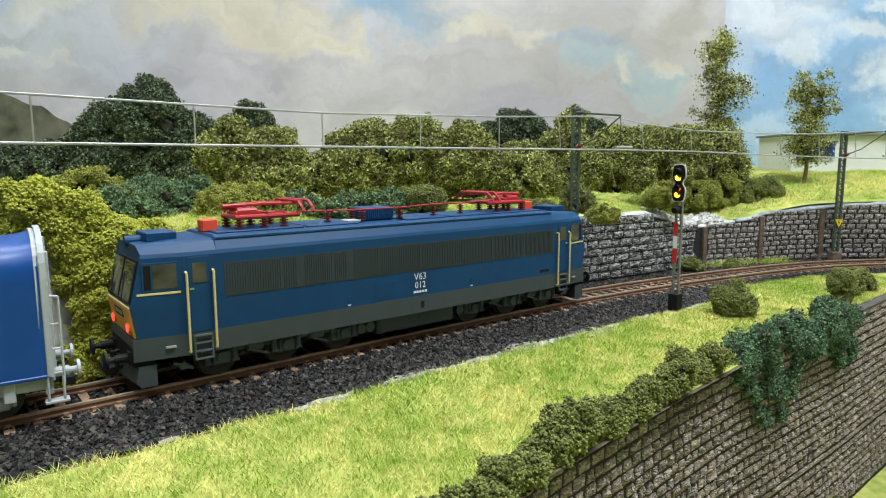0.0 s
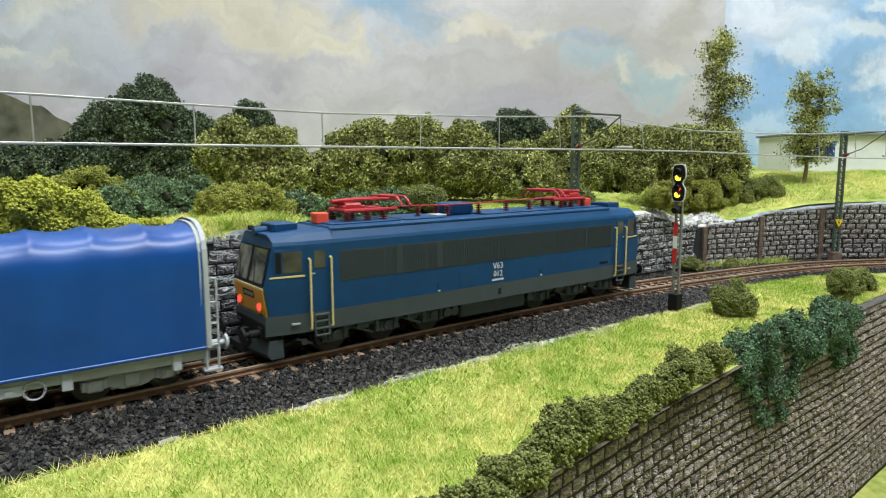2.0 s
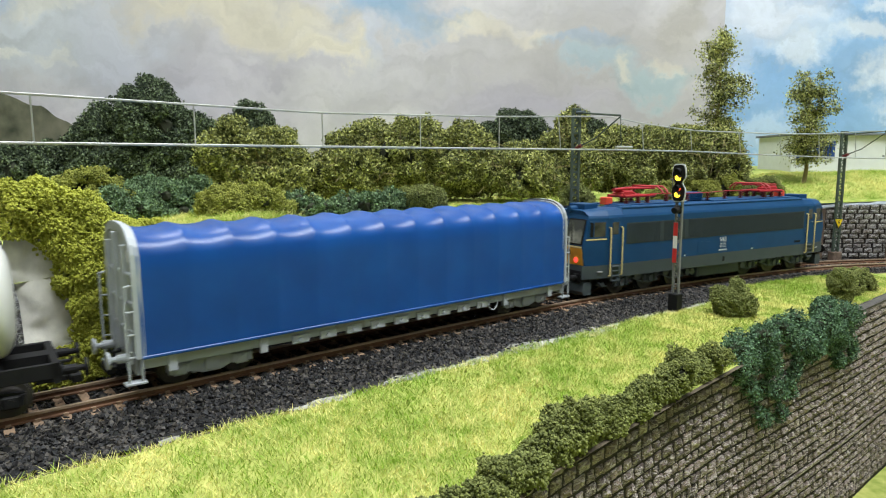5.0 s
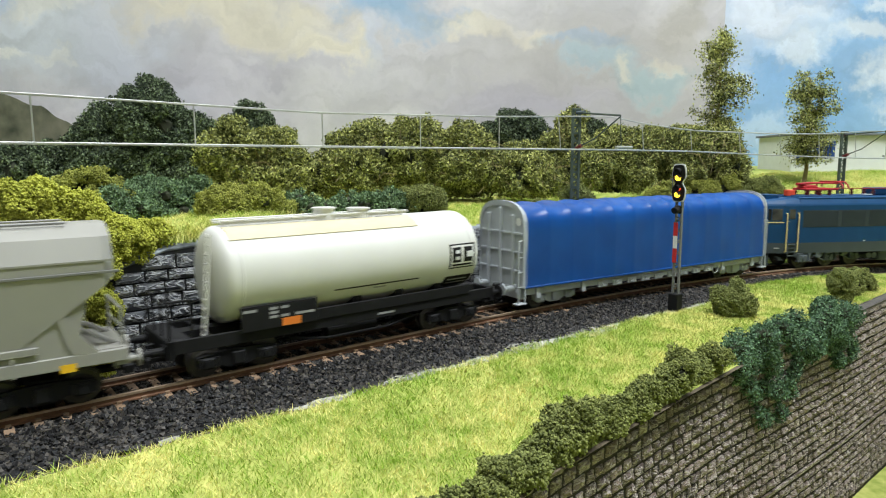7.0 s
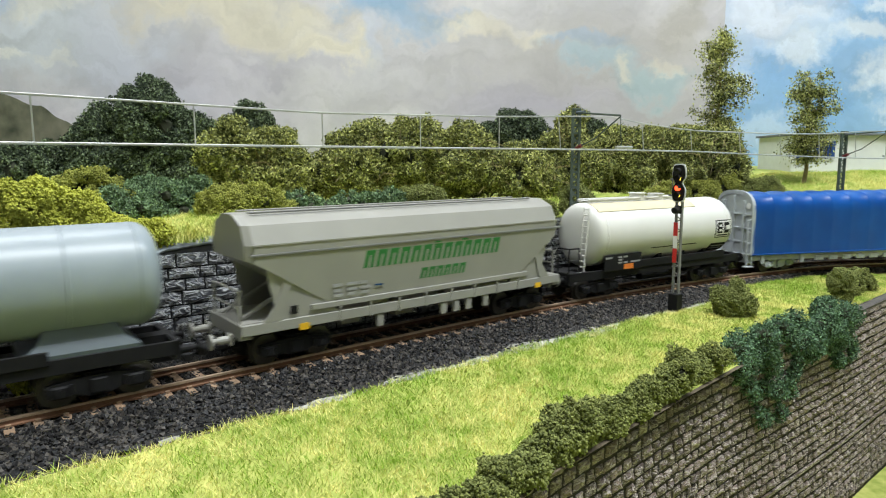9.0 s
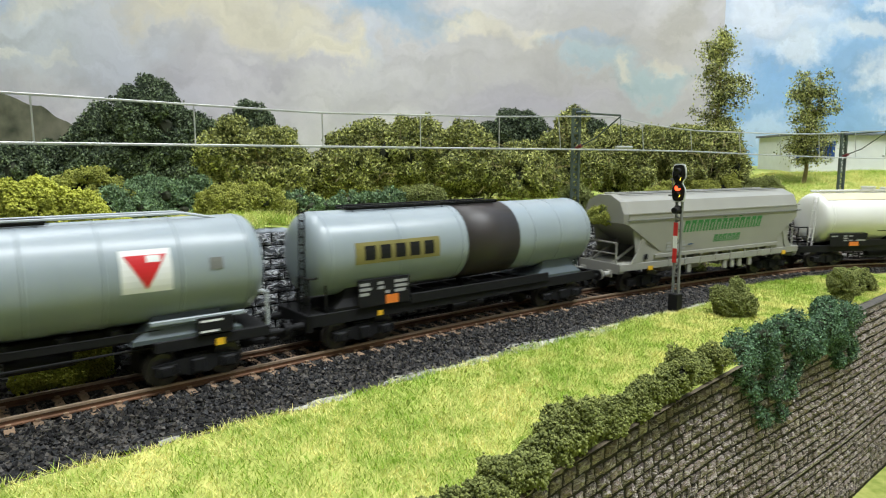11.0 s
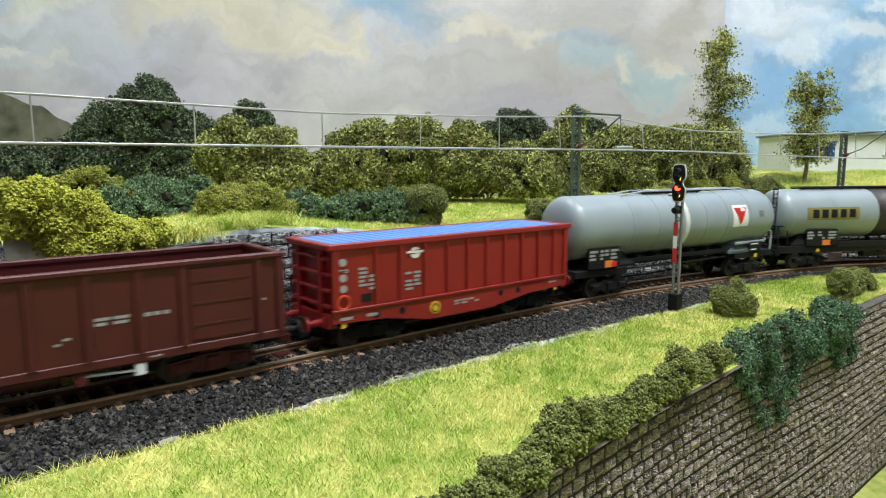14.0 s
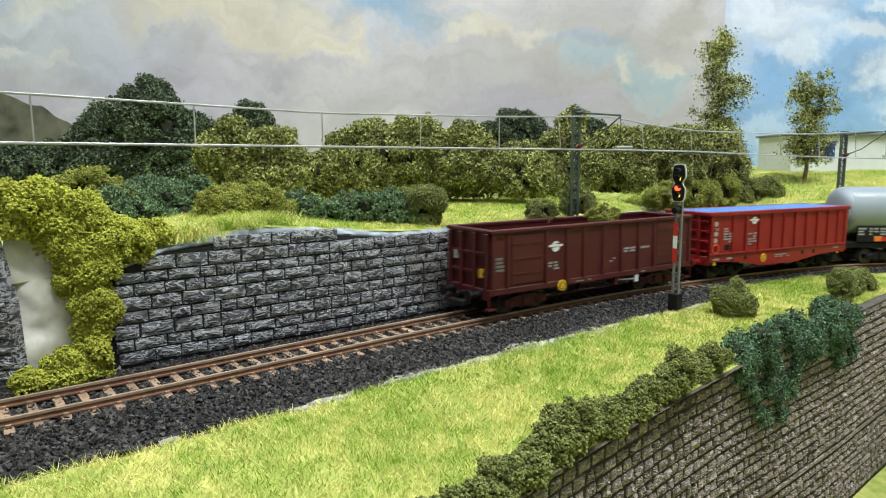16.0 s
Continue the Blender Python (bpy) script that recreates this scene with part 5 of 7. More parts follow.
def bars(v, x0, x1, z0, z1, y, rows, cols, material, name="print"):
    b = nb()
    rng = random.Random(int(x0 * 10 + z0))
    for r in range(rows):
        for c in range(cols):
            cw, rh = (x1 - x0) / cols, (z1 - z0) / rows
            if rng.random() < 0.2:
                continue
            box(b, x0 + c * cw, x0 + c * cw + cw * rng.uniform(0.55, 0.9), y, y + 0.1, z0 + r * rh, z0 + r * rh + rh * 0.6)
    return part(name, b, material, v)


def sign_board(v, x0, x1, z0, z1, y, orange=True):
    s = part("sign_board", bx(x0, x1, y, y + 0.5, z0, z1, bevel=0.1), M_BLACK, v, "black data board with pale bars")
    w = (x1 - x0) / 3
    for i in range(3):
        bars(s, x0 + i * w + 0.6, x0 + (i + 1) * w - 0.4, z0 + (z1 - z0) * 0.42, z1 - 0.5, y - 0.1, 3, 1 + i % 2, M_GREYPRINT)
    if orange:
        plate("hazard_plate", x0 + w * 1.55, x0 + w * 2.3, z0 + 0.3, z0 + (z1 - z0) * 0.36, y - 0.12, M_ORANGE2, s, "orange hazard plate")


M_ORANGE2 = mat("orange_plate_paint", (0.80, 0.22, 0.03), 0.5, var=0.08, scale=200)


def white_tank_wagon():
    v = thing("tank_wagon", "cream-white tank wagon on a black underframe", "tank wagon")
    r, zc = 17.2, 32.6
    tank_shell(v, -49, 57, r, zc, M_TANKW, "cream-white cylindrical tank", dome=5)
    for x in (-46.6, 54.6):
        hoop(v, x, 0.7, r + 0.12, zc, M_TANKW)
    walkway(v, -49, 30, 50.6, 3.4, M_TANKW)
    for x, h in ((-7, 53.6), (8.5, 52.8)):
        b = cyl(nb(), (x, 0, 48), (x, 0, h), 4.2, 20)
        cyl(b, (x, 0, h), (x, 0, h + 0.6), 4.7, 20)
        part("manhole_dome", b, M_TANKW, v)
    # tan shield below the walkway
    on_tank("heat_shield", v, -49, 30, 45.4, 49.2, r, zc, M_TANKC, 0.35, "cream tan strip below the walkway")
    on_tank("logo_frame", v, 42.6, 56.6, 26.6, 37.0, r, zc, M_BLACK, 0.16, "black framed letter mark as plain shapes")
    on_tank("logo_ground", v, 43.3, 55.9, 27.2, 36.4, r, zc, M_WHITE, 0.22)
    for x0, x1 in ((44.0, 48.8), (50.2, 55.0)):
        on_tank("logo_mark", v, x0, x1, 29.2, 35.6, r, zc, M_BLACK, 0.28)
    for x0, x1, z0, z1 in ((45.6, 48.0, 30.3, 31.7), (45.6, 48.0, 33.0, 34.4), (51.8, 55.1, 31.2, 33.7)):
        on_tank("logo_mark", v, x0, x1, z0, z1, r, zc, M_WHITE, 0.34)
    on_tank("logo_mark", v, 44.0, 55.0, 27.7, 28.5, r, zc, M_BLACK, 0.28)
    on_tank("data_panel", v, 42.5, 57.0, 18.2, 23.0, r, zc, M_BLACK, 0.16, "black data panel")
    for z in (19.6, 21.2):
        on_tank("print", v, 44.0, 55.0, z, z + 0.5, r, zc, M_GREYPRINT, 0.24, n=3)
    on_tank("print", v, -11.5, 27.5, 24.2, 24.65, r, zc, M_BLACK, 0.14, n=3)
    on_tank("print", v, 6, 12, 22.9, 23.4, r, zc, M_GREYPRINT, 0.14, n=3)
    ladder(v, -1, 58, -9, 14, 48, M_TANKW, 3)
    frame_beam(v, 71, 10.5, 15.0, M_BLACK, y=14.0)
    for x in (-40, -20, 0, 20, 40):
        part("tank_saddle", bx(x - 2, x + 2, -12, 12, 13.6, 20.5, bevel=0.3), M_BLACK, v)
    part("sole_bar_band", bx(-46, 56, -14.6, -13.8, 14.2, 18.4, bevel=0.2), M_BLACK, v)
    sign_board(v, -47.5, -19.0, 14.2, 22.8, -15.4)
    end_platform(v, -1, 70.5, M_BLACK, 15.2, 27.5)
    b = cyl(nb(), (-12, -8, 7.5), (10, -8, 7.5), 2.4, 14)
    part("air_tank", b, M_BLACK, v)
    part("brake_rigging", tube(nb(), [(-30, -12.4, 9), (-14, -12.4, 6.2), (14, -12.4, 6.2), (30, -12.4, 9)], 0.5), M_BLACK, v)
    plate("print", 8, 16, 11.8, 12.6, -14.15, M_GREYPRINT, v)
    for e in (-1, 1):
        bogie(v, e * 48, (-10.3, 10.3), 5.3, M_BLACK)
    buffers(v, 71.2, M_BLACK)
    return vehicle(v, -415, 48)


M_TANKC = mat("tan_cream_strip", (0.66, 0.58, 0.38), 0.5, var=0.08, scale=100)
white_tank_wagon()


def hopper_wagon():
    v = thing("grain_hopper_wagon", "warm grey bulk grain hopper wagon with green lettering blocks", "hopper wagon")
    # closed body: a roof hip, an upright band and sloping ends
    def ring(x, hw, zlow):
        return [(x, -hw * 0.80, zlow), (x, -hw, min(40.4, zlow + 19.5) if zlow < 40 else 40.4), (x, -hw, 43.6), (x, -hw * 0.80, 50.2), (x, -hw * 0.3, 53.6), (x, hw * 0.3, 53.6), (x, hw * 0.80, 50.2), (x, hw, 43.6), (x, hw, 40.4), (x, hw * 0.80, zlow)]
    rings = []
    for x, hw, zl in ((-75.5, 15.0, 38.6), (-73.0, 17.0, 37.6), (-45, 17.0, 20.6), (56, 17.0, 20.6), (77.5, 17.0, 36.0), (80.5, 15.0, 38.6)):
        q = ring(x, hw, zl)
        q[1] = (x, -hw, 40.4)
        q[0] = (x, -lin(zl, [20.6, 38.6], [15.6, hw]), zl)
        q[9] = (x, lin(zl, [20.6, 38.6], [15.6, hw]), zl)
        rings.append(q)
    part("hopper_body", loft(nb(), rings), M_HOP, v, "warm grey hopper body")
    b = bx(-74.5, 81.5, -17.4, -16.9, 39.8, 40.6, bevel=0.1)
    box(b, -74.5, 81.5, 16.9, 17.4, 39.8, 40.6)
    part("body_seam", b, M_BANDG, v, "dark grey seam line")
    part("body_rim", bx(-74, 80, -17.25, -16.95, 43.3, 43.9), M_HOP, v)
    walkway(v, -70, 70, 53.2, 4.6, M_HOP)
    part("roof_rail", tube(nb(), [(-70, -6.8, 54.0), (70, -6.8, 54.0)], 0.35), M_BANDG, v)
    # sloped green lettering as plain leaning blocks
    def leaning(x0, x1, z0, z1, n, gap):
        w = (x1 - x0) / n
        for i in range(n):
            a = x0 + i * w
            za, zb = z0, z1
            y = lambda z: -17.22 - 0.0 if z > 40 else -(15.6 + (17.0 - 15.6) * (z - 20.6) / 19.8) - 0.12
            b = nb()
            for f0, f1, h0, h1 in ((0.0, 0.3, 0, 1), (0.5, 0.78, 0, 1), (0.3, 0.5, 0.72, 1)):
                lo, hi = za + (zb - za) * h0, za + (zb - za) * h1
                sh = lambda z: (z - z0) * 0.22
                q = [(a + w * f0 + sh(lo), lo), (a + w * f1 + sh(lo), lo), (a + w * f1 + sh(hi), hi), (a + w * f0 + sh(hi), hi)]
                loft(b, [[(x, y(z) + d, z) for x, z in q] for d in (0, 0.3)])
            part("letter_block", b, M_GREEN, v)
    leaning(-30, 41, 31.6, 38.2, 13, 0.2)
    leaning(-3, 21.5, 24.4, 28.8, 6, 0.2)
    for x in (-12.5, 2.2):
        plate("letter_block", -0 + x + 16.5, x + 19.5, 38.7, 39.3, -17.2, M_GREEN, v)
    bars(v, -43, -26, 22.0, 29.5, -16.4, 4, 3, M_GREYPRINT)
    bars(v, -25, -19, 24.2, 25.2, -16.3, 1, 1, M_LBLUE)
    # frame, side gussets and arches at the ends
    b = bx(-78, 83, -16.0, -14.4, 12.8, 16.6, bevel=0.2)
    box(b, -78, 83, 14.4, 16.0, 12.8, 16.6)
    box(b, -78, -74, -15, 15, 11.4, 16.6)
    box(b, 79, 83, -15, 15, 11.4, 16.6)
    box(b, -74, 80, -4, 4, 12.4, 16.2)
    part("underframe", b, M_HOP, v)
    part("sill_top", bx(-52, 60, -16.4, -15.4, 18.4, 20.6, bevel=0.2), M_HOP, v)
    for x in np.linspace(-40, 54, 8):
        part("sill_bracket", bx(x - 0.5, x + 0.5, -16.3, -14.6, 12.6, 20.4), M_HOP, v)
    for e, xs in ((-1, (-77, -70, -52)), (1, (82, 75, 60))):
        for sd in (-1, 1):
            b = nb()
            y0, y1 = sorted((sd * 15.2, sd * 16.0))
            curve = [(lin(t, [0, 1], [xs[1], xs[1] + (7 if e < 0 else -7)]) + (-3.5 if e < 0 else 3.5) * math.sin(t * math.pi) * -1, 16.6 + t * 21.5) for t in np.linspace(0, 1, 9)]
            outer = [(x + (-e) * lin(z, [16.6, 26, 38], [6.5, 2.6, 7.0]), z) for x, z in curve]
            loft(b, [[(x, y, z) for x, z in curve] + [(x, y, z) for x, z in reversed(outer)] for y in (y0, y1)])
            part("end_arch", b, M_HOP, v, "curved grey end frame")
            part("corner_gusset", loft(nb(), [[(xs[1] - e * 5.5, y, 16.4), (xs[2] - e * 12, y, 16.4), (xs[2] - e * 6, y, 21.5), (xs[1] - e * 1.5, y, 35.5)] for y in sorted((sd * 14.6, sd * 15.4))]), M_HOP, v)
        part("end_strut", tube(nb(), [(xs[0] - e * 1, -8, 16.6), (xs[2], -8, 29)], 0.8), M_HOP, v)
        part("end_strut", tube(nb(), [(xs[0] - e * 1, 8, 16.6), (xs[2], 8, 29)], 0.8), M_HOP, v)
        part("end_plate", bx(*sorted((xs[2] - e * 2, xs[2] - e * 3)), -14, 14, 15, 31), M_BANDG, v)
        part("end_deck", bx(*sorted((xs[0], xs[2])), -14.4, 14.4, 15.6, 16.8), M_HOP, v)
        b = tube(nb(), [(xs[0], -12, 16.6), (xs[0], -12, 28), (xs[0], 12, 28), (xs[0], 12, 16.6)], 0.5)
        tube(b, [(xs[0], -12, 22), (xs[0], 12, 22)], 0.35)
        part("end_railing", b, M_HOP, v)
    plate("tie_down", -57, -53, 12.0, 14.4, -16.3, M_YELLOW, v, "yellow tie-down bracket")
    plate("tie_down", 65, 69, 12.0, 14.4, -16.3, M_YELLOW, v, "yellow tie-down bracket")
    plate("dark_hole", -60, -57.4, 18.2, 21.2, -16.12, M_BLACK, v)
    for x in (-30, -4, 22):
        b = loft(nb(), [[(x - 9, -12, 20.8), (x + 9, -12, 20.8), (x + 9, 12, 20.8), (x - 9, 12, 20.8)], [(x - 4, -5, 8.0), (x + 4, -5, 8.0), (x + 4, 5, 8.0), (x - 4, 5, 8.0)]])
        part("discharge_chute", b, M_HOP, v)
    for x in (-22, 10, 17, 24, 34):
        part("valve_lever", bx(x - 1.6, x + 1.6, -15.6, -14.0, 7.6, 12.8, bevel=0.3), M_HOP, v)
    for e, x in ((-1, -57), (1, 60)):
        bogie(v, x, (-10.3, 10.3), 5.3, M_BLACK)
    buffers(v, 80.0, M_HOP)
    return vehicle(v, -580, 58)


hopper_wagon()


def saddle(v, x, w):
    """A flared cradle between underframe and tank, its ends sloping outwards."""
    rings = [[(x - w * k, -y, z), (x + w * k, -y, z), (x + w * k, y, z), (x - w * k, y, z)] for k, y, z in ((1.35, 13.0, 15.2), (1.3, 13.2, 16.6), (0.95, 11.6, 19.6), (0.8, 10.6, 23.5))]
    part("tank_saddle", loft(nb(), rings), M_BLACK if x < 0 else M_SADDLE, v)


# Grey-blue paint, darkened in its colour for the shade below the tank.
M_SADDLE = mat("grey_saddle_paint_with_shade", (0.10, 0.125, 0.14), 0.5, var=0.1, scale=100)


def grey_tank_wagon():
    v = thing("tank_wagon_banded", "silver-grey tank wagon with dark brown band and black ladder", "tank wagon")
    r, zc = 16.6, 36.2
    tank_shell(v, -73, 72, r, zc, M_TANKG, "silver-grey cylindrical tank", dome=7)
    for x in (-72.6, -42, -10, 34, 52, 71.6):
        hoop(v, x, 0.6, r + 0.12, zc, M_TANKG)
    hoop(v, 8.2, 31, r + 0.18, zc, M_BROWNBAND, "band", label="dark brown band round the tank")
    on_tank("sign_panel", v, -63, -23.0, 33.0, 41.2, r, zc, M_OLIVE, 0.18, "olive-gold sign panel with dark bars")
    for i in range(5):
        on_tank("print", v, -59 + i * 7.0, -54.2 + i * 7.0, 34.4, 39.8, r, zc, M_BLACK, 0.26, n=4)
    walkway(v, -60, 20, 53.2, 4.0, M_BLACK)
    ladder(v, -1, 80.5, -6, 14, 54, M_BLACK, 1.0)
    end_platform(v, -1, 81.5, M_BLACK, 15.5, 29.0)
    frame_beam(v, 82, 10.8, 15.4, M_BLACK, y=13.5)
    for x in (-55, 55):
        saddle(v, x, 12)
    sign_board(v, -61, -37, 15.6, 26.4, -14.6)
    part("air_tank", cyl(nb(), (-10, -7, 8.5), (8, -7, 8.5), 2.4, 14), M_BLACK, v)
    part("outlet_pipe", tube(nb(), [(0, 0, 20), (0, -6, 12), (0, -13, 11)], 1.4, 10), M_BLACK, v)
    part("sole_bar_band", bx(-36, 46, -14.2, -13.4, 14.0, 18.2, bevel=0.2), M_BLACK, v)
    plate("tie_down", -52, -49.5, 11.4, 13.4, -13.8, M_YELLOW, v, "yellow tie-down bracket")
    for e in (-1, 1):
        bogie(v, e * 58, (-10.3, 10.3), 5.3, M_BLACK)
    buffers(v, 81.8, M_BLACK)
    return vehicle(v, -759, 58)


grey_tank_wagon()


def long_tank_wagon():
    v = thing("tank_wagon_long", "long silver-grey tank wagon with pale hoop and red triangle sign", "tank wagon")
    r, zc = 17.0, 36.6
    tank_shell(v, -80, 78, r, zc, M_TANKG, "silver-grey cylindrical tank", dome=7)
    for x in (-79.6, -46, -26, -14, 14, 34, 56, 77.6):
        hoop(v, x, 0.7, r + 0.14, zc, M_TANKG)
    hoop(v, -3.5, 3.6, r + 0.3, zc, M_WHITE, "hoop", label="pale weld hoop")
    on_tank("sign_panel", v, 38.3, 52.8, 32.4, 45.2, r, zc, M_WHITE, 0.18, "white square sign with red triangle")
    b = nb()
    rr = r + 0.34
    rows = []
    for z in np.linspace(33.6, 43.6, 9):
        t = math.asin((z - zc) / r)
        w = lin(z, [33.6, 43.6], [0.15, 6.0])
        rows.append([(45.4 - w, -rr * math.cos(t), zc + rr * math.sin(t)), (45.4 + w, -rr * math.cos(t), zc + rr * math.sin(t)), (45.4 + w, -(r + 0.1) * math.cos(t), zc + (r + 0.1) * math.sin(t)), (45.4 - w, -(r + 0.1) * math.cos(t), zc + (r + 0.1) * math.sin(t))])
    part("red_triangle", loft(b, rows), M_REDSIGN, v, "red triangle mark")
    on_tank("print", v, 45.6, 49.6, 41.4, 43.4, r, zc, M_WHITE, 0.42, n=4)
    on_tank("print", v, 64.5, 68.5, 37.4, 41.2, r, zc, M_BANDG, 0.16, n=4)
    walkway(v, -28, 22, 53.8, 4.2, M_BLACK)
    part("top_rail", tube(nb(), [(-45, -5, 53.4), (-28, -5, 55.0), (60, -5, 55.0), (72, -4, 52.6)], 0.4), M_PALE, v)
    part("top_rail", tube(nb(), [(-45, 5, 53.4), (-28, 5, 55.0), (60, 5, 55.0), (72, 4, 52.6)], 0.4), M_PALE, v)
    for e in (-1, 1):
        part("end_frame", bx(*sorted((e * 47, e * 85)), -13.5, 13.5, 11.6, 15.4, bevel=0.3), M_BLACK, v)
    part("centre_sill", bx(-50, 50, -4.5, 4.5, 14.2, 19.4, bevel=0.3), M_BLACK, v)
    for x in (-36, -21, -7, 8, 23, 37):
        part("sill_bracket", bx(x - 1.6, x + 1.6, -11.5, 11.5, 16.4, 20.6, bevel=0.2), M_BLACK, v)
    for x in (-58, 58):
        saddle(v, x, 13)
    b = bx(46, 76, -14.0, -12.6, 20.6, 22.2, bevel=0.3)
    part("saddle_flange", b, M_TANKG, v)
    sign_board(v, -77, -54.5, 16.0, 27.0, -14.8)
    part("warning_plate", bx(-60.5, -57, -15.2, -14.6, 16.4, 19.2, bevel=0.1), M_REDSIGN, v, "small red warning plate")
    b = bx(60, 72, -14.4, -13.8, 15.8, 21.4, bevel=0.1)
    s = part("sign_board", b, M_BLACK, v)
    bars(s, 61, 71, 16.4, 21.0, -14.55, 4, 1, M_WHITE)
    part("sole_bar_band", bx(-52, 50, -12.0, -11.3, 16.6, 19.2, bevel=0.2), M_BLACK, v)
    part("air_tank", cyl(nb(), (8, -6, 13.0), (26, -6, 13.0), 2.3, 14), M_BLACK, v)
    part("brake_rigging", tube(nb(), [(-48, -11, 13.6), (-20, -11, 13.2), (10, -11, 13.2), (48, -11, 13.6)], 0.4), M_BLACK, v)
    part("end_handrail", tube(nb(), [(84.5, -12.5, 15), (84.5, -12.5, 27), (81, -12.5, 28), (78, -12.5, 24)], 0.6), M_PALE, v)
    plate("tie_down", 66, 69, 11.4, 13.8, -13.8, M_YELLOW, v, "yellow tie-down bracket")
    for e in (-1, 1):
        bogie(v, e * 60, (-10.3, 10.3), 5.3, M_BLACK)
    buffers(v, 85, M_BLACK)
    return vehicle(v, -941, 60)


M_REDSIGN = mat("red_sign_paint", (0.60, 0.02, 0.025), 0.45, var=0.06, scale=200)
long_tank_wagon()


def winged_disc(v, x, z, y, s):
    """The railway's round mark as plain shapes: a disc crossed by a bar with gaps."""
    b = cyl(nb(), (x, y, z), (x, y + 0.2, z), s, 20)
    box(b, x - s * 1.75, x + s * 1.75, y - 0.02, y + 0.2, z - s * 0.05, z + s * 0.38)
    part("emblem", b, M_WHITE, v, "white round emblem as a plain shape")
    b = bx(x - s * 1.6, x + s * 0.3, y - 0.14, y, z - s * 0.16, z - s * 0.02)
    box(b, x - s * 0.2, x + s * 1.6, y - 0.14, y, z + s * 0.40, z + s * 0.54)
    part("emblem_gap", b, v_paint(v), v)


def v_paint(v):
    return M_RED if "red" in v.name else M_MAROON


def red_wagon():
    v = thing("red_hopper_wagon", "bright red steel wagon with blue sheeted roof", "freight wagon")
    L = 64.5
    # side walls lean slightly at the ends
    b = nb()
    def ring(z, l, w):
        return [(-l, -w, z), (l, -w, z), (l, w, z), (-l, w, z)]
    loft(b, [ring(14.6, L - 0.5, 16.2), ring(17, L - 0.2, 16.6), ring(40, L, 16.6)])
    part("body", b, M_RED, v, "bright red steel body")
    rim = nb()
    for sd in (-1, 1):
        box(rim, -L - 2.4, L + 2.6, *sorted((sd * 15.2, sd * 17.8)), 39.2, 41.6, 0.35)
    for e in (-1, 1):
        box(rim, *sorted((e * (L - 1), e * (L + 2.4))), -17.6, 17.6, 39.3, 41.5, 0.35)
    part("top_rim", rim, M_RED, v)
    n = 27
    w = (2 * L - 2) / n
    top = [(-L + 1 + w * i + d, 41.0 + h) for i in range(n) for d, h in ((0.1, 0), (0.8, 0.45), (w - 0.9, 0.45), (w - 0.1, 0))]
    b = loft(nb(), [[(x, y, z) for x, z in top] + [(L - 1, y, 40.2), (-L + 1, y, 40.2)] for y in (-15.1, 15.1)])
    part("roof_sheet", b, M_SHEETBLUE, v, "pale blue ribbed roof sheet")
    for x in (-34.5, -46, -22.5, -10.5, 0.5, 11.5, 22.5, 33.5, 44.5, 55):
        for sd in (-1, 1):
            part("side_rib", bx(x - 0.7, x + 0.7, *sorted((sd * 16.5, sd * 17.6)), 16.5, 39.4, bevel=0.2), M_RED, v)
    for x in (-L + 1, L - 1):
        for sd in (-1, 1):
            part("corner_post", bx(x - 1.4, x + 1.4, *sorted((sd * 16.2, sd * 17.5)), 14.0, 39.4, bevel=0.25), M_RED, v)
    # fish-belly sill
    for sd in (-1, 1):
        prof = [(-L - 1, 16.8), (-L - 1, 11.8), (-42, 10.8), (-20, 7.0), (14, 7.0), (38, 10.4), (L, 11.4), (L, 16.8)]
        part("sill", loft(nb(), [[(x, y, z) for x, z in prof] for y in sorted((sd * 16.0, sd * 17.2))]), M_RED, v, "red fish-belly sill")
        part("sill_lip", bx(-L - 1, L, *sorted((sd * 17.0, sd * 17.9)), 15.9, 16.9, bevel=0.15), M_RED, v)
    for x in (-46, -34, 20, 31):
        part("sill_hole", cyl(nb(), (x, -17.3, 12.8), (x, -17.1, 12.8), 1.4, 12), M_BLACK, v)
    for e in (-1, 1):
        for z in (18, 24, 30, 36):
            part("end_rib", bx(*sorted((e * (L - 0.2), e * (L + 1.6))), -15, 15, z - 0.6, z + 0.6, bevel=0.2), M_RED, v)
        for y in (-9, 9):
            part("end_rib", bx(*sorted((e * (L - 0.2), e * (L + 1.9))), y - 1.1, y + 1.1, 12, 39, bevel=0.2), M_RED, v)
        part("headstock", bx(*sorted((e * (L - 2), e * (L + 1.4))), -15.5, 15.5, 9.6, 15, bevel=0.3), M_RED, v)
    winged_disc(v, -27.2, 35.4, -17.0, 2.3)
    for z in (34.5, 28.6, 24.5):
        part("print", cyl(nb(), (-60.2, -16.9, z), (-60.2, -16.5, z), 1.5, 14), M_GREYPRINT, v)
    bars(v, -62, -57.5, 30.6, 32.2, -16.85, 2, 2, M_GREYPRINT)
    bars(v, -53.5, -44.5, 23.0, 32.5, -16.85, 6, 2, M_GREYPRINT)
    bars(v, -32, -23.5, 20.5, 28.5, -16.85, 5, 2, M_GREYPRINT)
    plate("data_plate", -52.5, -48, 18.4, 21.6, -16.9, M_BLACK, v)
    part("hand_wheel", tube(nb(), [(-60.5 + 2.6 * math.cos(a), -17.4, 19.6 + 2.6 * math.sin(a)) for a in np.linspace(0, 2 * math.pi, 17)], 0.35), M_ORANGE, v, "orange-red hand wheel")
    y = part("yellow_disc", cyl(nb(), (-17.5, -17.5, 11.6), (-17.5, -17.1, 11.6), 2.7, 20), M_YELLOW, v, "yellow disc on the sill")
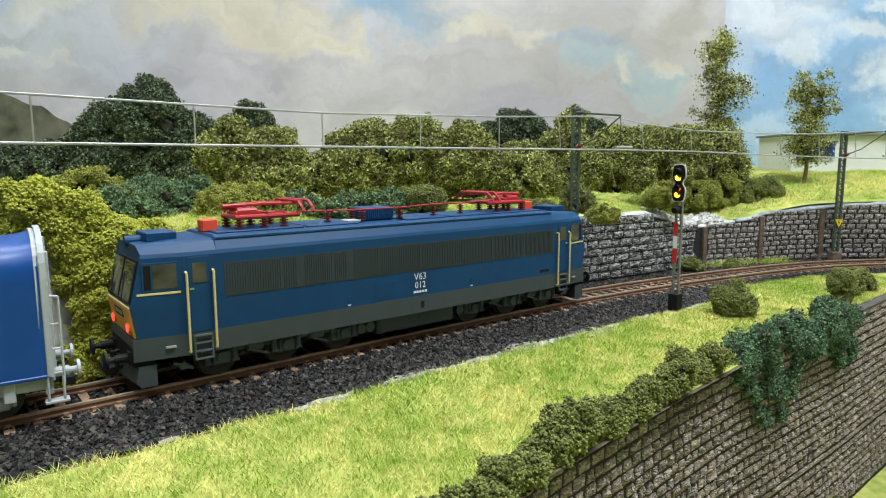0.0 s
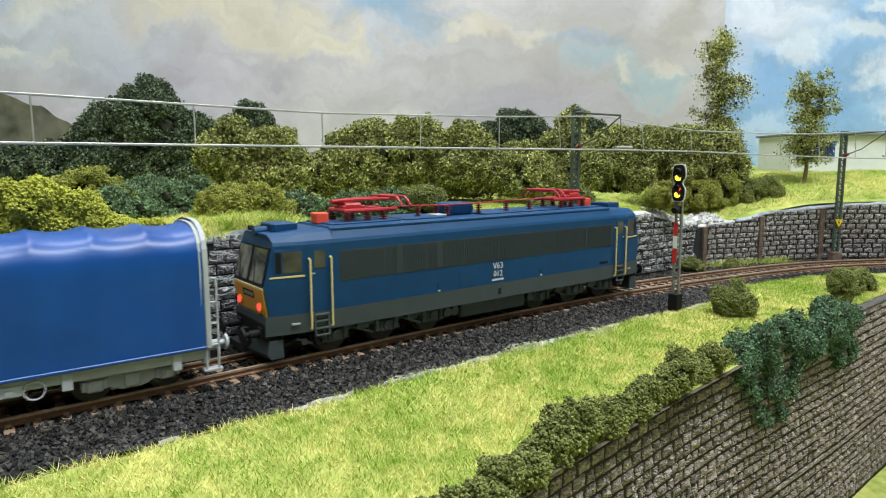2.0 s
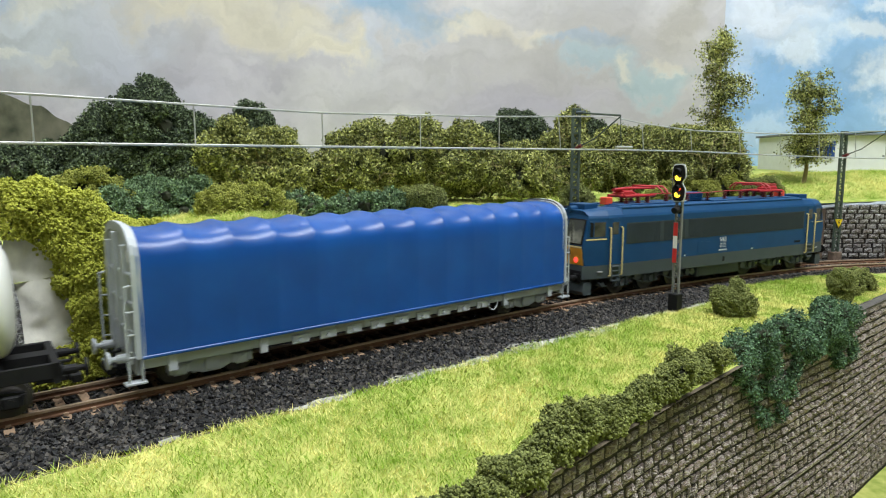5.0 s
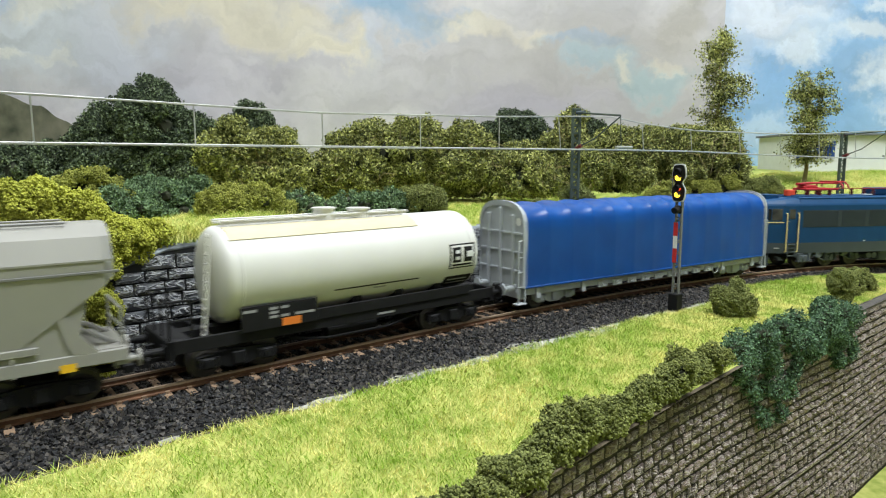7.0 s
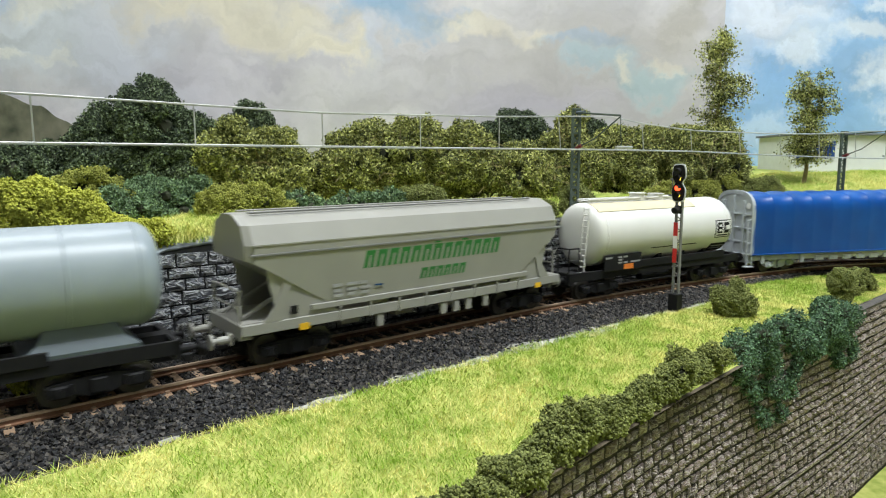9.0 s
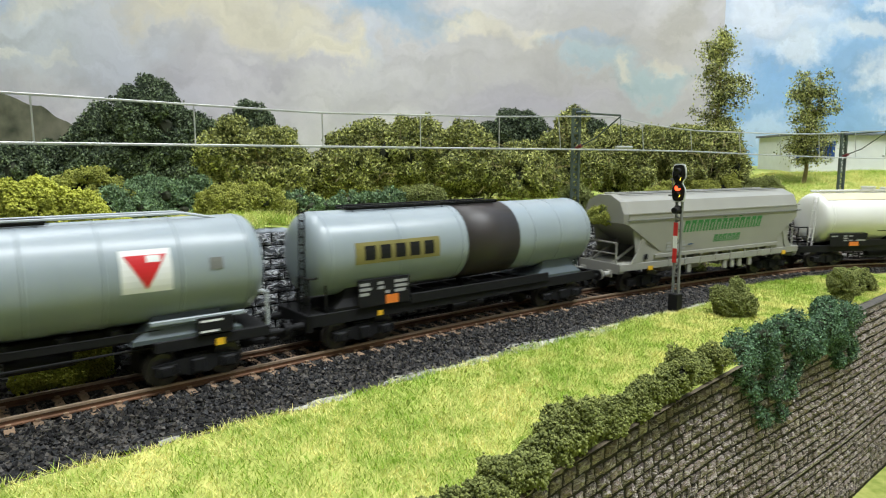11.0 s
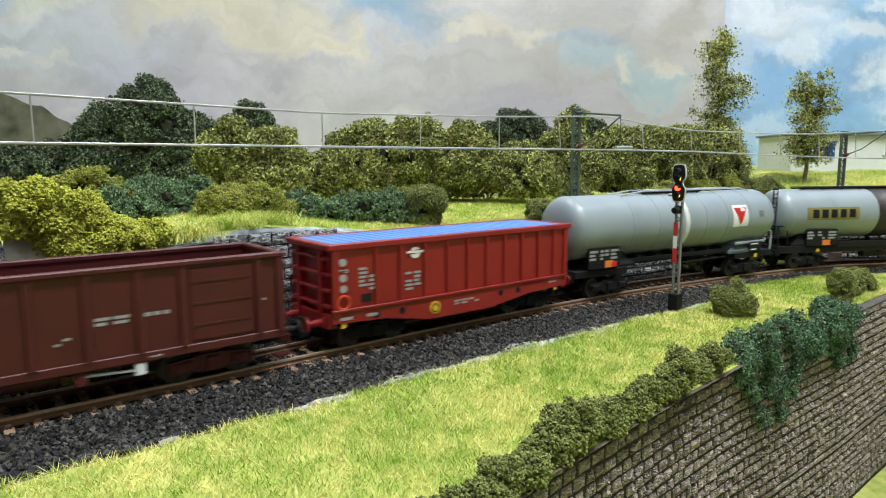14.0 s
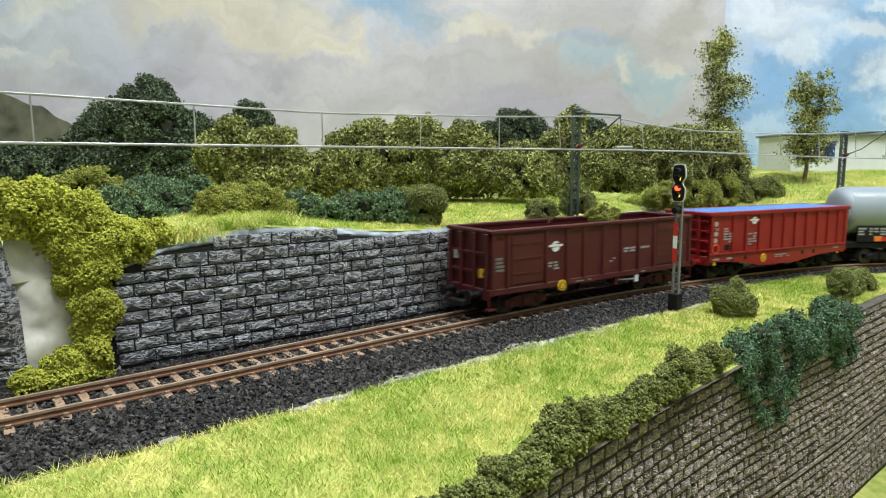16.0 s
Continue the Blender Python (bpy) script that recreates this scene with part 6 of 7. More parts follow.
    part("disc_mark", tube(nb(), [(-17.5 + 1.7 * math.cos(a), -17.6, 11.6 + 1.7 * math.sin(a)) for a in np.linspace(0, 2 * math.pi, 15)], 0.2), M_BROWNBAND, y)
    bars(v, -7, 8, 11.2, 13.6, -17.35, 2, 4, M_GREYPRINT)
    bars(v, 52, 60, 13.6, 14.8, -17.35, 1, 3, M_GREYPRINT)
    bars(v, -62, -45, 12.6, 14.6, -17.35, 1, 3, M_GREYPRINT)
    for x in (-60.5, 57):
        plate("tie_down", x - 1, x + 1, 9.6, 11.6, -16.9, M_YELLOW, v, "yellow tie-down bracket")
    part("air_tank", cyl(nb(), (-10, -5, 7), (10, -5, 7), 2.4, 14), M_BLACK, v)
    for e in (-1, 1):
        bogie(v, e * 44, (-10.3, 10.3), 5.3, M_BLACK)
    buffers(v, L + 1.4, M_RED)
    return vehicle(v, -1104, 44)


red_wagon()


def open_wagon():
    v = thing("open_wagon", "empty maroon high-sided open wagon with white emblem", "open wagon")
    L = 74.0
    for sd in (-1, 1):
        part("side_wall", bx(-L, L, *sorted((sd * 15.4, sd * 16.4)), 12.4, 40, bevel=0.15), M_MAROON, v, "maroon steel side wall")
        part("top_rail", bx(-L - 1, L + 1, *sorted((sd * 14.9, sd * 17.6)), 39.4, 41.2, bevel=0.4), M_MAROON, v)
        part("sill", bx(-L - 1, L + 1, *sorted((sd * 15.0, sd * 17.0)), 11.2, 14.0, bevel=0.25), M_MAROON, v)
        for x in (-73, -64.5, -40.5, -26.5, -14.5, 0, 14, 28, 41, 65.5, 73):
            part("side_rib", loft(nb(), [[(x - w, sd * d, 14.0), (x + w, sd * d, 14.0), (x + w, sd * d2, 39.6), (x - w, sd * d2, 39.6)] for w, d, d2 in ((1.3, 16.3, 16.3), (0.9, 17.6, 17.2))]), M_MAROON, v)
        for x0, x1 in ((-62.5, -42), (43, 63.5)):
            d = part("side_door", bx(x0, x1, *sorted((sd * 16.3, sd * 16.9)), 15.0, 38.4, bevel=0.25), M_MAROON, v)
            for z in (20, 27, 34):
                part("door_rib", bx(x0 + 1, x1 - 1, *sorted((sd * 16.8, sd * 17.15)), z - 0.35, z + 0.35), M_MAROON, d)
    part("wagon_floor", bx(-L, L, -15.4, 15.4, 12.2, 13.4), M_MAROON, v)
    for e in (-1, 1):
        end = part("end_wall", bx(*sorted((e * (L - 1), e * L)), -15.4, 15.4, 12.4, 40, bevel=0.15), M_MAROON, v)
        part("top_rail", bx(*sorted((e * (L - 1.5), e * (L + 1))), -14.9, 14.9, 39.4, 41.2, bevel=0.4), M_MAROON, v)
        for y in (-13.8, -5, 5, 13.8):
            part("end_rib", bx(*sorted((e * (L - 0.1), e * (L + 1.7))), y - 1.1, y + 1.1, 12.5, 39.4, bevel=0.3), M_MAROON, end)
        for z in (21, 30):
            part("end_rib", bx(*sorted((e * (L - 0.1), e * (L + 1.1))), -15.4, 15.4, z - 0.7, z + 0.7, bevel=0.2), M_MAROON, end)
        part("headstock", bx(*sorted((e * (L - 1), e * (L + 1.6))), -15.5, 15.5, 9.0, 14.0, bevel=0.3), M_MAROON, v)
        for z0, y0 in ((26, 8.0), (19, -11.5)):
            part("end_plate", bx(*sorted((e * (L), e * (L + 1.3))), y0, y0 + 2.6, z0, z0 + 4), M_GREYPRINT if y0 > 0 else M_YELLOW, end)
        for sd in (-1, 1):
            b = bx(*sorted((e * (L - 3), e * (L + 2))), *sorted((sd * 14, sd * 17)), 4.4, 5.1)
            tube(b, [(e * (L + 1.6), sd * 16.7, 5), (e * (L + 1.6), sd * 16.7, 12)], 0.4)
            part("shunter_step", b, M_MAROON, v)
    b = nb()
    box(b, -L, L, -3, 3, 9, 12.4)
    for sd in (-1, 1):
        box(b, -34, 34, *sorted((sd * 10, sd * 11.4)), 9.0, 12.4)
    for x in (-30, -15, 0, 15, 30):
        box(b, x - 0.6, x + 0.6, -15, 15, 10, 12.4)
    part("underframe", b, M_MAROON, v)
    winged_disc(v, -34, 31.0, -16.62, 2.6)
    bars(v, -39, -31, 19.8, 24.2, -16.55, 3, 2, M_GREYPRINT)
    bars(v, -72, -65.6, 22, 29, -16.5, 4, 1, M_BANDG)
    bars(v, 16, 26, 24.0, 27.0, -16.55, 2, 2, M_GREYPRINT)
    bars(v, 29.5, 38, 25.0, 27.0, -16.55, 1, 3, M_GREYPRINT)
    bars(v, 5.5, 10, 19.8, 22.4, -16.55, 2, 2, M_GREYPRINT)
    bars(v, 66.5, 71, 25.0, 26.4, -16.55, 1, 2, M_GREYPRINT)
    bars(v, -20, -8, 12.2, 13.0, -17.15, 1, 4, M_GREYPRINT)
    bars(v, 30, 45, 12.2, 13.0, -17.15, 1, 3, M_GREYPRINT)
    y = part("yellow_disc", cyl(nb(), (-30, -17.5, 11.6), (-30, -17.0, 11.6), 2.8, 20), M_YELLOW, v, "yellow disc on the sill")
    part("disc_mark", tube(nb(), [(-30 + 1.7 * math.cos(a), -17.6, 11.6 + 1.7 * math.sin(a)) for a in np.linspace(0, 2 * math.pi, 15)], 0.2), M_BROWNBAND, y)
    part("brake_lever", bx(26, 29, -16.6, -15.8, 7.0, 10.8, bevel=0.2), M_WHITE, v, "white brake changeover lever")
    part("brake_rod", tube(nb(), [(12, -15.8, 9.6), (27, -15.8, 8.6)], 0.5), M_GREYPRINT, v)
    part("brake_box", bx(10, 13, -16.4, -14, 6.8, 12.0, bevel=0.2), M_MAROON, v)
    part("air_tank", cyl(nb(), (-8, -6, 8), (8, -6, 8), 2.2, 14), M_MAROON, v)
    for e in (-1, 1):
        bogie(v, e * 50, (-10.3, 10.3), 5.3, M_MAROON)
    buffers(v, L + 1.6, M_BLACK)
    return vehicle(v, -1263, 50)


open_wagon()


# ---- plants ----
M_LEAFY = mat("olive_leaf_flock", (0.085, 0.11, 0.02), 0.7, var=0.35, scale=160, island=0.9, col2=(0.60, 0.62, 0.19), spread=(0.2, 0.95))
M_YEL = mat("yellow_green_foam", (0.34, 0.38, 0.035), 0.85, var=0.3, scale=160, island=0.3, col2=(0.66, 0.66, 0.10), spread=(0.2, 0.9))
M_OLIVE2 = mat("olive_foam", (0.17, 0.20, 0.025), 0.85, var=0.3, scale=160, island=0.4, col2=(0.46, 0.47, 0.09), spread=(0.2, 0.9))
M_TEAL = mat("blue_green_fibre", (0.075, 0.14, 0.065), 0.85, var=0.3, scale=160, island=0.7, col2=(0.27, 0.40, 0.19), spread=(0.2, 0.9))
M_DGREEN = mat("dark_green_foam", (0.10, 0.125, 0.025), 0.85, var=0.3, scale=160, island=0.4, col2=(0.33, 0.36, 0.10), spread=(0.2, 0.9))
M_DARK = mat("blackish_green_leaf", (0.025, 0.045, 0.02), 0.8, var=0.3, scale=120, island=1.0, col2=(0.22, 0.29, 0.15), spread=(0.35, 1.1))
# Blackish fill for bush insides: shade between clumps, put into the colour.
M_CORE = mat("dark_inner_shade_core", (0.025, 0.03, 0.012), 0.9, var=0.4, scale=300)
M_TWIG = mat("tan_twig", (0.25, 0.20, 0.08), 0.8, var=0.3, scale=300)
M_GRASS = mat("bright_static_grass", (0.33, 0.56, 0.022), 0.7, var=0.3, scale=110, island=0.22, col2=(0.84, 0.76, 0.27), spread=(0.40, 0.63))

OCTA_V = np.array([(1, 0, 0), (-1, 0, 0), (0, 1, 0), (0, -1, 0), (0, 0, 1), (0, 0, -1)], float)
OCTA_F = np.array([(0, 2, 4), (2, 1, 4), (1, 3, 4), (3, 0, 4), (2, 0, 5), (1, 2, 5), (3, 1, 5), (0, 3, 5)])
LEAF_V = np.array([(-1, 0, 0), (0, -0.55, 0.18), (1, 0, 0), (0, 0.55, 0.18)], float)
LEAF_F = np.array([(0, 1, 2), (0, 2, 3)])


def turns(rng, n):
    q = rng.normal(size=(n, 4))
    q /= np.linalg.norm(q, axis=1)[:, None]
    w, x, y, z = q.T
    return np.stack([np.stack([1 - 2 * (y * y + z * z), 2 * (x * y - z * w), 2 * (x * z + y * w)], -1), np.stack([2 * (x * y + z * w), 1 - 2 * (x * x + z * z), 2 * (y * z - x * w)], -1), np.stack([2 * (x * z - y * w), 2 * (y * z + x * w), 1 - 2 * (x * x + y * y)], -1)], 1)


def scatter(rng, pts, size, V, F, stretch=0.25):
    """One small shape at each point, turned and sized by chance."""
    n = len(pts)
    R = turns(rng, n)
    s = size * rng.uniform(0.65, 1.35, n)[:, None, None]
    v = V[None] * (1 + rng.uniform(-stretch, stretch, (n, len(V), 1)))
    P = np.einsum("nij,nkj->nki", R, v) * s + pts[:, None]
    f = F[None] + (np.arange(n) * len(V))[:, None, None]
    return P.reshape(-1, 3), f.reshape(-1, 3)


def lobes(rng, w, d, h, n):
    c = rng.uniform(-1, 1, (n * 5, 3))
    c = c[np.sum(c**2, 1) < 1][:n]
    far = np.sqrt(np.sum(c**2, 1))
    r = rng.uniform(0.6, 1.4, len(c)) * (0.29 - 0.15 * far) * min(w, h * 1.3)
    c = c * (w * 0.46, d * 0.42, h * 0.44) + (0, 0, h * 0.46)
    return c, r


def clumps(rng, c, r, size, each):
    """Small tufts over the outside of the large lobes, for a knobbly, uneven outline."""
    u = rng.normal(size=(len(c), each, 3))
    u /= np.linalg.norm(u, axis=2)[:, :, None]
    p = (c[:, None] + u * (r[:, None, None] * rng.uniform(0.85, 1.36, (len(c), each, 1)))).reshape(-1, 3)
    keep = np.ones(len(p), bool)
    for cc, rr in zip(c, r):
        keep &= np.sum((p - cc) ** 2, 1) > (rr * 0.8) ** 2
    p = p[keep & (p[:, 2] > -1)]
    return p, size * rng.uniform(0.45, 1.3, len(p))


def crown_points(rng, c, r, count, low, shell=0.28, fuzz=0.35):
    k = rng.choice(len(c), count, p=r**2 / np.sum(r**2))
    u = rng.normal(size=(count, 3))
    u /= np.linalg.norm(u, axis=1)[:, None]
    p = c[k] + u * (r[k] * (1 - shell * rng.random(count) ** 1.6) * rng.uniform(0.9, 1.12, count))[:, None]
    # drop what lies deep inside another clump
    keep = p[:, 2] > low
    for cc, rr in zip(c, r):
        keep &= np.sum((p - cc) ** 2, 1) > (rr * 0.66) ** 2
    return p[keep] + rng.normal(size=(int(np.sum(keep)), 3)) * fuzz


# Added balls inside the clumps; their darker colour stands in for inner shade.
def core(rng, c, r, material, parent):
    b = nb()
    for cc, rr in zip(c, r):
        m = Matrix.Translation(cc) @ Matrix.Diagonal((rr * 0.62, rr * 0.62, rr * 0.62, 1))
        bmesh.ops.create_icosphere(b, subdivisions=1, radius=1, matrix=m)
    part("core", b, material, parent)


COUNT = [0]


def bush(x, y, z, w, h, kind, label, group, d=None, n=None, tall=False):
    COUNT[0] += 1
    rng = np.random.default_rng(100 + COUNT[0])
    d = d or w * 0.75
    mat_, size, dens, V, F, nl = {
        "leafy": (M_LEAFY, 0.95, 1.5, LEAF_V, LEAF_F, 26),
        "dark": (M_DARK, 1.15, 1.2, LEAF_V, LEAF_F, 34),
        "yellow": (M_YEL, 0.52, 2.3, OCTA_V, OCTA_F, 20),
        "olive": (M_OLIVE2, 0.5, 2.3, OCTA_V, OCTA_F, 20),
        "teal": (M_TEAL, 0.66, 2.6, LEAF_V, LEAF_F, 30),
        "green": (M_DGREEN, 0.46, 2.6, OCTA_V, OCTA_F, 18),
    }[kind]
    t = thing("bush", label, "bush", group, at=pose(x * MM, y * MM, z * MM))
    c, r = lobes(rng, w, d, h, n or nl)
    big_c, big_r = c, r
    grain = {"leafy": 0.10, "dark": 0.10, "teal": 0.12}.get(kind, 0.15)
    c, r = clumps(rng, c, r, max(1.3, grain * min(w, h)), 26 if kind in ("leafy", "dark") else 15)
    area = 4 * math.pi * float(np.sum(r**2)) * 0.62
    p = crown_points(rng, c, r, int(area * dens), -1.5, fuzz=0.8 if kind in ("leafy", "dark") else 0.3)
    v, f = scatter(rng, p, size, V, F)
    raw("foliage", v, f, mat_, t)
    # Yellow bushes take the olive tone for their painted inner shade.
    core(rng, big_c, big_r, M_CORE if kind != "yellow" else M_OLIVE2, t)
    if kind == "leafy":
        b = nb()
        for _ in range(14):
            a = Vector(c[rng.integers(len(c))])
            q = a + Vector(rng.normal(size=3) * w * 0.2)
            q.z = min(max(q.z, 1), h * 0.72)
            tube(b, [tuple(a + Vector((0, -w * 0.2, -h * 0.15))), tuple((a + q) / 2 + Vector((0, -w * 0.22, 1))), tuple(q + Vector((0, -w * 0.22, 0)))], 0.22, 4)
        part("twig_work", b, M_TWIG, t, "tan twigs")
    return t


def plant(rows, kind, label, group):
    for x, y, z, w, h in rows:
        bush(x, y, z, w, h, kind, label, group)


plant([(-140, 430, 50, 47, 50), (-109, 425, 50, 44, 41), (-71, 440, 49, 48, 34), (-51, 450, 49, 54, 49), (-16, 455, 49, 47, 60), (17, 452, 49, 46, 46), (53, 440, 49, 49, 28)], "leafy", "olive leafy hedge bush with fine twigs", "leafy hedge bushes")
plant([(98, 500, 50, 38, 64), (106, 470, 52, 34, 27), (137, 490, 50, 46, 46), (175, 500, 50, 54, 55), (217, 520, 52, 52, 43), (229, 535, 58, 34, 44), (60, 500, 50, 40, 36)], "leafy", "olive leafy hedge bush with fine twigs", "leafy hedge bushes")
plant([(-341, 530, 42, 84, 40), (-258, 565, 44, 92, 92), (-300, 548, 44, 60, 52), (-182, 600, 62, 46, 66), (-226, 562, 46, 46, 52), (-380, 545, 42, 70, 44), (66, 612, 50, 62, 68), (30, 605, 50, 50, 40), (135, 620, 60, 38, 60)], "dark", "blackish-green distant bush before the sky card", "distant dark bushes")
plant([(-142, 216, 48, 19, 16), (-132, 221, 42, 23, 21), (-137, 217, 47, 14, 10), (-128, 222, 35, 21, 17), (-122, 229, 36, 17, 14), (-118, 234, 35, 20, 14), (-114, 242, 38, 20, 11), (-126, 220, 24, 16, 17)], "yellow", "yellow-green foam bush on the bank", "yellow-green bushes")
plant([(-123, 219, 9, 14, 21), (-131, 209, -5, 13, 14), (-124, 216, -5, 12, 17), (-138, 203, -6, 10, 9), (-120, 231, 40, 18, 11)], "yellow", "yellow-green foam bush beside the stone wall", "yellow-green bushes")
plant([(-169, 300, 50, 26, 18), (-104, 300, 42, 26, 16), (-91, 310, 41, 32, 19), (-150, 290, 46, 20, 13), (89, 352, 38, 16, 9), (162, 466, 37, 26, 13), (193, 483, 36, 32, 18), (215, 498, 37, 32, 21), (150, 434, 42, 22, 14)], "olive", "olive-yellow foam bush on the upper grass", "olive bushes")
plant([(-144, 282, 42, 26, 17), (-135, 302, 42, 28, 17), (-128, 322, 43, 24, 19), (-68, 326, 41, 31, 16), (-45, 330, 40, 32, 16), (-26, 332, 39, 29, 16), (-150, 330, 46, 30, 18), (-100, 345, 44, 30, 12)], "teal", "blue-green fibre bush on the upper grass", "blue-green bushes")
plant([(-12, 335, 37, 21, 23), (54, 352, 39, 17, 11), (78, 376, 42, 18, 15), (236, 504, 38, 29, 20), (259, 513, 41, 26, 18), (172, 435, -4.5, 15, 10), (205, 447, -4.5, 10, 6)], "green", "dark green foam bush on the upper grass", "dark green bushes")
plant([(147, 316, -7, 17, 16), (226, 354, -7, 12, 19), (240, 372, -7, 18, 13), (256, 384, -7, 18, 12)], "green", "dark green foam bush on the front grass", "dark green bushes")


def lip_hedge():
    rng = random.Random(8)
    d = D0 + 66
    while d < D0 + 318:
        h = rng.uniform(5.0, 13.5)
        w = h * rng.uniform(0.75, 1.25)
        p = front_pose(d, 0) @ Vector((0, rng.uniform(-2.2, 1.8), 0))
        bush(p.x, p.y, -8.4, w, h, "green", "dark green foam bush along the wall top", "hedge along the retaining wall", d=w * 0.9, n=8)
        d += w * rng.uniform(0.5, 0.85)


lip_hedge()


def hanging_bush():
    t = thing("hanging_shrub", "blue-green fibre shrub hanging over the stone wall", "shrub")
    rng = np.random.default_rng(77)
    c, r = [], []
    for i in range(70):
        u = rng.random()
        d = D0 + 330 + u * 125
        low = -40 if 0.12 < u < 0.42 else (-30 if u > 0.75 else -20)
        z = rng.uniform(low, 1.5)
        q = front_pose(d, z) @ Vector((0, rng.uniform(-2.5, 7.0) if z > -7 else rng.uniform(-2.5, 0.5), 0))
        c.append(tuple(q))
        r.append(rng.uniform(4.2, 7.2) if z > -14 else rng.uniform(3.0, 4.6))
    c, r = np.array(c), np.array(r)
    p = crown_points(rng, c, r, int(4 * math.pi * np.sum(r**2) * 2.2), -60, 0.4)
    v, f = scatter(rng, p, 0.62, LEAF_V, LEAF_F)
    raw("foliage", v, f, M_TEAL2, t)
    # Dark balls again, painting shade between the hanging fibres.
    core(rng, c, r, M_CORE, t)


M_TEAL2 = mat("dark_blue_green_fibre", (0.045, 0.10, 0.055), 0.85, var=0.3, scale=160, island=0.7, col2=(0.20, 0.34, 0.18), spread=(0.2, 0.9))
hanging_bush()


def tree(x, y, z, h, w, seed, label):
    t = thing("tree", label, "tree", "birch-like trees", at=pose(x * MM, y * MM, z * MM))
    rng = np.random.default_rng(seed)
    b = nb()
    pts = [Vector((0, 0, -4))]
    for i in range(1, 8):
        pts.append(Vector((rng.normal() * w * 0.03, rng.normal() * w * 0.03, h * 0.94 * i / 7)))
    for i, (p, q) in enumerate(zip(pts, pts[1:])):
        cyl(b, p, q, 1.5 * (1 - i / 8) + 0.3, 7, 1.5 * (1 - (i + 1) / 8) + 0.3)
    tips = []
    for i in range(58):
        f = rng.uniform(0.16, 1.0)
        a = Vector(pts[min(6, int(f * 7))]).lerp(pts[min(7, int(f * 7) + 1)], (f * 7) % 1)
        ang = rng.uniform(0, 2 * math.pi)
        ln = w * 0.5 * rng.uniform(0.35, 1.0) * lin(f, [0.15, 0.45, 0.8, 1], [0.7, 1.0, 0.95, 0.6])
        q = a + Vector((math.cos(ang) * ln, math.sin(ang) * ln, ln * rng.uniform(-0.05, 0.6)))
        m = (a + q) / 2 + Vector((0, 0, ln * 0.12))
        tube(b, [tuple(a), tuple(m), tuple(q)], 0.32, 5)
        tips += [(q, 1.0), (m, 0.8)]
    part("trunk", b, M_TWIG, t, "tan trunk with thin limbs")
    c = np.array([tuple(p) for p, _ in tips])
    r = np.array([rng.uniform(2.4, 5.0) * k * w / 42 for _, k in tips])
    k = rng.choice(len(c), int(10500 * w / 42))
    p = c[k] + rng.normal(size=(len(k), 3)) * (r[k] * 0.8)[:, None]
    v, f = scatter(rng, p, 1.0, LEAF_V, LEAF_F)
    raw("crown", v, f, M_LEAFY, t)


tree(237, 555, 58, 126, 47, 41, "tall thin-crowned tree with olive leaves before the sky cards")
tree(308, 545, 55, 92, 44, 44, "smaller thin-crowned tree beside the white house")


# ---- grass and ballast ----
def blades(name, pts, hmin, hmax, seed, label):
    rng = np.random.default_rng(seed)
    n = len(pts)
    h = rng.uniform(hmin, hmax, n)
    a = rng.uniform(0, 2 * math.pi, n)
    lean = rng.normal(size=(n, 2)) * 0.75
    w = 0.15
    base = np.asarray(pts)
    v = np.empty((n, 3, 3))
    v[:, 0] = base + np.stack([np.cos(a) * w, np.sin(a) * w, 0 * a], -1)
    v[:, 1] = base - np.stack([np.cos(a) * w, np.sin(a) * w, 0 * a], -1)
    v[:, 2] = base + np.stack([lean[:, 0] * h, lean[:, 1] * h, h], -1)
    f = np.arange(n * 3).reshape(n, 3)
    tagged(raw(name, v.reshape(-1, 3), f, M_GRASS), label, "grass", kind="stuff")


def land_points(rng, n, s0, s1, o0, o1):
    """Points on the ground between two offsets given as functions of s; heights by a coarse table."""
    ss = np.linspace(s0, s1, 120)
    us = np.linspace(0, 1, 24)
    H = np.array([[land(s, o0(s) + (o1(s) - o0(s)) * u) for u in us] for s in ss])
    s, u = rng.uniform(s0, s1, n), rng.random(n)
    fi, fj = (s - s0) / (s1 - s0) * 119, u * 23
    i, j = np.minimum(fi.astype(int), 118), np.minimum(fj.astype(int), 22)
    a, b = fi - i, fj - j
    z = H[i, j] * (1 - a) * (1 - b) + H[i + 1, j] * a * (1 - b) + H[i, j + 1] * (1 - a) * b + H[i + 1, j + 1] * a * b
    A, B = np.interp(s, ss, [o0(q) for q in ss]), np.interp(s, ss, [o1(q) for q in ss])
    off = A + (B - A) * u
    th = np.interp(s, SS, TH)
    return np.stack([np.interp(s, SS, TX) - np.sin(th) * off, np.interp(s, SS, TY) + np.cos(th) * off, z], -1)


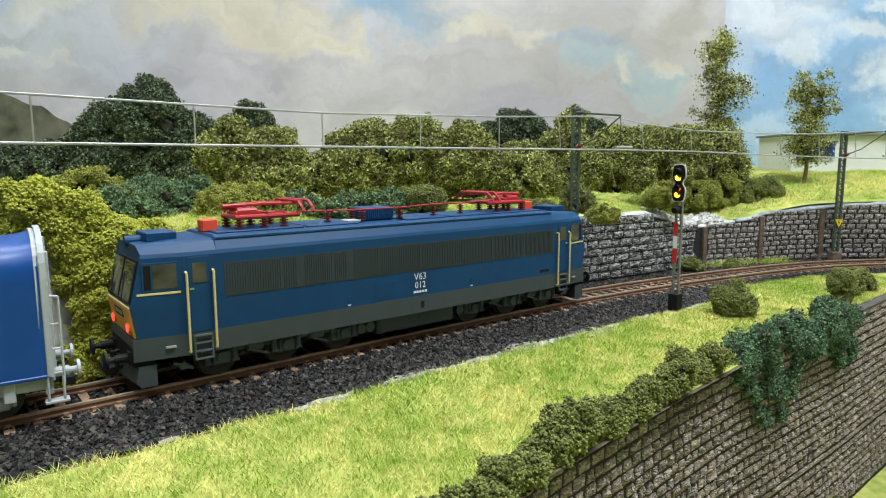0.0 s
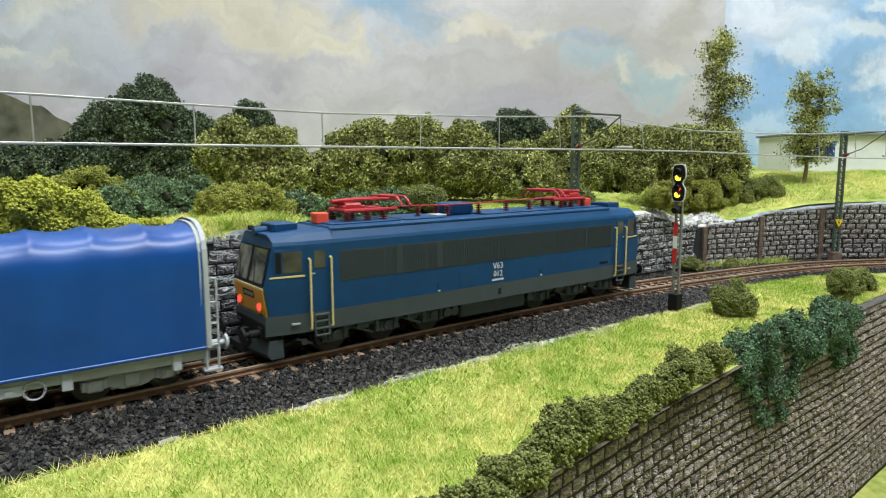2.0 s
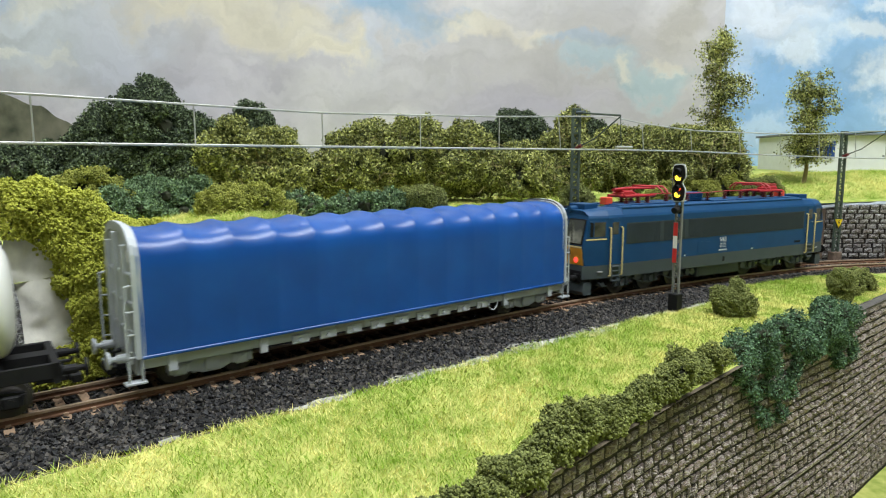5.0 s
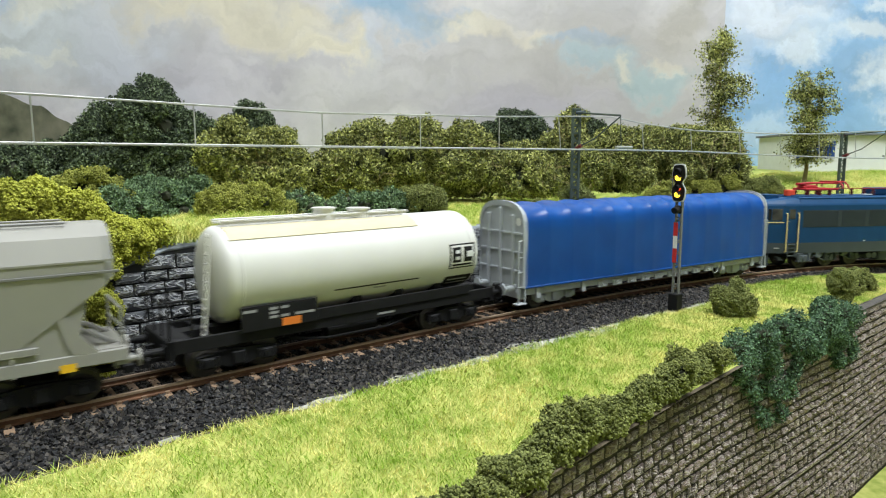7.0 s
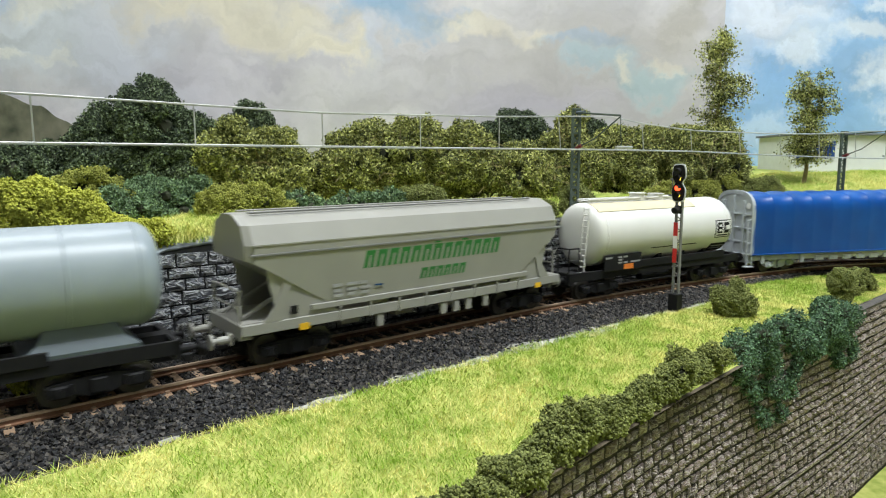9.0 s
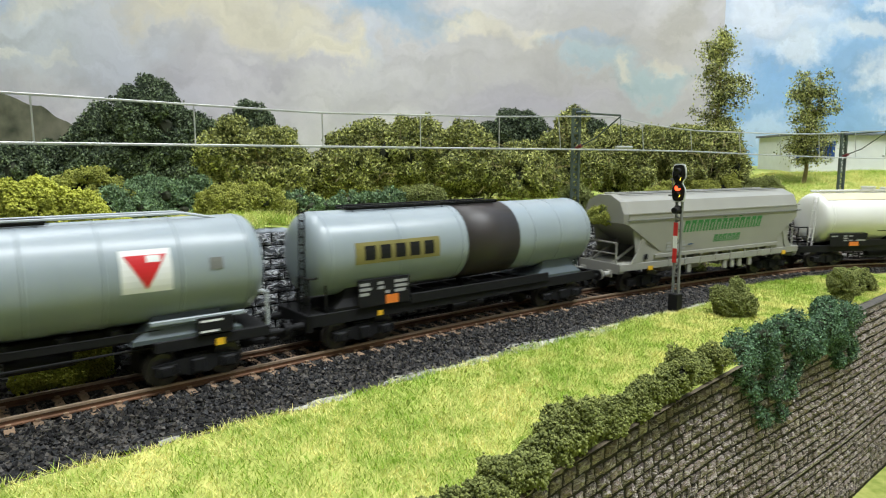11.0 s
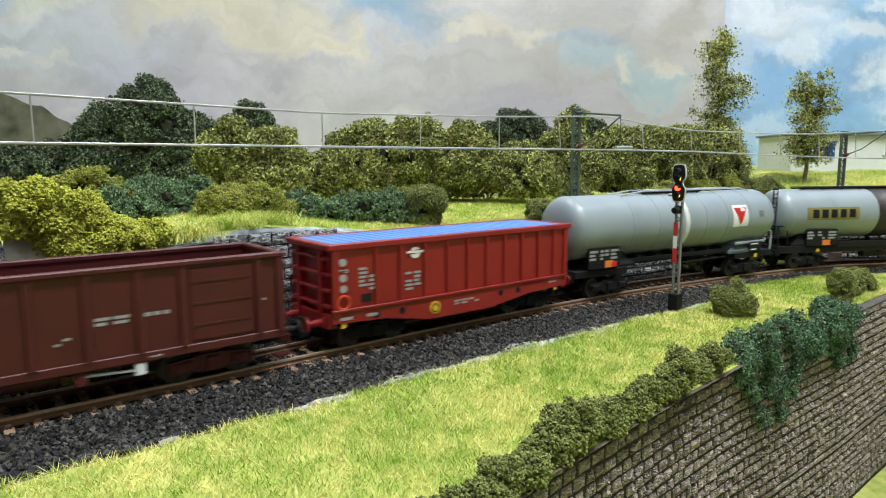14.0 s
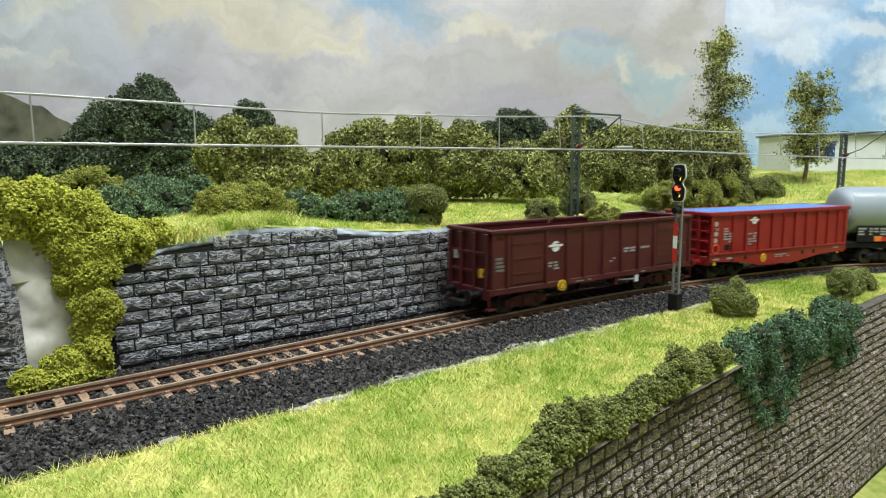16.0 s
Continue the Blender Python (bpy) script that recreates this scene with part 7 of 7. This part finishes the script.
def ground_cover():
    rng = np.random.default_rng(9)
    p = land_points(rng, 150000, -60, 500, lambda s: lip_offset(s) + 1.5, lambda s: edge_off(s) - 1.0 - 2.5 * abs(noise.noise(Vector((s / 15, 2, 0)))))
    blades("grass", p, 0.8, 2.4, 1, "bright yellow-green static grass on the front strip")
    p = land_points(rng, 110000, 30, 640, lambda s: wall_off(s) + 6, lambda s: wall_off(s) + 110)
    blades("grass_upper", p, 0.9, 2.6, 2, "bright yellow-green static grass behind the wall")
    tufts = []
    for s, o, n in ((58, 5, 700), (66, 7, 900), (84, 9, 900), (100, 12, 700), (425, -6, 500), (448, -4, 300), (470, -5, 500)):
        q = along(s, wall_off(s) + o)
        z = land(s, wall_off(s) + o)
        tufts.append(np.stack([rng.normal(q.x, 6, n), rng.normal(q.y, 3, n), np.full(n, z)], -1))
    blades("grass_tufts", np.concatenate(tufts), 3.0, 6.5, 3, "taller grass tufts along the wall")
    st = []
    for n, s0, s1, a, b in ((23000, -60, 520, lambda s: edge_off(s) - 0.5, lambda s: -14.0), (14000, -60, 560, lambda s: 14.0, lambda s: wall_off(s) - 1.5), (9000, -60, 560, lambda s: -7.0, lambda s: 7.0), (5000, -60, 560, lambda s: -15.0, lambda s: -10.2), (5000, -60, 560, lambda s: 10.2, lambda s: 15.0)):
        q = land_points(rng, n, s0, s1, a, b)
        q[:, 2] += rng.uniform(-0.35, 0.75, n)
        st.append(q)
    v, f = scatter(rng, np.concatenate(st), 0.82, OCTA_V, OCTA_F, 0.45)
    tagged(raw("ballast", v, f, M_STONE), "dark grey crushed-stone ballast", "ballast", kind="stuff")


ground_cover()


def rubble():
    """White broken plaster below the bushes, along the low stretch of the wall."""
    rng = np.random.default_rng(31)
    pts = []
    for s, o in zip(rng.uniform(366, 432, 420), rng.uniform(1.0, 15.0, 420)):
        q = along(s, wall_off(s) + max(o, 2.2))
        pts.append((q.x, q.y, land(s, wall_off(s) + max(o, 2.2)) + rng.uniform(-0.4, 0.9)))
    v, f = scatter(rng, np.array(pts), 1.9, OCTA_V, OCTA_F, 0.5)
    tagged(raw("rubble", v, f, M_WHITEROCK), "white broken plaster rubble behind the low wall", "rubble", kind="stuff")


rubble()
sheet("ballast_bed", -200, 900, 6, lambda s: np.concatenate([np.linspace(edge_off(s), -14, 6), [-8, 0, 8], np.linspace(14, wall_off(s) - 0.3, 5)]), M_BALLASTBED, "dark ballast bed under the track", "ballast bed", lift=0.12)
sheet("grass_bed", -200, 900, 6, lambda s: np.linspace(lip_offset(s) + 0.5, edge_off(s) - 3, 12), M_GRASSBED, "green grass mat on the front strip", "grass mat", lift=0.15)


# ---- what moves ----
def motions():
    times = [i / 10 for i in range(161)]
    for ob, back, half in TRAIN:
        walk(ob, [(t, ride(run(t) + back, half)) for t in times])
    place = {ob.name: (back, half) for ob, back, half in TRAIN}
    coarse = [i / 5 for i in range(81)]
    for ob, v, x in TURN:
        back, half = place[v.name]
        rows = []
        for t in coarse:
            s = run(t) + back
            a, b = along(s - half), along(s + half)
            rows.append((t, pose(x * MM, 0, 0, 0, 0, math.degrees(heading(s + x) - math.atan2(b.y - a.y, b.x - a.x)))))
        walk(ob, rows)
    fine = [i / 30 for i in range(481)]
    for w, x, r in SPIN:
        walk(w, [(t, Matrix.Translation((x * MM, 0, r * MM)) @ Matrix.Rotation((run(t) - run(0)) / r, 4, "Y")) for t in fine])
    # the added blinds slide down one lamp, standing in for the switch to red
    for o, z in BLINDS:
        walk(o, [(t, pose(0, 0, (z - d) * MM)) for t, d in ((0, 0), (8.05, 0), (8.2, 3.2), (16, 3.2))])


motions()
